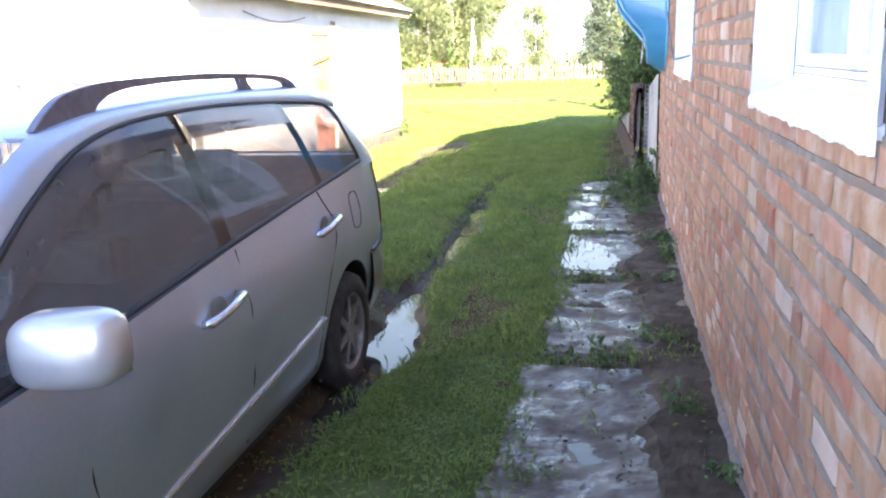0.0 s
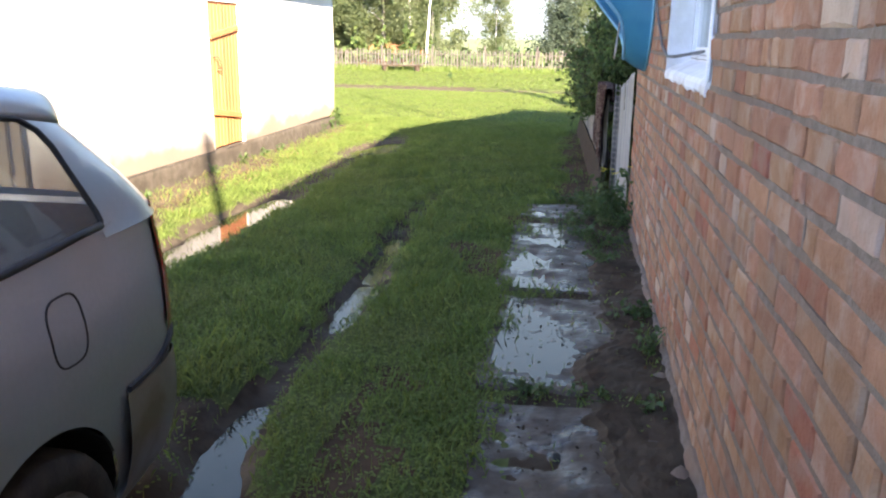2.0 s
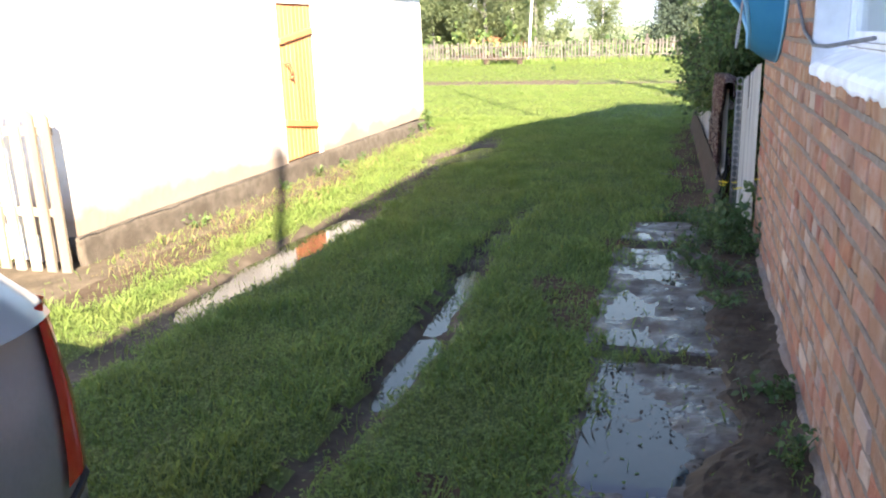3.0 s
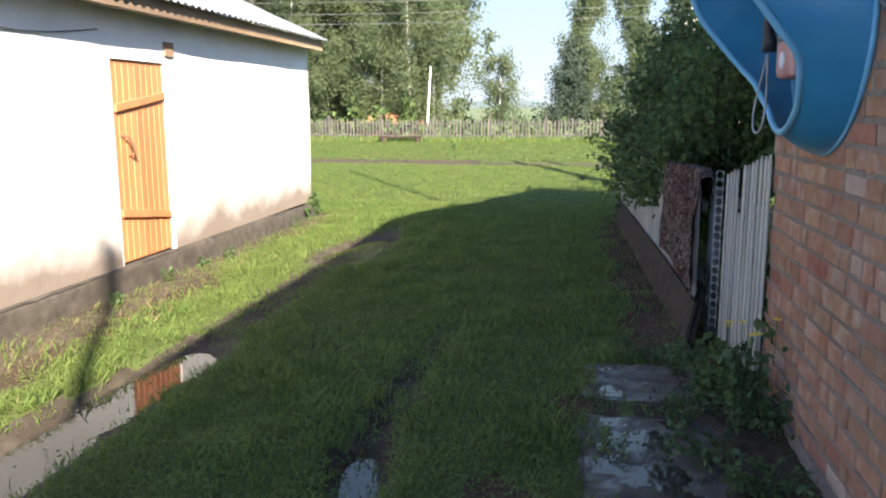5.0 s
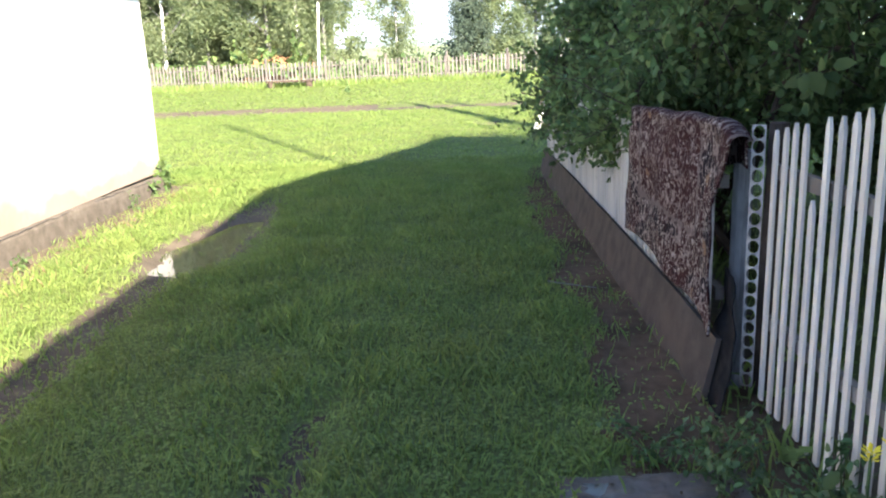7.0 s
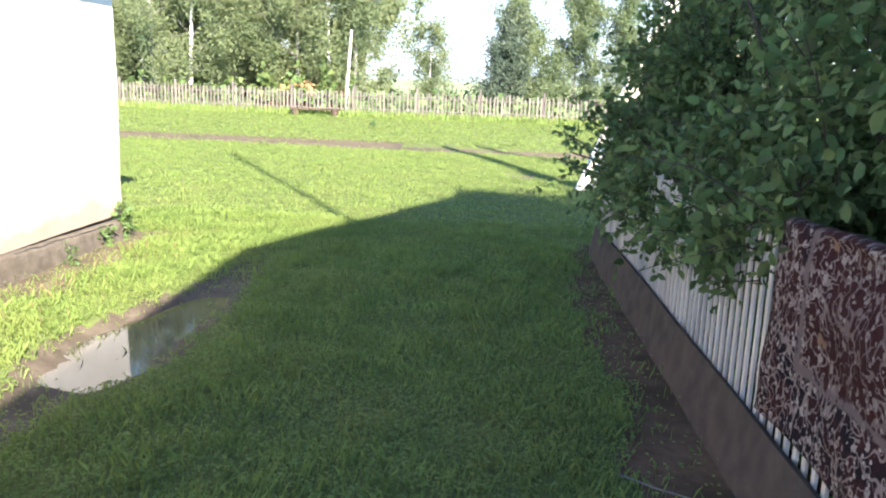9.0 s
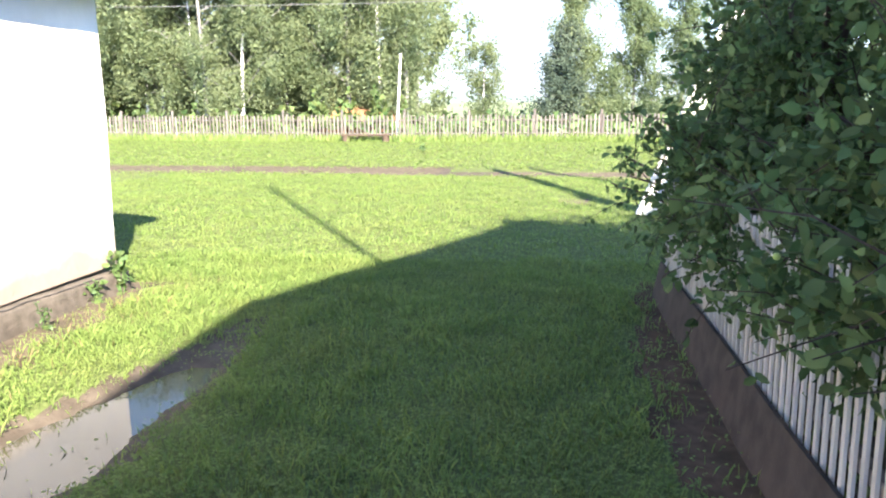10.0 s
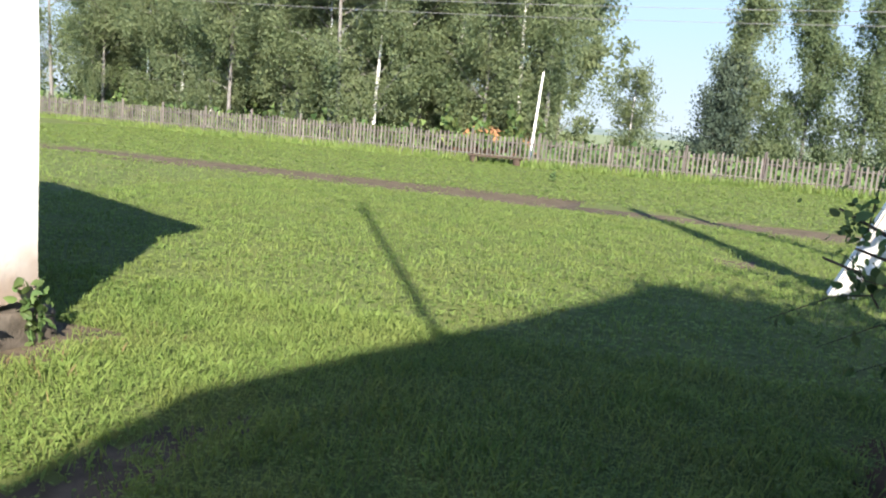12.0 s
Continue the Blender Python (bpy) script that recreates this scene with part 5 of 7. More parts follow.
bmesh.ops.bevel(bm, geom=bm.edges[:], offset=0.03, segments=2, affect="EDGES")
bm.transform(lean_m)
part("beam", bm, "post_white", brace)
upole = thing("utility_pole", (4.0, 23.8, 0), "grey wooden utility pole behind the bush", "pole")
bm = bmesh.new()
tube(bm, [(4.05, 23.75, -0.3), (4.0, 23.75, 5.6)], [0.13, 0.10], 10)
part("shaft", bm, "old_wood", upole)


# ---- the car: a silver estate car with roof rails ----
CAR_AT, CAR_Z = (-1.03, 3.11), -0.13
AXLES, WHEEL_R, ARCH_R = (-1.62, 1.32), 0.345, 0.415
car = thing("car", (CAR_AT[0], CAR_AT[1], CAR_Z), "dusty silver-grey estate car with roof rails, parked on the grass", "car")


def plan_w(y):
    return float(np.interp(y, (-2.55, -2.45, -2.15, -1.7, -0.8, 0.6, 1.5, 1.85, 2.1, 2.22, 2.28, 2.30), (0.60, 0.80, 0.925, 0.985, 1.0, 1.0, 0.99, 0.965, 0.93, 0.89, 0.84, 0.78)))


def belt_z(y):
    return float(np.interp(y, (-1.6, -0.8, 0.0, 0.9, 1.7, 2.2), (1.05, 1.10, 1.165, 1.225, 1.27, 1.28)))


def top_z(y):
    if y < -1.6:
        return float(np.interp(y, (-2.55, -2.45, -2.15, -1.6), (0.72, 0.82, 0.93, 1.04)))
    return min(belt_z(y), float(np.interp(y, (2.1, 2.22, 2.30), (9, 1.27, 1.21))))


def arch_z(y):
    return max((WHEEL_R + math.sqrt(ARCH_R ** 2 - (y - ya) ** 2) if abs(y - ya) < ARCH_R else 0.0) for ya in AXLES)


def side_x(y, z):
    """Half width of the body at height z."""
    t = float(np.interp(z, (0.22, 0.32, 0.48, 0.66, 0.86, 1.02, 1.16, 1.30), (0.80, 0.855, 0.885, 0.905, 0.912, 0.900, 0.872, 0.845)))
    return t * plan_w(y)


stations = list(np.arange(-2.55, 2.30, 0.05)) + [2.28, 2.30]
for ya in AXLES:
    stations += [ya + ARCH_R * math.cos(a) for a in np.linspace(0, math.pi, 33)] + [ya - ARCH_R - 0.002, ya + ARCH_R + 0.002]
stations = sorted(set(round(float(v), 3) for v in stations))
levels = 20
bm = bmesh.new()
for s in (-1, 1):
    rows = []
    for y in stations:
        lo = max(0.24 + 0.10 * smooth_step(2.0, 2.3, y) + 0.06 * smooth_step(-2.2, -2.55, y), arch_z(y))
        hi = top_z(y)
        rows.append([(s * side_x(y, lo + (hi - lo) * k / levels), y, lo + (hi - lo) * k / levels) for k in range(levels + 1)])
    vs, fs = grid(bm, rows)
    tops = [row[-1] for row in vs]
    if s == -1:
        left_top = tops
    else:
        right_top = tops
        ends = [(left_rows[0], vs[0]), (left_rows[-1], vs[-1])]
    left_rows = vs
bmesh.ops.delete(bm, geom=[v for v in bm.verts if not v.link_faces], context="VERTS")
for i in range(len(stations) - 1):                   # bonnet and the deck under the windows
    a, b, c, d = left_top[i], right_top[i], right_top[i + 1], left_top[i + 1]
    f = bm.faces.new((a, b, c, d))
    if -1.6 < stations[i] < 2.1:
        f.material_index = 1
for l, r in ends:
    for k in range(levels):
        bm.faces.new((l[k], r[k], r[k + 1], l[k + 1]))
body = part("body", bm, ("paint", "cabin"), car, smooth=True, local=True)
em = body.modifiers.new("edges", "EDGE_SPLIT")
em.split_angle = radians(40)

bm = bmesh.new()                                     # floor and sills
box(bm, -0.80, 0.80, -1.15, 0.85, 0.20, 0.30)
box(bm, -0.55, 0.55, -2.4, 2.2, 0.24, 0.34)
part("underbody", bm, "black", car, local=True)
for ya in AXLES:
    for s in (-1, 1):
        bm = bmesh.new()                             # wheel arch liner
        rows = []
        for k in range(15):
            a = math.pi * (-0.12 + 1.24 * k / 14)
            y, z = ya + (ARCH_R - 0.004) * math.cos(a), WHEEL_R + (ARCH_R - 0.004) * math.sin(a)
            rows.append([(s * x, y, z) for x in (side_x(y, max(0.3, z)) - 0.006, 0.58)])
        grid(bm, rows)
        part("arch_liner", bm, "black", car, local=True)
        wheel = thing("wheel")
        wheel.parent, wheel.location = car, (s * 0.79, ya, WHEEL_R)
        bm = bmesh.new()
        prof = ((-0.11, 0.22), (-0.115, 0.27), (-0.10, 0.33), (-0.06, WHEEL_R), (0.06, WHEEL_R), (0.095, 0.33), (0.108, 0.27), (0.10, 0.225), (0.05, 0.21))
        grid(bm, [[(s * x, r * math.cos(a), r * math.sin(a)) for x, r in prof] for a in np.linspace(0, 2 * math.pi, 41)])
        bmesh.ops.remove_doubles(bm, verts=bm.verts[:], dist=0.0005)
        part("tyre", bm, "rubber", wheel, "muddy black tyre", smooth=True, local=True)
        bm = bmesh.new()
        prof = ((0.098, 0.226), (0.085, 0.205), (0.02, 0.195), (-0.09, 0.2))
        grid(bm, [[(s * x, r * math.cos(a), r * math.sin(a)) for x, r in prof] for a in np.linspace(0, 2 * math.pi, 41)])
        for k in range(7):
            a = 2 * math.pi * k / 7
            mt = Matrix.Rotation(a, 4, "X")
            vs = box(bm, 0.045, 0.085, -0.026, 0.026, 0.045, 0.215)
            for v in vs:
                w = 1.0 if v.co.z < 0.1 else 0.75
                v.co = mt @ Vector((s * v.co.x, v.co.y * w, v.co.z))
        tube(bm, [(s * 0.03, 0, 0), (s * 0.088, 0, 0)], 0.062, 20)
        part("rim", bm, "alloy", wheel, "grey seven-spoke alloy rim", local=True)
        bm = bmesh.new()
        tube(bm, [(s * 0.0, 0, 0), (s * 0.02, 0, 0)], 0.19, 24)
        part("brake_drum", bm, "black", wheel, local=True)

# greenhouse: the side surface leans in from the belt to the roof edge
ROOF_EDGE_Z = 1.70


def glass_x(y, z):
    zb = belt_z(y)
    k = (z - zb) / (ROOF_EDGE_Z - zb)
    w = plan_w(min(y, 1.9))
    return w * (0.845 - 0.195 * k) + 0.018 * math.sin(math.pi * min(1, max(0, k)))


def tail_y(z):
    return float(np.interp(z, (1.15, 1.28, 1.40, 1.50, 1.60, 1.68), (2.285, 2.24, 2.13, 2.02, 1.915, 1.83)))


def spline(pts, n):
    """n points on a smooth line through pts."""
    pts = [Vector(p) for p in pts]
    out = []
    for j in range(n):
        t = j / (n - 1) * (len(pts) - 1)
        i = min(int(t), len(pts) - 2)
        f = t - i
        p0, p1, p2, p3 = pts[max(i - 1, 0)], pts[i], pts[i + 1], pts[min(i + 2, len(pts) - 1)]
        out.append(0.5 * (2 * p1 + (p2 - p0) * f + (2 * p0 - 5 * p1 + 4 * p2 - p3) * f * f + (3 * p1 - p0 - 3 * p2 + p3) * f ** 3))
    return out


# upper edge of the side windows, from the foot of the front pillar to the tail, and the edge of windscreen and roof panel above it
TOP_YZ = spline([(y, z, 0) for y, z in ((-1.66, 1.045), (-1.38, 1.225), (-1.07, 1.425), (-0.88, 1.53), (-0.66, 1.622), (-0.40, 1.678), (-0.05, 1.702), (0.4, 1.704), (0.93, 1.686), (1.30, 1.664), (1.58, 1.640), (1.90, 1.590))], 89)
EDGE = spline([(0.78, -1.80, 1.06), (0.745, -1.48, 1.27), (0.70, -1.17, 1.47), (0.667, -1.00, 1.575), (0.63, -0.80, 1.672), (0.592, -0.50, 1.738), (0.572, -0.10, 1.765), (0.565, 0.4, 1.772), (0.562, 0.93, 1.766), (0.560, 1.30, 1.756), (0.555, 1.58, 1.742), (0.535, 1.90, 1.705)], 89)
FIRST = 32                                           # where the roof panel begins


def win_top(y):
    ys, zs = [p.x for p in TOP_YZ], [p.y for p in TOP_YZ]
    return float(np.interp(y, ys, zs))


bm = bmesh.new()                                     # front pillars, cant rails and roof in one pressing
rims = {}
for s in (-1, 1):
    rows = []
    for w, e in zip(TOP_YZ, EDGE):
        back = min(1.0, max(0.0, (w.x - 1.70) / (tail_y(w.y) - 1.70)))
        a = Vector((glass_x(w.x, w.y) * (1 - 0.085 * back ** 4) + 0.003, w.x, w.y))
        c = Vector((a.x - 0.006, (a.y + e.y) / 2, e.z - 0.004))
        row = [a + Vector((-0.03, 0, -0.004))]
        for k in np.linspace(0, 1, 9):
            row.append(a * (1 - k) ** 2 + c * 2 * k * (1 - k) + e * k * k)
        rows.append([(s * p.x, p.y, p.z) for p in row])
    vs, _ = grid(bm, rows)
    rims[s] = [r[-1] for r in vs]
rows = []
for i in range(FIRST, len(EDGE)):
    e = EDGE[i]
    lead = 0.06 * max(0.0, 1 - (i - FIRST) / 12) - 0.07 * smooth_step(70, 88, i)
    row = [rims[-1][i]] + [bm.verts.new((e.x * u, e.y - lead * (1 - u * u), e.z + 0.030 * (1 - u * u) * (1 - smooth_step(58, 88, i)))) for u in np.linspace(-1, 1, 15)[1:-1]] + [rims[1][i]]
    rows.append(row)
for a, b in zip(rows, rows[1:]):
    for k in range(len(a) - 1):
        bm.faces.new((a[k], a[k + 1], b[k + 1], b[k]))
part("roof", bm, "paint", car, smooth=True, local=True)


def pane(s, low, top, lift, n=26, m=10):
    """A glass panel on the leaning side between two lines of (y, z)."""
    bm = bmesh.new()
    lo, hi = [Vector((*p, 0)) for p in low], [Vector((*p, 0)) for p in top]

    def along(line, u):
        t = u * (len(line) - 1)
        i = min(int(t), len(line) - 2)
        return line[i].lerp(line[i + 1], t - i)
    rows = []
    for v in np.linspace(0, 1, m):
        row = []
        for u in np.linspace(0, 1, n):
            p = along(lo, u).lerp(along(hi, u), v)
            row.append((s * (glass_x(p.x, p.y) + lift), p.x, p.y))
        rows.append(row)
    grid(bm, rows)
    return bm


def belt_line(a, b, n=12):
    return [(y, belt_z(y) + 0.010) for y in np.linspace(a, b, n)]


def top_line(a, b, n=24):
    return [(y, win_top(y) - 0.006) for y in np.linspace(a, b, n)]


for s in (-1, 1):
    for low, top, name in ((belt_line(-1.60, -0.05), top_line(-1.60, -0.07), "front_side_window"), (belt_line(0.03, 1.05), top_line(0.01, 0.97), "rear_side_window"),
                           (belt_line(1.11, 1.815), top_line(1.03, 1.66, 20) + [(1.72, 1.58)], "quarter_window")):
        ob = part(name, pane(s, low, top, 0.002), "car_glass", car, local=True, smooth=True)
        ob.visible_shadow = False
    for low, top in ((belt_line(-0.06, 0.04, 3), top_line(-0.08, 0.02, 3)), (belt_line(1.04, 1.12, 3), top_line(0.96, 1.04, 3))):
        part("pillar", pane(s, low, top, 0.0035, 3, 10), "gloss_black", car, local=True)
    bm = bmesh.new()                                 # rubber seal round the windows
    line = [(y, win_top(y)) for y in np.linspace(-1.62, 1.66, 60)] + [(1.715, 1.592), (1.745, 1.54), (1.815, 1.32), (1.822, 1.288), (1.805, 1.270)]
    tube(bm, [(s * (glass_x(y, z) + 0.004), y, z) for y, z in line], 0.010, 6)
    part("window_seal", bm, "seam", car, local=True, smooth=True)
    bm = bmesh.new()                                 # belt moulding
    tube(bm, [(s * (glass_x(y, belt_z(y)) + 0.006), y, belt_z(y) + 0.004) for y in np.linspace(-1.55, 1.81, 26)], 0.013, 6)
    part("belt_moulding", bm, "seam", car, local=True, smooth=True)
    for a, b in ((-1.40, -0.05), (0.02, 0.96)):      # smoked wind deflectors
        bm = bmesh.new()
        rows = []
        ys = np.linspace(a, b, 34)
        for y in ys:
            t = Vector((0.02, win_top(y + 0.01) - win_top(y - 0.01)))
            t.normalize()
            wide = 0.105 * (smooth_step(a - 0.12, a + 0.35, y) if a < -1 else 1.0)
            row = []
            for k, out in ((0.02, 0.008), (0.5, 0.026), (1.0, 0.030)):
                yy, zz = y + t.y * wide * k, win_top(y) - t.x * wide * k
                row.append((s * (glass_x(yy, zz) + out), yy, zz))
            rows.append(row)
        grid(bm, rows)
        ob = part("wind_deflector", bm, "visor", car, "smoked plastic wind deflector", local=True, smooth=True)
        ob.visible_shadow = False
    bm = bmesh.new()                                 # low bowed roof rail with broad ends
    upper = [(p.x, p.y) for p in spline([(y, z, 0) for y, z in ((-0.73, 1.70), (-0.66, 1.755), (-0.57, 1.803), (-0.42, 1.83), (-0.2, 1.842), (0.3, 1.848), (0.75, 1.838), (1.13, 1.818), (1.31, 1.790), (1.46, 1.725))], 40)]
    lower = [(p.x, p.y) for p in spline([(y, z, 0) for y, z in ((1.32, 1.72), (1.23, 1.774), (1.07, 1.797), (0.75, 1.812), (0.3, 1.82), (-0.1, 1.813), (-0.28, 1.797), (-0.38, 1.765), (-0.43, 1.715))], 36)]
    prism(bm, upper + lower, "x", s * 0.585, s * 0.618)
    rail = part("roof_rail", bm, "rail_grey", car, "dark grey roof rail", local=True)
    bv = rail.modifiers.new("rounding", "BEVEL")
    bv.width, bv.segments, bv.limit_method, bv.angle_limit = 0.010, 3, "ANGLE", radians(50)
    bm = bmesh.new()
    prism(bm, ((0.70, 1.818), (0.78, 1.818), (0.86, 1.735), (0.76, 1.735)), "x", s * 0.588, s * 0.614)
    part("rail_foot", bm, "rail_grey", rail, local=True)
    for y, z in ((-0.22, 0.975), (0.975, 1.045)):    # door handles
        bm = bmesh.new()
        x = side_x(y, z)
        # shallow handle cup; darker paint stands in for the shade inside it
        grid(bm, [[(s * (side_x(y, z) + 0.0045 - 0.004 * (1 - r)), y - 0.015 + r * 0.062 * math.cos(a), z - 0.005 + r * 0.058 * math.sin(a)) for a in np.linspace(0, 2 * math.pi, 25)] for r in (0.0, 0.5, 0.85, 1.0)])
        part("handle_cup", bm, "paint_low", car, "cup behind the handle, its shade put into darker paint", local=True, smooth=True)
        bm = bmesh.new()
        tube(bm, [(s * (x - 0.005), y - 0.145, z - 0.020), (s * (x + 0.030), y - 0.125, z - 0.018), (s * (x + 0.046), y - 0.05, z - 0.006), (s * (x + 0.048), y + 0.03, z + 0.006), (s * (x + 0.040), y + 0.12, z + 0.018), (s * (x - 0.005), y + 0.14, z + 0.021)], [0.012, 0.020, 0.017, 0.017, 0.021, 0.013], 10)
        part("door_handle", bm, "chrome", car, "bright silver door handle", smooth=True, local=True)
    bm = bmesh.new()                                 # door moulding line
    tube(bm, [(s * (side_x(y, zz) + 0.004), y, zz) for y, zz in ((yy, 0.415 + 0.085 * (yy + 0.9)) for yy in np.linspace(-0.9, 0.88, 16))], 0.011, 6)
    part("side_moulding", bm, "chrome", car, local=True)
    for pts in ([(0.0, belt_z(0) - 0.01), (0.03, 0.9), (0.02, 0.6), (0.0, 0.3)], [(0.98, belt_z(1) - 0.01), (1.12, 1.05), (1.12, 0.95), (0.98, 0.78), (0.89, 0.62), (0.84, 0.42), (0.82, 0.3)], [(-1.06, 1.05), (-1.05, 0.7), (-0.98, 0.45), (-0.95, 0.3)]):
        bm = bmesh.new()
        tube(bm, [(s * (side_x(y, z) + 0.0005), y, z) for y, z in pts], 0.004, 5)
        part("door_seam", bm, "seam", car, local=True)
    bm = bmesh.new()                                 # tail lamp wrapped round the corner
    rows = []
    for z in np.linspace(0.80, 1.27, 14):
        y0 = 2.13 + 0.05 * math.sin(3 * (z - 0.8)) + 0.02 * (z - 0.8)
        y1 = 2.298 - 0.10 * max(0, z - 1.0)
        rows.append([(s * (side_x(y, z) + 0.012), y, z) for y in np.linspace(y0, y1, 6)] + [(s * (side_x(2.3, z) - 0.16), y1 + 0.03, z)])
    grid(bm, rows)
    part("tail_lamp", bm, "red_lamp", car, "tall red tail lamp", local=True, smooth=True)
    bm = bmesh.new()                                 # bumper corner with the dark gap above it
    rows = []
    for z in np.linspace(0.30, 0.70, 9):
        o = 0.012 + 0.018 * math.sin(math.pi * (z - 0.30) / 0.40)
        rows.append([(s * (side_x(y, z) + o), y, z) for y in np.linspace(1.76, 2.29, 10)] + [(s * 0.5, 2.36, z), (0, 2.38, z)])
    grid(bm, rows)
    part("rear_bumper", bm, "paint_low", car, "grey rear bumper", smooth=True, local=True)
    bm = bmesh.new()
    tube(bm, [(s * (side_x(y, 0.715) + 0.008), y, 0.715 + 0.25 * max(0, y - 2.0)) for y in np.linspace(1.78, 2.30, 10)], 0.013, 6)
    part("bumper_gap", bm, "seam", car, local=True)

    # door mirror
    mirror = thing("door_mirror")
    mirror.parent, mirror.location = car, (s * 1.02, -1.20, 1.19)
    bm = bmesh.new()
    rows = []
    for a in np.linspace(-math.pi / 2, math.pi / 2, 13):
        row = []
        for b in np.linspace(0, 2 * math.pi, 25):
            ca, sa, cb, sb = math.cos(a), math.sin(a), math.cos(b), math.sin(b)
            def pw(v, e):
                return math.copysign(abs(v) ** e, v)
            row.append((0.165 * pw(ca, 0.55) * pw(cb, 0.55), 0.09 * pw(ca, 0.7) * pw(sb, 0.7) * (1.0 if sb < 0 else 0.55), 0.105 * pw(sa, 0.6) + 0.015 * pw(ca, 0.55) * pw(cb, 0.55) * s))
        rows.append(row)
    grid(bm, rows)
    bmesh.ops.remove_doubles(bm, verts=bm.verts[:], dist=0.0005)
    part("mirror_housing", bm, "mirror_paint", mirror, smooth=True, local=True)
    bm = bmesh.new()
    tube(bm, [(-s * 0.13, 0.0, -0.05), (-s * 0.24, 0.02, -0.10)], [0.035, 0.045], 8)
    part("mirror_arm", bm, "black", mirror, local=True)
    bm = bmesh.new()
    box(bm, -0.13, 0.13, 0.046, 0.052, -0.08, 0.08)
    part("mirror_glass", bm, "chrome", mirror, local=True)

bm = bmesh.new()                                     # fuel flap on the side that faces the house
loop = []
for k in range(28):
    a = 2 * math.pi * k / 28
    ca, sa = math.cos(a), math.sin(a)
    y, z = 1.50 + 0.085 * math.copysign(abs(ca) ** 0.6, ca), 1.03 + 0.105 * math.copysign(abs(sa) ** 0.6, sa)
    loop.append((side_x(y, z) + 0.001, y, z))
tube(bm, loop + loop[:1], 0.0035, 5, False)
part("fuel_flap", bm, "seam", car, local=True)
bm = bmesh.new()                                     # windscreen and tailgate glass
grid(bm, [[((EDGE[i].x - 0.004) * u, EDGE[i].y - 0.10 * (1 - u * u), EDGE[i].z + 0.004) for u in np.linspace(-1, 1, 13)] for i in range(0, FIRST + 2, 3)])
part("windscreen", bm, "car_glass", car, local=True, smooth=True)
def tail_row(z):
    """From the edge of one quarter window round the tailgate to the other."""
    yw = float(np.interp(z, (1.25, 1.29, 1.32, 1.54, 1.59, 1.63, 1.66), (1.81, 1.822, 1.815, 1.745, 1.715, 1.65, 1.60)))
    yt = tail_y(z)
    half = []
    for k in np.linspace(0, 1, 8):
        y = yw + (yt - yw) * k
        half.append((glass_x(y, z) * (1 - 0.085 * k ** 4) + 0.003, y, z))
    xt = half[-1][0]
    half += [(xt * u, yt + 0.07 * (1 - u ** 2.5), z) for u in (0.97, 0.9, 0.75, 0.5, 0.25)]
    return half + [(0, yt + 0.07, z)] + [(-x, y, zz) for x, y, zz in half[::-1]]


bm = bmesh.new()                                     # rear pillars and tailgate in one pressing
_, fs = grid(bm, [tail_row(z) for z in np.linspace(1.235, 1.695, 20)])
for f in fs:                                         # the opening of the rear window
    c = f.calc_center_median()
    if 1.28 < c.z < 1.61 and abs(c.x) < 0.88 * glass_x(tail_y(c.z), c.z) * 0.915 and c.y > 1.85:
        bm.faces.remove(f)
part("tailgate", bm, "paint", car, smooth=True, local=True)
bm = bmesh.new()
rows = []
for z in np.linspace(1.265, 1.625, 7):
    yt, xt = tail_y(z), glass_x(tail_y(z), z) * 0.915
    rows.append([(xt * u * 0.93, yt + 0.076 * (1 - abs(u * 0.93) ** 2.5), z) for u in np.linspace(-1, 1, 13)])
grid(bm, rows)
part("tailgate_window", bm, "car_glass", car, local=True, smooth=True)
for x, y in ((-0.40, -0.45), (0.40, -0.45), (-0.40, 0.70), (0.0, 0.75), (0.40, 0.70)):
    seat = rounded(x - 0.23, x + 0.23, y, y + 0.16, 0.75, 1.30, 0.05, 2)
    part("seat", seat, "cabin", car, local=True)
    part("head_rest", rounded(x - 0.13, x + 0.13, y + 0.03, y + 0.13, 1.31, 1.47, 0.035, 2), "cabin", car, local=True)
bm = bmesh.new()
grid(bm, [[(x, -1.5 + 0.4 * k, 1.07 + 0.02 * math.sin(3 * k)) for x in np.linspace(-0.76, 0.76, 6)] for k in np.linspace(0, 1, 4)])
part("dashboard", bm, "cabin", car, local=True)

# ---- payphone under a blue hood on the house wall ----
hood = thing("payphone", (WALL_X, 10.06, 1.6), "wall payphone under a glossy blue fibreglass hood", "payphone")
HY, HW, PY = 9.86, 0.62, 10.06


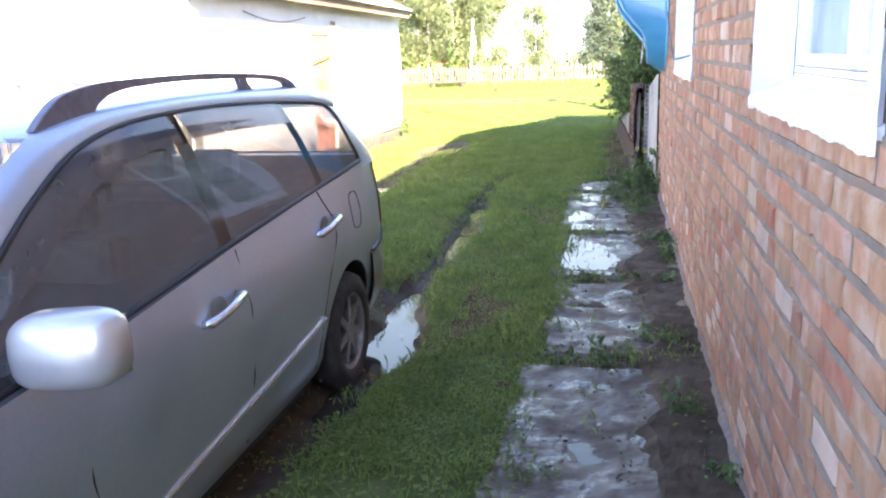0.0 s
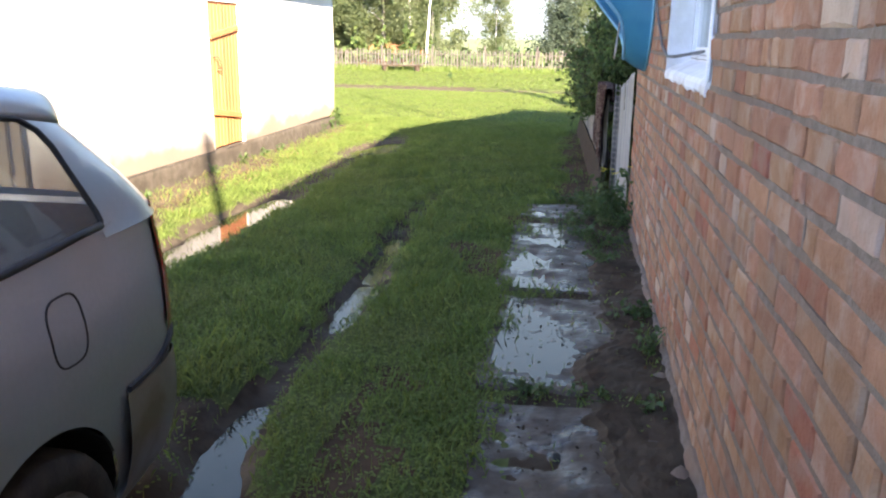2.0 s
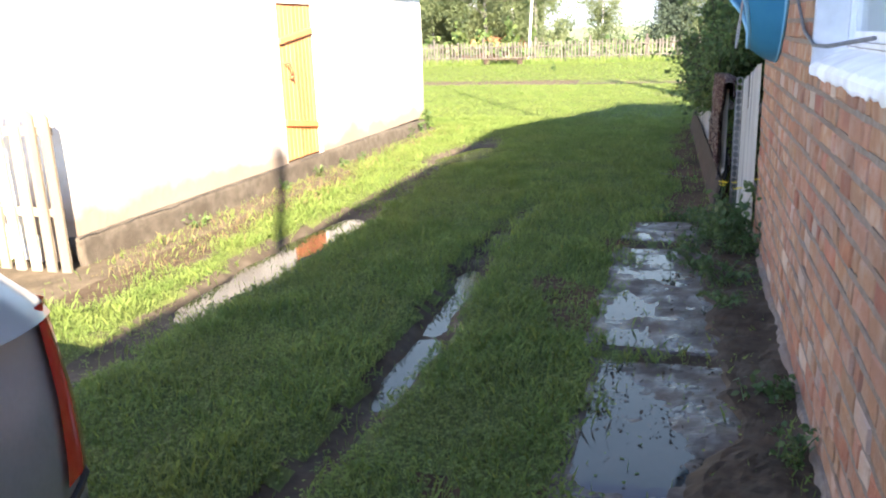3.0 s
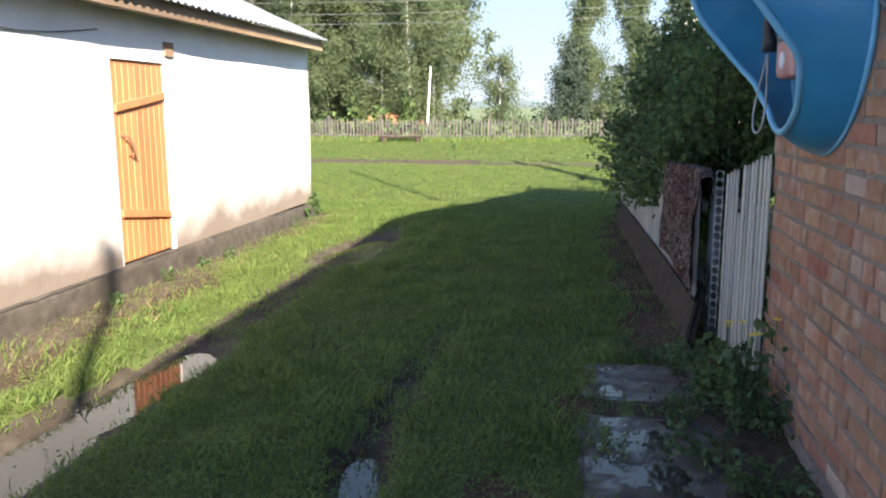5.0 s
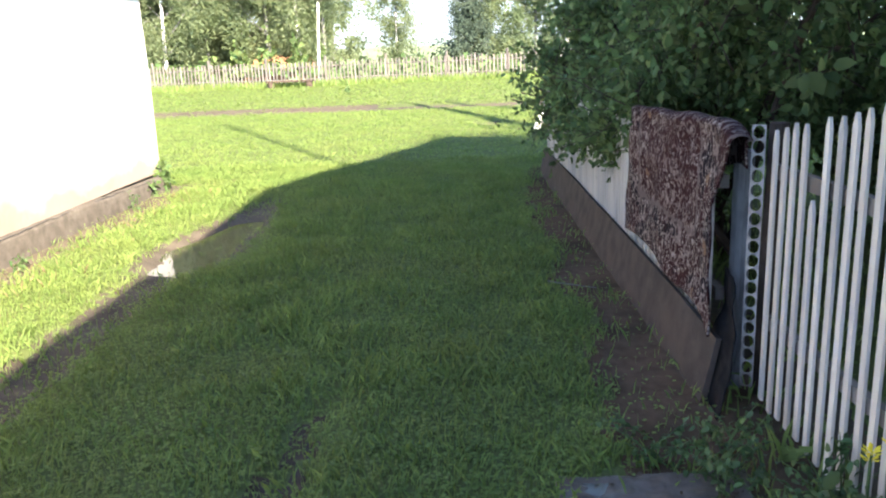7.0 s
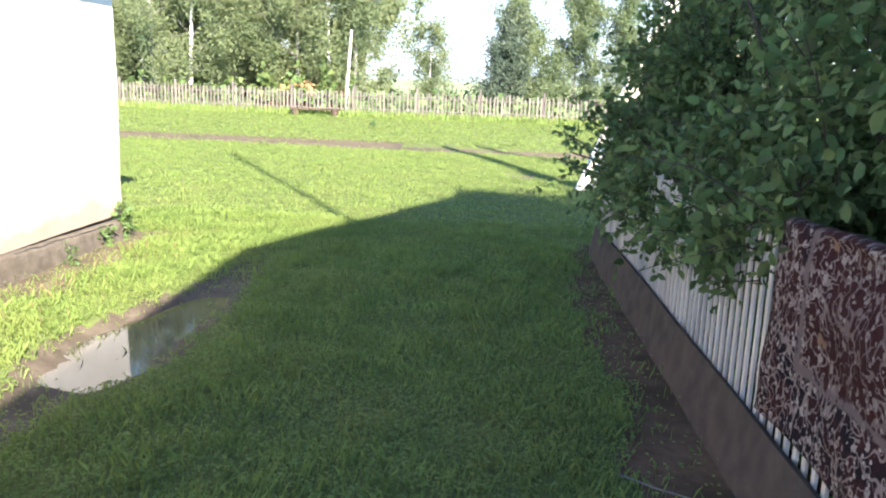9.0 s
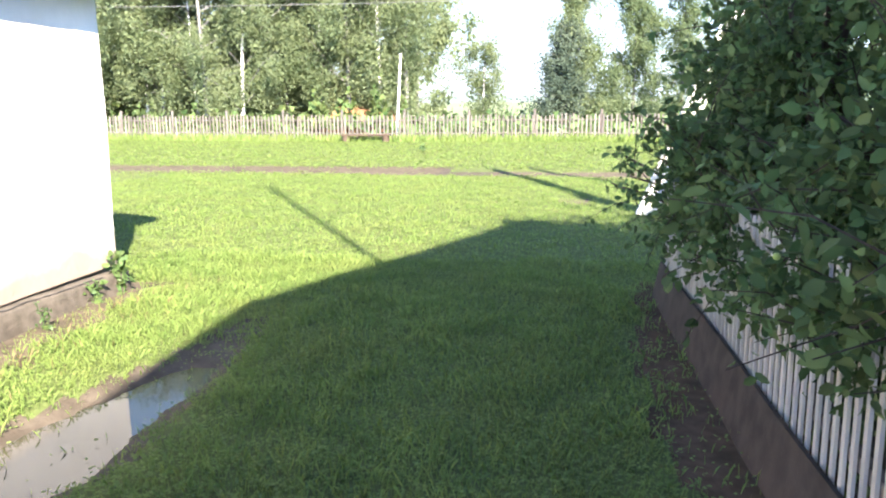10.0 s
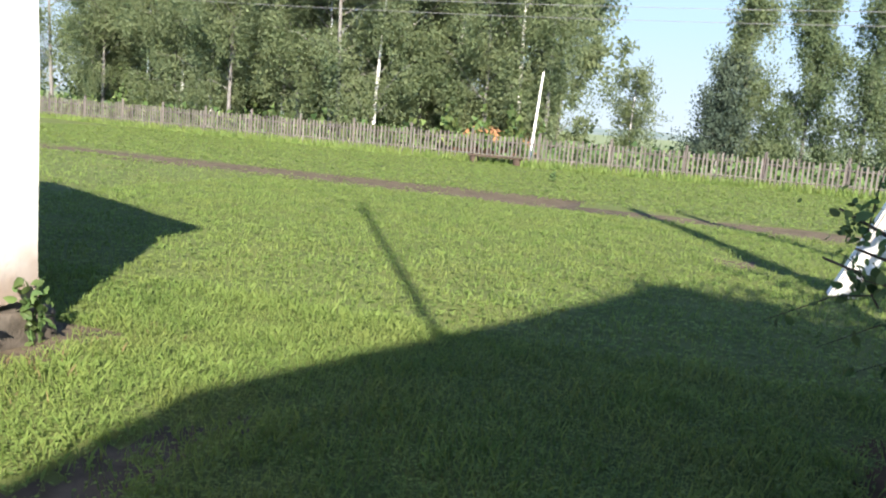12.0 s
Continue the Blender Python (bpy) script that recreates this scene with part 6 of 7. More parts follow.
def hood_point(u, v):
    """u runs round the U from the near top over the bottom to the far top, v from the wall to the rim."""
    a = math.pi * u
    half = HW - 0.05 * v
    bottom = 1.505 + 0.10 * v ** 1.5
    top = 2.95
    straight = 0.52
    if u < straight * 0.5 / 1.0 * 0.72:
        k = u / (straight * 0.36)
        y, z = -half, top + (bottom + half - top) * k
    elif u > 1 - straight * 0.36:
        k = (1 - u) / (straight * 0.36)
        y, z = half, top + (bottom + half - top) * k
    else:
        k = (u - straight * 0.36) / (1 - straight * 0.72)
        b = math.pi * k
        y, z = -half * math.cos(b), bottom + half - half * math.sin(b)
    near_side = float(np.interp(z, (1.55, 1.72, 1.92, 2.05, 2.2, 2.5), (0.20, 0.20, 0.24, 0.36, 0.48, 0.58)))
    far_side = float(np.interp(z, (1.55, 1.70, 1.84, 2.00, 2.20, 2.5), (0.16, 0.16, 0.21, 0.34, 0.50, 0.60)))
    reach = near_side + (far_side - near_side) * smooth_step(-half, half, y)
    return WALL_X - 0.004 - reach * v, HY + y, z


bm = bmesh.new()
grid(bm, [[hood_point(u, v) for u in np.linspace(0, 1, 49)] for v in np.linspace(0, 1, 12)])
cap = [hood_point(0, v) for v in np.linspace(0, 1, 12)]
grid(bm, [[(p[0], p[1], p[2]), (p[0], HY - 0.2, p[2] + 0.10), (p[0], HY + 0.2, p[2] + 0.10), (p[0], 2 * HY - p[1], p[2])] for p in cap])
g = bmesh.ops.extrude_face_region(bm, geom=bm.faces[:])
bmesh.ops.translate(bm, verts=[v for v in g["geom"] if isinstance(v, bmesh.types.BMVert)], vec=(0, 0, -0.007))
part("hood", bm, "blue", hood, "glossy blue fibreglass hood", smooth=True)
bm = bmesh.new()
tube(bm, [hood_point(u, 1.0) for u in np.linspace(0, 1, 49)], 0.016, 8)
part("hood_rim", bm, "blue_rim", hood, smooth=True)
bm = bmesh.new()
tube(bm, [hood_point(u, 0.02) for u in np.linspace(0.0, 1, 49)], 0.012, 8)
part("wall_flange", bm, "blue_rim", hood, smooth=True)
bm = bmesh.new()
prism(bm, [(HY - 0.34, 1.72), (HY + 0.34, 1.72), (HY + 0.40, 2.3), (HY + 0.40, 2.93), (HY - 0.40, 2.93), (HY - 0.40, 2.3)], "x", WALL_X - 0.03, WALL_X - 0.012)
part("back_plate", bm, "blue", hood)
tel = part("telephone", rounded(WALL_X - 0.18, WALL_X - 0.031, PY - 0.30, PY + 0.01, 1.85, 2.42, 0.03, 3), "pink", hood, "faded red telephone box")
bm = bmesh.new()
tube(bm, [(WALL_X - 0.1795, PY - 0.14, 1.935), (WALL_X - 0.187, PY - 0.14, 1.935)], 0.038, 16)
part("dial_plate", bm, "white_paint", tel)
tel.children[0].location = -tel.location
for i in range(4):                                   # push buttons
    for j in range(3):
        y, z = PY - 0.055 - 0.042 * j, 2.02 + 0.032 * i
        key = part("button", rounded(WALL_X - 0.187, WALL_X - 0.178, y - 0.014, y + 0.014, z, z + 0.022, 0.003, 1), "cable", tel)
        key.location = -tel.location
bm = bmesh.new()
tube(bm, [(WALL_X - 0.20, PY + 0.055, 2.26), (WALL_X - 0.20, PY + 0.06, 2.20), (WALL_X - 0.215, PY + 0.06, 2.12), (WALL_X - 0.20, PY + 0.06, 2.04), (WALL_X - 0.20, PY + 0.06, 1.985)], [0.034, 0.034, 0.02, 0.034, 0.034], 10)
part("handset", bm, "black", hood, "black handset", smooth=True)
bm = bmesh.new()
cord = [(WALL_X - 0.225 - 0.03 * math.sin(math.pi * k), PY - 0.03 - 0.115 * math.sin(2 * math.pi * k) * (1 if k < 0.5 else 1.15), 1.97 - 0.375 * math.sin(math.pi * k) ** 0.9) for k in np.linspace(0, 1, 40)]
tube(bm, cord, 0.005, 6)
part("cord", bm, "steel", hood, "grey armoured cord", smooth=True)
part("notice", rounded(WALL_X - 0.036, WALL_X - 0.031, PY + 0.16, PY + 0.36, 2.08, 2.36, 0.001, 1), "white_paint", hood, "small white paper notice")

# cable that sags across the far window
cab = thing("wall_cable", (WALL_X - 0.02, 8.2, 2.0), "dark telephone cable sagging along the house wall", "cable")
bm = bmesh.new()
tube(bm, [(WALL_X - 0.014, 9.72, 2.35), (WALL_X - 0.015, 9.0, 2.02), (WALL_X - 0.016, 8.3, 1.72), (WALL_X - 0.018, 7.9, 1.66), (WALL_X - 0.02, 7.5, 1.665), (WALL_X + 0.10, 7.2, 1.70)], 0.009, 6)
part("cable", bm, "cable", cab)


# ---- fence at the near corner of the barn ----
side_fence = thing("barn_fence", (-4.4, 8.9, 0), "old grey plank fence running off from the barn corner", "fence")
x = -3.44
while x > -7.6:
    h = 1.30 + 0.14 * nz(x, 2, 0, 3)
    bm = bmesh.new()
    sl = 0.05 * nz(x, 7, 0, 4)
    prism(bm, ((x - 0.045, -0.03), (x + 0.045, -0.03), (x + 0.045 + sl, h), (x + sl - 0.01, h + 0.05), (x - 0.045 + sl, h)), "y", 8.79, 8.815)
    part("picket", bm, "old_wood", side_fence)
    x -= 0.155 + 0.02 * nz(x, 4, 0, 6)
for z in (0.45, 1.1):
    part("rail", rounded(-7.6, -3.42, 8.82, 8.86, z, z + 0.07, 0.005, 1), "old_wood", side_fence)


# ---- the bush behind the fence ----
def leaf_shapes(c, size, rnd, up=0.5):
    """Folded oval leaves: seven points and six triangles each."""
    c = np.asarray(c, float)
    n = len(c)
    d = rnd.normal(size=(n, 3))
    d[:, 2] -= 0.5
    d /= np.linalg.norm(d, axis=1, keepdims=True)
    nrm = rnd.normal(size=(n, 3)) * 1.1
    nrm[:, 2] += up
    s = np.cross(d, nrm)
    s /= np.linalg.norm(s, axis=1, keepdims=True) + 1e-9
    k = np.cross(s, d)
    L = size * rnd.uniform(0.45, 1.35, (n, 1))
    w = L * rnd.uniform(0.24, 0.38, (n, 1))
    p = [c, c + d * L * 0.5 - k * L * 0.02, c + d * L - k * L * 0.16,
         c + d * L * 0.26 + s * w * 0.85 + k * L * 0.07, c + d * L * 0.66 + s * w * 0.80 + k * L * 0.03,
         c + d * L * 0.26 - s * w * 0.85 + k * L * 0.07, c + d * L * 0.66 - s * w * 0.80 + k * L * 0.03]
    verts = np.stack(p, 1).reshape(-1, 3)
    i = np.arange(n)[:, None] * 7
    tris = np.concatenate([i + (0, 1, 3), i + (3, 1, 4), i + (4, 1, 2), i + (0, 5, 1), i + (5, 6, 1), i + (6, 2, 1)])
    return verts, tris


def bush(name, base, stems, size, n_leaf, seed, label, category="bush", material="bush_leaf", fruit=0):
    """Stems from the base to the tips, with twigs and leaves round their outer halves. stems: (tip, spread)."""
    rnd = np.random.default_rng(seed)
    t = thing(name, base, label, category)
    bm = bmesh.new()
    pts = []
    for tip, wide in stems:
        b = Vector(base) + Vector((rnd.normal(0, 0.12), rnd.normal(0, 0.25), 0))
        tip = Vector(tip)
        mid = b.lerp(tip, 0.5) + Vector((rnd.normal(0, 0.1), rnd.normal(0, 0.1), 0.25))
        tube(bm, [b, mid, tip], [0.035, 0.022, 0.008], 6, False)
        slim = wide < 0.15                             # a single twig that stands clear of the bush
        m = 3 if slim else max(1, n_leaf // len(stems) // 22)
        for _ in range(m):
            k = rnd.uniform(0.15, 1.0) ** 0.7
            o = b.lerp(mid, k * 2) if k < 0.5 else mid.lerp(tip, k * 2 - 1)
            r = wide * (0.45 + 0.55 * math.sin(math.pi * min(1, k * 0.85)))
            dirn = Vector(rnd.normal(0, 1, 3)).normalized()
            e = o + Vector((dirn.x * r, dirn.y * r, dirn.z * r * 0.8)) * rnd.uniform(0.5, 1.1)
            if rnd.random() < 0.25:
                tube(bm, [o, o.lerp(e, 0.5) + Vector((0, 0, 0.04)), e], [0.007, 0.005, 0.002], 4, False)
            for q in rnd.uniform(0.45, 1.08, 22):
                p = o.lerp(e, q)
                pts.append((p.x + rnd.normal(0, 0.075), p.y + rnd.normal(0, 0.075), p.z + rnd.normal(0, 0.075)))
        for _ in range(2 if slim else 9):              # long leafy shoots that break the outline
            o = b.lerp(tip, rnd.uniform(0.6, 1.0)) + Vector(rnd.normal(0, wide * 0.35, 3))
            dirn = (o - b.lerp(tip, 0.35)).normalized() * 0.6 + Vector(rnd.normal(0, 0.5, 3)) + Vector((-0.25, 0, 0.1))
            e = o + dirn.normalized() * rnd.uniform(0.35, 0.75)
            mid2 = o.lerp(e, 0.5) + Vector((0, 0, 0.07))
            tube(bm, [o, mid2, e], [0.006, 0.004, 0.002], 4, False)
            for q in np.linspace(0.3, 1.0, 13):
                p = o.lerp(mid2, q * 2) if q < 0.5 else mid2.lerp(e, q * 2 - 1)
                pts.append((p.x + rnd.normal(0, 0.02), p.y + rnd.normal(0, 0.02), p.z + rnd.normal(0, 0.02)))
    tagged(part("branchwork", bm, "dark_wood", t), kind="stuff")
    pts = np.array(pts)
    pts = pts[pts[:, 2] > 0.12]
    v, f = leaf_shapes(pts, size, rnd)
    v = v - np.array(base)
    ob = tagged(new("foliage", tri_mesh("foliage", v, f, material)), kind="stuff")
    ob.parent = t
    for _ in range(fruit):
        p = pts[rnd.integers(len(pts))]
        fb = bmesh.new()
        bmesh.ops.create_icosphere(fb, subdivisions=2, radius=0.016, matrix=Matrix.Translation(p))
        part("fruit", fb, "fruit", t, smooth=True)
    return t


bush("fruit_bush", (2.5, 14.8, 0), [((x, y, z), w) for x, y, z, w in (
    (1.9, 12.9, 2.2, 0.55), (2.6, 12.4, 2.9, 0.6), (3.3, 12.8, 3.3, 0.7), (2.2, 13.6, 2.4, 0.6), (2.0, 14.3, 1.9, 0.6), (2.5, 14.6, 3.1, 0.7),
    (3.4, 14.6, 3.6, 0.8), (1.65, 14.7, 1.55, 0.42), (1.68, 15.4, 1.45, 0.40), (2.0, 15.4, 2.5, 0.6), (2.8, 15.8, 3.5, 0.7), (1.8, 13.9, 1.5, 0.4), (3.8, 13.4, 2.4, 0.7), (1.52, 15.0, 1.05, 0.30), (1.55, 14.4, 0.95, 0.28), (1.50, 15.8, 0.85, 0.32), (1.6, 13.7, 1.3, 0.25))],
    0.070, 26000, 21, "dense dark green fruit bush leaning over the fence", fruit=12)
bush("fruit_bush", (2.4, 17.4, 0), [((x, y, z), w) for x, y, z, w in (
    (1.70, 16.2, 1.3, 0.42), (1.68, 16.9, 1.45, 0.45), (1.68, 17.6, 1.25, 0.45), (1.72, 18.2, 1.0, 0.42), (1.80, 16.6, 2.2, 0.5), (1.85, 17.4, 2.3, 0.5), (1.95, 17.5, 2.7, 0.45), (2.0, 16.5, 2.8, 0.45),
    (2.3, 16.8, 3.0, 0.7), (2.4, 17.8, 3.1, 0.7), (2.0, 18.4, 2.0, 0.55), (3.0, 17.2, 3.6, 0.8), (3.2, 18.4, 3.0, 0.8), (2.4, 19.2, 2.2, 0.6), (1.8, 18.8, 0.9, 0.38), (1.52, 17.3, 0.75, 0.36), (1.26, 16.7, 1.5, 0.16), (1.52, 16.3, 0.9, 0.34), (1.54, 18.2, 0.8, 0.36), (1.60, 18.9, 0.7, 0.34), (1.62, 18.5, 1.15, 0.36), (1.40, 17.6, 1.25, 0.24), (1.50, 16.3, 1.05, 0.26), (1.47, 16.9, 1.0, 0.28), (1.45, 17.6, 0.92, 0.28), (1.62, 17.8, 2.0, 0.36), (1.70, 17.8, 2.25, 0.30), (1.86, 18.1, 2.5, 0.38), (1.16, 19.8, 0.95, 0.14), (1.10, 20.2, 1.15, 0.12), (1.02, 20.0, 0.85, 0.14), (1.25, 19.7, 0.75, 0.14))],
    0.068, 35000, 22, "dark green bush hanging over the end of the fence", fruit=10)
bush("dark_shrub", (4.6, 14.5, 0), [((x, y, z), w) for x, y, z, w in (
    (4.2, 12.2, 3.6, 0.9), (5.2, 12.8, 4.2, 1.0), (4.4, 14.4, 4.4, 1.0), (5.6, 15.4, 4.6, 1.1), (4.4, 16.6, 4.2, 1.0), (5.4, 18.4, 4.2, 1.1), (4.2, 18.6, 3.4, 0.9), (4.0, 20.0, 2.8, 0.8),
    (4.2, 13.2, 1.6, 0.9), (4.6, 15.4, 1.6, 1.0), (4.4, 17.6, 1.6, 1.0), (3.2, 13.0, 1.0, 0.7), (3.4, 15.0, 1.0, 0.8), (3.4, 17.0, 1.0, 0.8), (3.0, 12.2, 1.5, 0.6))],
    0.14, 14000, 23, "tall dark shrub filling the garden behind the fence")


# ---- weeds ----
def weed(x, y, h, r, n, seed, size=0.05, label="low green weed at the wall", flowers=0, z0=None, category="weed"):
    rnd = np.random.default_rng(seed)
    zb = ground_z(x, y) if z0 is None else z0
    t = thing("weed", (x, y, zb), label, category, "weeds in the yard")
    bm = bmesh.new()
    pts = []
    for k in range(max(3, n // 14)):
        a = rnd.uniform(0, 2 * math.pi)
        q = rnd.uniform(0.3, 1)
        tip = Vector((x + r * q * math.cos(a), y + r * q * math.sin(a), zb + h * rnd.uniform(0.45, 1.0)))
        b = Vector((x + 0.3 * r * rnd.normal(), y + 0.3 * r * rnd.normal(), zb - 0.01))
        mid = b.lerp(tip, 0.6) + Vector((0, 0, 0.12 * h))
        tube(bm, [b, mid, tip], [0.004, 0.003, 0.0015], 4, False)
        for s in rnd.uniform(0.2, 1.05, 14):
            p = b.lerp(mid, s / 0.6) if s < 0.6 else mid.lerp(tip, (s - 0.6) / 0.4)
            pts.append((p.x + rnd.normal(0, size * 0.35), p.y + rnd.normal(0, size * 0.35), max(zb + 0.006, p.z + rnd.normal(0, size * 0.3))))
    tagged(part("stem_tangle", bm, "weed", t), kind="stuff")
    v, f = leaf_shapes(pts, size, rnd, 1.2)
    ob = tagged(new("foliage", tri_mesh("foliage", v - np.array((x, y, zb)), f, "weed")), kind="stuff")
    ob.parent = t
    for k in range(flowers):
        a = rnd.uniform(0, 6.28)
        c = Vector((x + r * 0.6 * math.cos(a), y + r * 0.6 * math.sin(a), zb + h * rnd.uniform(0.95, 1.15)))
        fb = bmesh.new()
        tube(fb, [c + Vector((0, 0, -0.25)), c], 0.003, 4, False)
        part("flower_stalk", fb, "weed", t)
        fb = bmesh.new()
        for j in range(6):
            b = 2 * math.pi * j / 6
            e1, e2 = Vector((math.cos(b), math.sin(b), 0.25)), Vector((math.cos(b + 0.6), math.sin(b + 0.6), 0.25))
            fb.faces.new([fb.verts.new(c), fb.verts.new(c + e1 * 0.022), fb.verts.new(c + (e1 + e2) * 0.014 + Vector((0, 0, 0.004))), fb.verts.new(c + e2 * 0.022)])
        part("flower", fb, "yellow", t, "small yellow flower")
    return t


wr = np.random.default_rng(3)
seed = 50
for y in np.arange(3.4, 9.0, 1.4):
    x = WALL_X - wr.uniform(0.06, 0.22)
    weed(x, y + wr.uniform(-0.15, 0.15), wr.uniform(0.07, 0.20), wr.uniform(0.08, 0.16), int(wr.uniform(30, 80)), seed, 0.045)
    seed += 1
for x, y, h, r, n, s_ in ((1.60, 9.3, 0.22, 0.30, 260, 0.05), (1.45, 9.7, 0.24, 0.30, 260, 0.05), (1.70, 10.05, 0.34, 0.28, 300, 0.06), (1.55, 10.5, 0.30, 0.30, 320, 0.055), (1.40, 10.15, 0.18, 0.25, 200, 0.045),
                         (1.72, 10.85, 0.30, 0.22, 220, 0.055), (1.45, 11.1, 0.24, 0.25, 260, 0.05), (1.25, 11.3, 0.16, 0.25, 200, 0.045), (1.62, 8.85, 0.18, 0.2, 160, 0.05), (1.55, 11.35, 0.2, 0.15, 120, 0.05),
                         (1.62, 4.95, 0.16, 0.22, 160, 0.05), (1.30, 4.62, 0.12, 0.20, 150, 0.045), (1.05, 4.60, 0.10, 0.18, 120, 0.04), (1.70, 3.9, 0.22, 0.14, 120, 0.05),
                         (1.15, 6.28, 0.10, 0.20, 140, 0.04), (1.45, 6.32, 0.10, 0.16, 110, 0.04), (1.78, 6.9, 0.2, 0.12, 120, 0.05), (1.76, 7.5, 0.16, 0.12, 100, 0.05)):
    weed(x, y, h, r, int(n * 1.0), seed, s_ * 0.7, "leafy green weeds growing among the slabs")
    seed += 1
weed(1.70, 10.25, 0.52, 0.22, 200, 90, 0.06, "tall weed with yellow flowers at the house corner", 7)
weed(BARN_X + 0.10, 18.15, 0.42, 0.07, 70, 91, 0.075, "broad-leaved weed at the barn corner")
weed(BARN_X + 0.14, 17.75, 0.32, 0.09, 50, 92, 0.065, "small weed at the foot of the barn")
weed(BARN_X + 0.22, 16.9, 0.26, 0.10, 34, 93, 0.04, "small weed at the foot of the barn")
for y in (13.2, 13.9, 14.5, 12.2, 10.4):
    weed(BARN_X + 0.25, y, 0.16, 0.12, 60, int(94 + y * 10), 0.04, "dry weed at the foot of the barn")
weed(-4.2, 38.0, 0.30, 0.16, 60, 99, 0.09, "lone weed tuft in the meadow")
twig = thing("fallen_twig", (1.2, 13.6, 0), "dry twig lying at the foot of the board", "twig")
bm = bmesh.new()
tube(bm, [(1.00, 13.75, 0.02), (1.15, 13.62, 0.03), (1.33, 13.55, 0.02)], [0.006, 0.005, 0.003], 5)
part("stick", bm, "bark", twig)
for x, y, r in ((1.80, 6.6, 0.05), (1.82, 6.1, 0.04), (1.79, 5.6, 0.05), (1.83, 7.9, 0.045), (1.80, 4.9, 0.05)):
    st = thing("stone", (x, y, 0), "pale lump of broken mortar at the wall foot", "stone", "rubble at the wall")
    bm = bmesh.new()
    bmesh.ops.create_icosphere(bm, subdivisions=2, radius=r)
    for v in bm.verts:
        v.co = Vector((x, y, ground_z(x, y) + r * 0.5)) + v.co * (1 + 0.5 * nz(v.co.x + x, v.co.y + y, v.co.z, 14))
    part("lump", bm, "mortar", st, smooth=True)


# ---- grass ----
def blades(n, x0, x1, y0, y1, h, w, seed, keep, leafy_share=0.4):
    """Grass blades of two triangles and small ground leaves, thinned by keep(x, y)."""
    rnd = np.random.default_rng(seed)
    p = np.stack([rnd.uniform(x0, x1, n), rnd.uniform(y0, y1, n)], 1)
    cell = 0.06 if h < 0.09 else 0.25
    cache = {}
    dens, gz = np.empty(n), np.empty(n)
    for i, (x, y) in enumerate(p):
        key = (int(x / cell), int(y / cell))
        if key not in cache:
            cache[key] = (keep(x, y), ground_z(x, y))
        dens[i], gz[i] = cache[key]
    ok = rnd.random(n) < dens
    p, gz = p[ok], gz[ok]
    n = len(p)
    ang = rnd.uniform(0, 2 * np.pi, n)
    d = np.stack([np.cos(ang), np.sin(ang), 0 * ang], 1)
    s = np.stack([-np.sin(ang), np.cos(ang), 0 * ang], 1)
    tuft = np.array([0.75 + 0.75 * max(0.0, 0.5 + nz(x, y, 21, 2.3)) for x, y in p])
    H = (h * rnd.uniform(0.45, 1.25, n) * tuft)[:, None]
    W = (w * rnd.uniform(0.7, 1.3, n))[:, None]
    lean = rnd.uniform(0.1, 0.9, n)[:, None]
    b = np.column_stack([p, gz - 0.004])
    flat = (rnd.random(n) < leafy_share)[:, None]
    up = np.array((0, 0, 1.0))
    lift = rnd.uniform(0.15, 0.9, n)[:, None] * H
    v0 = np.where(flat, b + up * lift - s * W * 1.3, b - s * W * 0.5)
    v1 = np.where(flat, b + up * lift + s * W * 1.3 + up * W * 0.6, b + s * W * 0.5)
    v2 = np.where(flat, b + up * lift + d * W * 3.2 + s * W + up * W * 0.8, b + up * H * 0.62 + d * H * lean * 0.25 + s * W * 0.35)
    v3 = np.where(flat, b + up * (lift + W * 0.4) + d * W * 3.6 - s * W, b + up * H + d * H * lean * 0.75)
    verts = np.stack([v0, v1, v2, v3], 1).reshape(-1, 3)
    i = np.arange(n)[:, None] * 4
    tris = np.concatenate([i + (0, 1, 2), i + (0, 2, 3)])
    return verts, tris


def sward(x, y):
    b = bare(x, y)
    if (x > WALL_X - 0.02 and y < 20) or (x < BARN_X + 0.12 and BARN_Y0 < y < BARN_Y1):
        return 0.0
    if y < 11.2 and any(sx0 - 0.01 < x < sx1 and sy0 < y < sy1 for sx0, sx1, sy0, sy1 in SLABS):
        edge = min(x - (sx0 - 0.01) for sx0, sx1, sy0, sy1 in SLABS if sy0 < y < sy1 and x > sx0 - 0.02)
        if edge < 0.04 + 0.26 * max(0.0, nz(x, y, 14, 2.2) + 0.22):
            return 0.75
        return 0.015 + 0.10 * smooth_step(0.12, 0.4, nz(x, y, 12, 3.1)) * smooth_step(1.35, 1.6, x)
    if y < 11.2 and x > 0.9:
        return 0.30 + 0.3 * nz(x, y, 8, 3.0)
    if x > 0.9 and 11.2 <= y < 20:
        return max(0.05 + 0.25 * max(0.0, nz(x, y, 17, 2.2)), 1 - b)
    if x < -2.4 and BARN_Y0 < y < BARN_Y1:
        return max(0.10, 1 - b)
    if 8.6 < y < 13 and -0.9 < x < 0.4:
        return max(0.22, 1 - b)
    if -2.7 < x < -1.3 and 8 < y < 18 and hollow(x, y) < 0.06:
        return max(0.16, 1 - b)
    return max(0.04, 1 - b) if b < 0.97 else 0.015


SLABS = [(0.90, 1.78, 0.9, 2.75), (0.86, 1.76, 2.85, 4.48), (0.93, 1.76, 4.68, 6.20), (0.86, 1.74, 6.36, 7.88), (0.80, 1.70, 8.02, 10.22), (0.84, 1.52, 10.45, 11.12)]
lawns = []
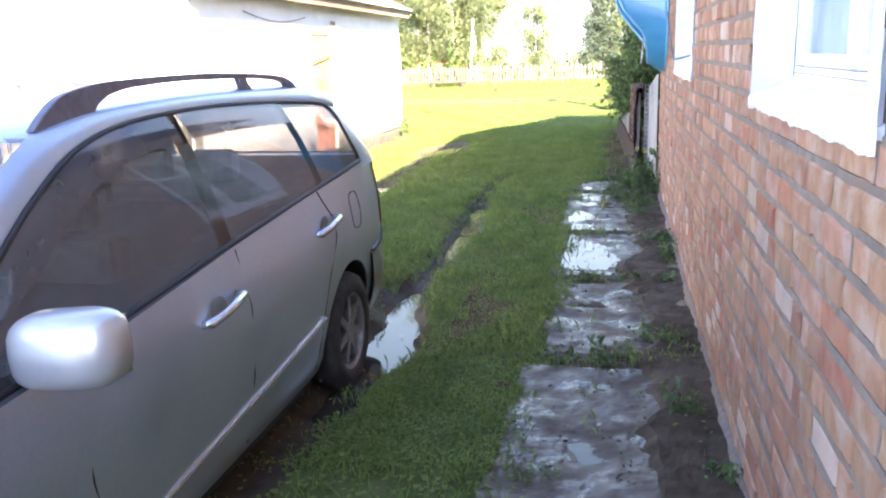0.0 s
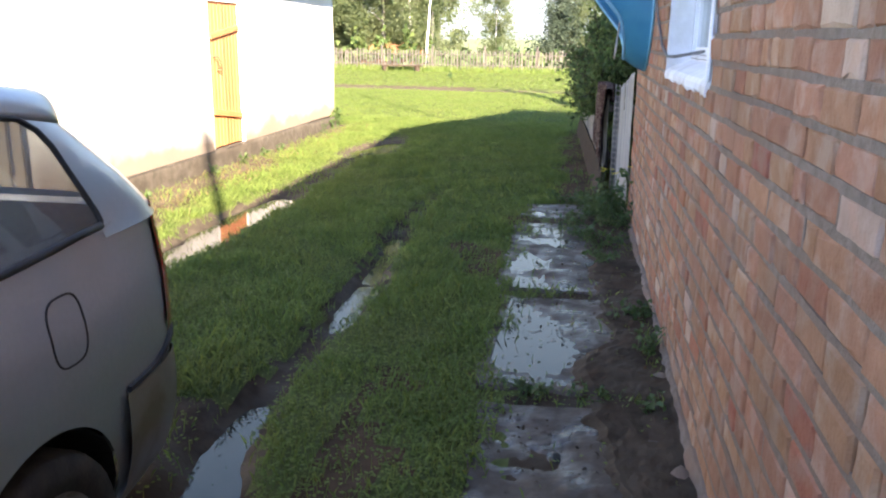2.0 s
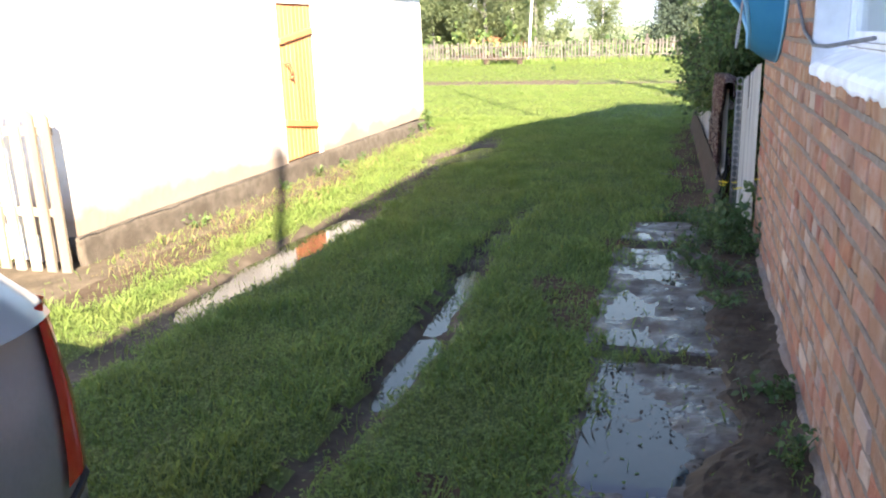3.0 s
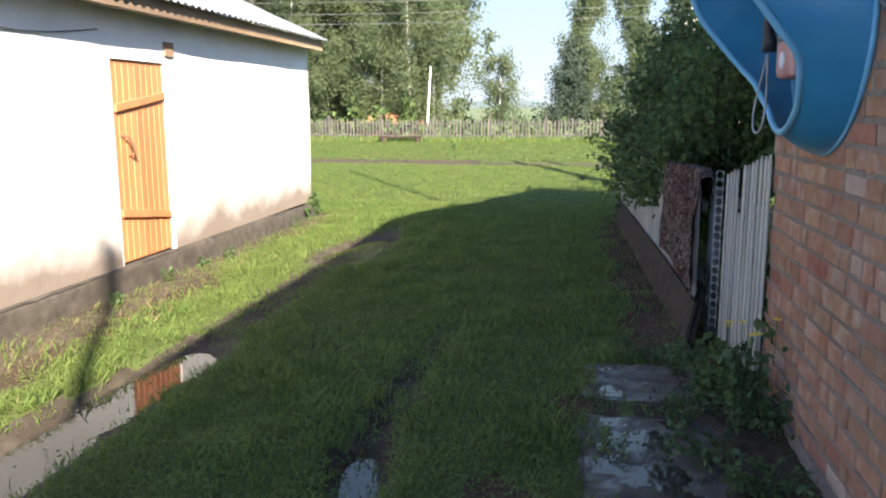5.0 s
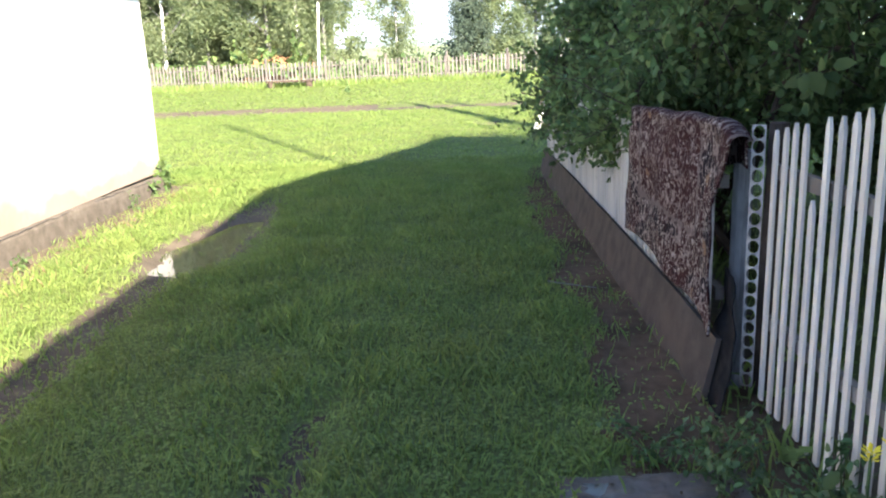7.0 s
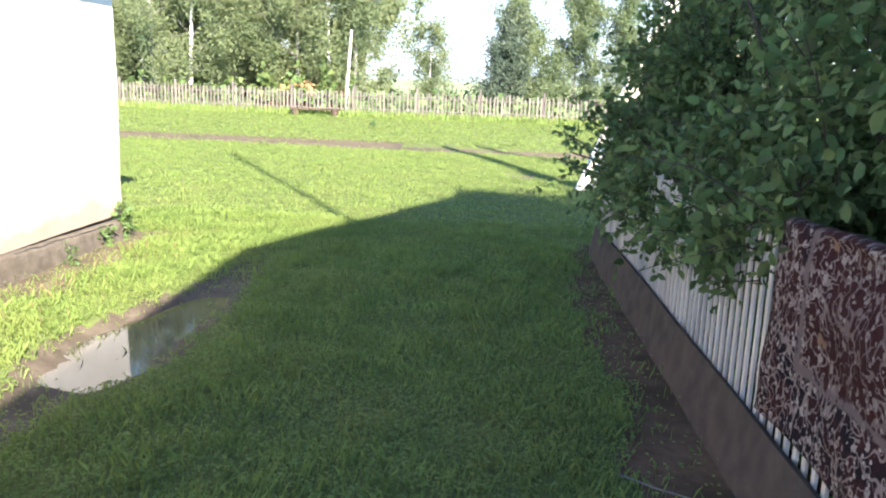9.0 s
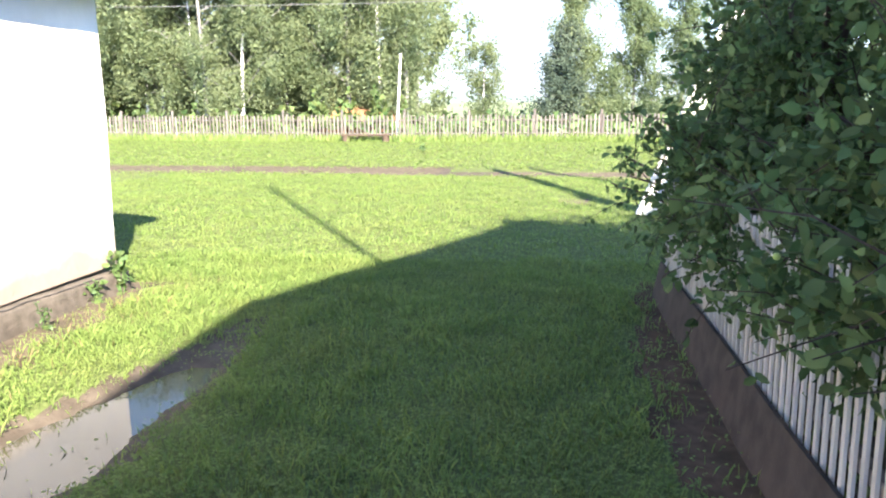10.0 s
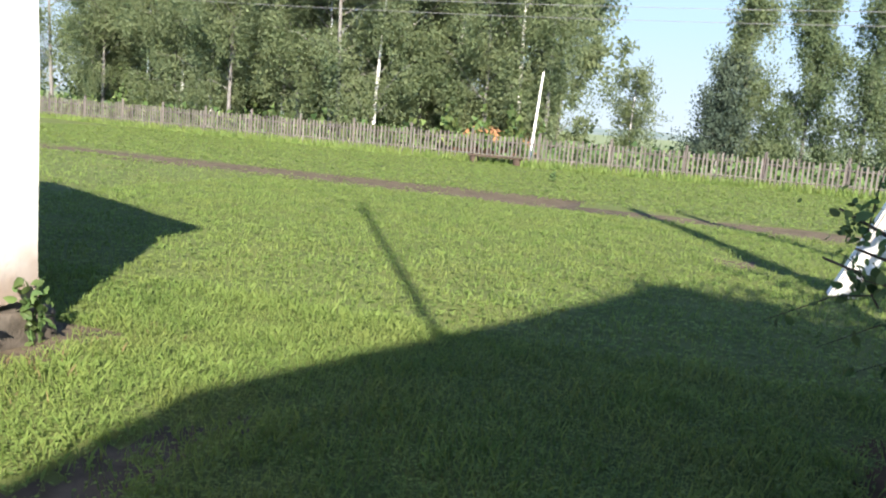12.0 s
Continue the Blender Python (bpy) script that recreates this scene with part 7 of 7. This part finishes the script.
lawns.append(blades(225000, -3.4, 1.86, 3.2, 11.0, 0.060, 0.0046, 1, sward, 0.6))
lawns.append(blades(25000, -3.4, 1.86, -2.0, 3.2, 0.065, 0.007, 8, sward, 0.5))
lawns.append(blades(190000, -3.6, 1.60, 11.0, 20.0, 0.058, 0.0050, 2, sward, 0.55))
lawns.append(blades(150000, -9.0, 14.0, 20.0, 30.0, 0.050, 0.0105, 3, sward, 0.35))
lawns.append(blades(15000, 14.0, 27.0, 20.0, 30.0, 0.06, 0.018, 10, sward, 0.5))
lawns.append(blades(95000, -28.0, 28.0, 30.0, 46.5, 0.06, 0.023, 4, sward, 0.45))
lawns.append(blades(22000, -30.0, -9.0, 18.0, 30.0, 0.06, 0.018, 5, sward, 0.3))
lawns.append(blades(25000, -9.0, -3.6, 17.0, 20.0, 0.06, 0.009, 9, sward, 0.4))
lawns.append(blades(15000, -12.0, -3.4, -3.0, 8.8, 0.08, 0.014, 6, sward, 0.3))
lawns.append(blades(9000, 1.6, 6.0, 11.0, 20.0, 0.12, 0.015, 7, lambda x, y: 0.8, 0.3))
off, av, af = 0, [], []
for v, f in lawns:
    av.append(v), af.append(f + off)
    off += len(v)
tagged(new("grass", tri_mesh("grass", np.concatenate(av), np.concatenate(af), "grass")), "short trampled yard grass mixed with small leafy weeds", "grass", kind="stuff")


def dry_strip(x, y):
    return smooth_step(0.1, 0.5, x - BARN_X) * (1 - smooth_step(0.6, 1.25, x - BARN_X + 0.04 * max(0, y - 12))) * (0.45 + 0.9 * max(0.0, nz(x, y, 61, 2.2)))


v, f = blades(2400, BARN_X + 0.1, BARN_X + 1.3, BARN_Y0 - 0.4, BARN_Y1 + 0.5, 0.075, 0.0055, 15, dry_strip, 0.15)
tagged(new("dry_grass", tri_mesh("dry_grass", v, f, "straw")), "dry straw-coloured grass on the soil along the barn", "grass", kind="stuff")
fr = np.random.default_rng(31)
gx2 = fr.uniform(-37, 13, 14000)
gy2 = np.array([far_line(v) for v in gx2]) + fr.normal(0, 0.22, 14000)
b = np.column_stack([gx2, gy2, np.zeros(14000)])
hh = fr.uniform(0.12, 0.42, (14000, 1))
sd = np.column_stack([fr.uniform(0.01, 0.03, 14000), fr.normal(0, 0.01, 14000), np.zeros(14000)])
tip = b + np.column_stack([fr.normal(0, 0.08, 14000), fr.normal(0, 0.08, 14000), np.zeros(14000)]) + np.array((0, 0, 1)) * hh
v = np.stack([b - sd, b + sd, tip], 1).reshape(-1, 3)
f = np.arange(14000 * 3).reshape(-1, 3)
tagged(new("fence_grass", tri_mesh("fence_grass", v, f, "grass")), "taller uncut grass along the far fence", "grass", kind="stuff")

# ---- concrete slabs along the wall ----
path = thing("pavement", (1.3, 6, 0), "wet cracked concrete slabs along the house wall", "pavement", kind="structure")
for k, (x0, x1, y0, y1) in enumerate(SLABS):
    bm = bmesh.new()
    nx, ny = 44, 72
    rows = []
    for j in range(ny + 1):
        row = []
        for i in range(nx + 1):
            u, w = i / nx, j / ny
            x, y = x0 + (x1 - x0) * u, y0 + (y1 - y0) * w
            if i in (0, nx):
                x += 0.05 * nz(x, y, 5, 4.0) + 0.02 * nz(x, y, 8, 13.0)
            if j in (0, ny):
                y += 0.04 * nz(x, y, 6, 4.0) + 0.015 * nz(x, y, 8, 13.0)
            z = 0.0315 + 0.040 * max(0.0, u - 0.42) + 0.05 * max(0.0, 0.16 - u) + 0.010 * nz(x, y, 7, 1.9) + 0.009 * nz(x, y, 9, 4.5) + 0.005 * nz(x, y, 10, 12) + 0.003 * nz(x, y, 11, 28)
            row.append((x, y, z - (0.012 if i == nx or j in (0, ny) else -0.006 if i == 0 else 0)))
        rows.append(row)
    vs, fs = grid(bm, rows)
    g = bmesh.ops.extrude_edge_only(bm, edges=[e for e in bm.edges if e.is_boundary])
    for v in g["geom"]:
        if isinstance(v, bmesh.types.BMVert):
            v.co.z = -0.12
    part("slab", bm, "slab", path)
    bm = bmesh.new()
    grid(bm, [[(x, y, 0.0335 if k > 2 else 0.024) for x in np.linspace(x0 + 0.05, x1 - 0.06, 5)] for y in np.linspace(y0 + 0.06, y1 - 0.06, 9)])
    part("water_film", bm, "water", path, "rain water standing on the slab")

# ---- rotting leaves and crumbs on the slabs ----
lr = np.random.default_rng(77)
crumbs = []
for x0, x1, y0, y1 in SLABS[1:]:
    for _ in range(420):
        x, y = x0 + (x1 - x0) * lr.random() ** 0.8, lr.uniform(y0, y1)
        if nz(x, y, 51, 2.6) + 0.6 * nz(x, y, 52, 9.0) > -0.05:
            crumbs.append((x, y, 0.037 + 0.02 * max(0.0, (x - x0) / (x1 - x0) - 0.42) * 2))
v, f = leaf_shapes(crumbs, 0.022, lr, 3.0)
tagged(new("leaf_litter", tri_mesh("leaf_litter", v, f, "mud")), "dark rotting leaves and soil crumbs on the wet slabs", "litter", kind="stuff")

# mud washed over the wall side of the slabs
bm = bmesh.new()
rows = []
for y in np.arange(2.0, 10.6, 0.045):
    edge = 1.38 + 0.17 * nz(y, 4, 0, 1.1) + 0.13 * nz(y, 6, 0, 3.4) + 0.05 * nz(y, 7, 0, 9.0)
    rows.append([(x, y, -0.03 + 0.10 * min(1.0, 3.2 * u) + 0.012 * nz(x, y, 21, 3.0) + 0.010 * nz(x, y, 22, 11.0) + 0.006 * nz(x, y, 23, 26.0)) for u, x in ((u, edge + (WALL_X - 0.01 - edge) * u) for u in np.linspace(0, 1, 20))])
grid(bm, rows)
tagged(part("mud", bm, "mud"), "dark wet mud washed over the slabs at the wall foot", "mud", kind="structure")

# rough concrete footing along the wall
bm = bmesh.new()
rows = []
for y in np.arange(1.0, HOUSE_END - 0.05, 0.035):
    o = 0.035 + 0.030 * nz(y, 2, 0, 2.3) + 0.022 * nz(y, 5, 0, 9.0)
    h = 0.10 + 0.035 * nz(y, 3, 0, 1.7) + 0.025 * nz(y, 8, 0, 8.0)
    rows.append([(WALL_X + 0.03, y, h + 0.01), (WALL_X - 0.3 * o, y, h), (WALL_X - 0.8 * o, y, h * 0.62 + 0.012 * nz(y, 9, 0, 15)), (WALL_X - o - 0.012, y, 0.02), (WALL_X - o - 0.02, y, -0.1)])
grid(bm, rows)
part("footing", bm, "mortar", wall_house, "crumbling pale concrete footing")

# ---- bricks of the house wall ----
bricks = random.Random(4)


def brick_mesh(length, seed):
    r = random.Random(seed)
    bm = bmesh.new()
    h = BRICK_H
    x0, x1, b = WALL_X - 0.0, WALL_X + 0.05, 0.006
    j = lambda a: r.uniform(-a, a)
    back = [(0, 0), (length * 0.5, 0), (length, 0), (length, h * 0.5), (length, h), (length * 0.5, h), (0, h), (0, h * 0.5)]
    front = []
    for i, (y, z) in enumerate(back):
        chip = abs(j(0.004)) + (r.random() < 0.22) * r.uniform(0.004, 0.014)
        front.append((y + (b + chip) * (1 if y < length * 0.3 else -1 if y > length * 0.7 else 0), z + (b + chip) * (1 if z < h * 0.3 else -1 if z > h * 0.7 else 0)))
    tilt = j(0.004)
    fv = [bm.verts.new((j(0.0015) + tilt * (1 - 2 * y / length), y, z)) for y, z in front]
    mv = [bm.verts.new((0.007, y, z)) for y, z in back]
    bv = [bm.verts.new((0.05, y, z)) for y, z in back]
    mid = bm.verts.new((j(0.002) - 0.001, length * r.uniform(0.35, 0.65), h * r.uniform(0.4, 0.6)))
    for i in range(8):
        bm.faces.new((mid, fv[i], fv[(i + 1) % 8]))
        bm.faces.new((fv[i], mv[i], mv[(i + 1) % 8], fv[(i + 1) % 8]))
        bm.faces.new((mv[i], bv[i], bv[(i + 1) % 8], mv[(i + 1) % 8]))
    bmesh.ops.recalc_face_normals(bm, faces=bm.faces)
    me = bpy.data.meshes.new("brick")
    bm.to_mesh(me)
    me.materials.append(M["brick"])
    if sum(p.normal.x for p in me.polygons) > 0 and me.polygons[0].normal.x > 0:
        me.flip_normals()
    vv = np.array([v.co[:] for v in me.vertices])
    ff = [tuple(p.vertices) for p in me.polygons]
    bm.free()
    return me, vv, ff


def recoloured(kind, material):
    """The same brick burnt to another colour."""
    me = kind[0].copy()
    me.materials[0] = M[material]
    return me, kind[1], kind[2]


# bed joints: a wavy strip of mortar under every course, and plugs in part of the upright joints
JM = random.Random(9)
jbm = bmesh.new()
z = FOOT_Z - JOINT
while z < EAVE_Z - 0.1:
    run = []
    for y in np.arange(-2.0, HOUSE_END + 0.01, 0.11):
        y = min(float(y), HOUSE_END - 0.002)
        wob = 0.008 * nz(y, z + JOINT, 0, 0.5)
        d = WALL_X + 0.003 + 0.005 * nz(y, z, 5, 5.0)
        lo, hi = z - 0.005 + wob + 0.007 * nz(y, z, 8, 7), z + JOINT + 0.005 + wob + 0.007 * nz(y, z, 3, 7)
        if any(a - 0.01 < y < b + 0.01 for a, b in WINDOWS) and hi > SILL_Z - 0.03 and lo < HEAD_Z:
            if len(run) > 1:
                grid(jbm, run)
            run = []
            continue
        run.append([(WALL_X + 0.024, y, lo), (d, y, lo), (d, y, hi), (WALL_X + 0.024, y, hi)])
    if len(run) > 1:
        grid(jbm, run)
    z += COURSE
part("bed_joints", jbm, "mortar", wall_house)
wall_house.children[-1]["kind"] = "stuff"
plugs = bmesh.new()

kinds = {L: [brick_mesh(L, int(L * 1000) + s) for s in range(10)] for L in (0.245, 0.118, 0.18)}
burnt = {"brick": kinds}
for material in ("brick_pale", "brick_red"):
    burnt[material] = {L: [recoloured(k, material) for k in ks] for L, ks in kinds.items()}
near, far_v, far_f, far_m, base_n = 0, [], [], [], 0
row = 0
z = FOOT_Z
while z < EAVE_Z - 0.1:
    y = -2.0 - bricks.uniform(0, 0.2)
    while y < HOUSE_END - 0.10:
        L = bricks.choices((0.245, 0.118, 0.18), (0.55, 0.33, 0.12))[0]
        if y + L > HOUSE_END:
            L = 0.118
        burn = bricks.choices(("brick", "brick_pale", "brick_red"), (0.83, 0.05, 0.12))[0]
        me, vv, ff = bricks.choice(burnt[burn][L])
        dz, dx = bricks.uniform(-0.004, 0.004) + 0.008 * nz(y, z, 0, 0.5), bricks.uniform(-0.003, 0.004) + 0.006 * nz(y, z, 2, 1.5)
        if not in_window(y, y + L, z, z + BRICK_H, -0.012):
            if near < 300 and 3.0 < y < 6.4 and 0.25 < z < 1.5:
                near += 1
                ob = new("brick", me)
                ob.parent, ob.location = wall_house, (WALL_X + dx, y, z + dz)
            else:
                far_v.append(vv + np.array((WALL_X + dx, y, z + dz)))
                far_f += [tuple(i + base_n for i in f) for f in ff]
                far_m += [("brick", "brick_pale", "brick_red").index(burn)] * len(ff)
                base_n += len(vv)
        gap = 0.007 + bricks.uniform(-0.004, 0.006)
        if bricks.random() < 0.22 and not in_window(y + L, y + L + gap, z, z + BRICK_H, 0.01) and y + L + gap < HOUSE_END:
            box(plugs, WALL_X + 0.004 + bricks.uniform(0, 0.005), WALL_X + 0.024, y + L - 0.003, y + L + gap + 0.003, z + dz, z + dz + BRICK_H)
        y += L + gap
    z += COURSE
    row += 1
tagged(part("head_joints", plugs, "mortar", wall_house), kind="stuff")
me = bpy.data.meshes.new("brickwork")
me.from_pydata(np.concatenate(far_v).tolist(), [], far_f)
for material in ("brick_far", "brick_pale_far", "brick_red_far"):
    me.materials.append(M[material])
me.polygons.foreach_set("material_index", far_m)
ob = tagged(new("brickwork", me), "rest of the weathered red bricks of the house wall", kind="stuff")
ob.parent = wall_house
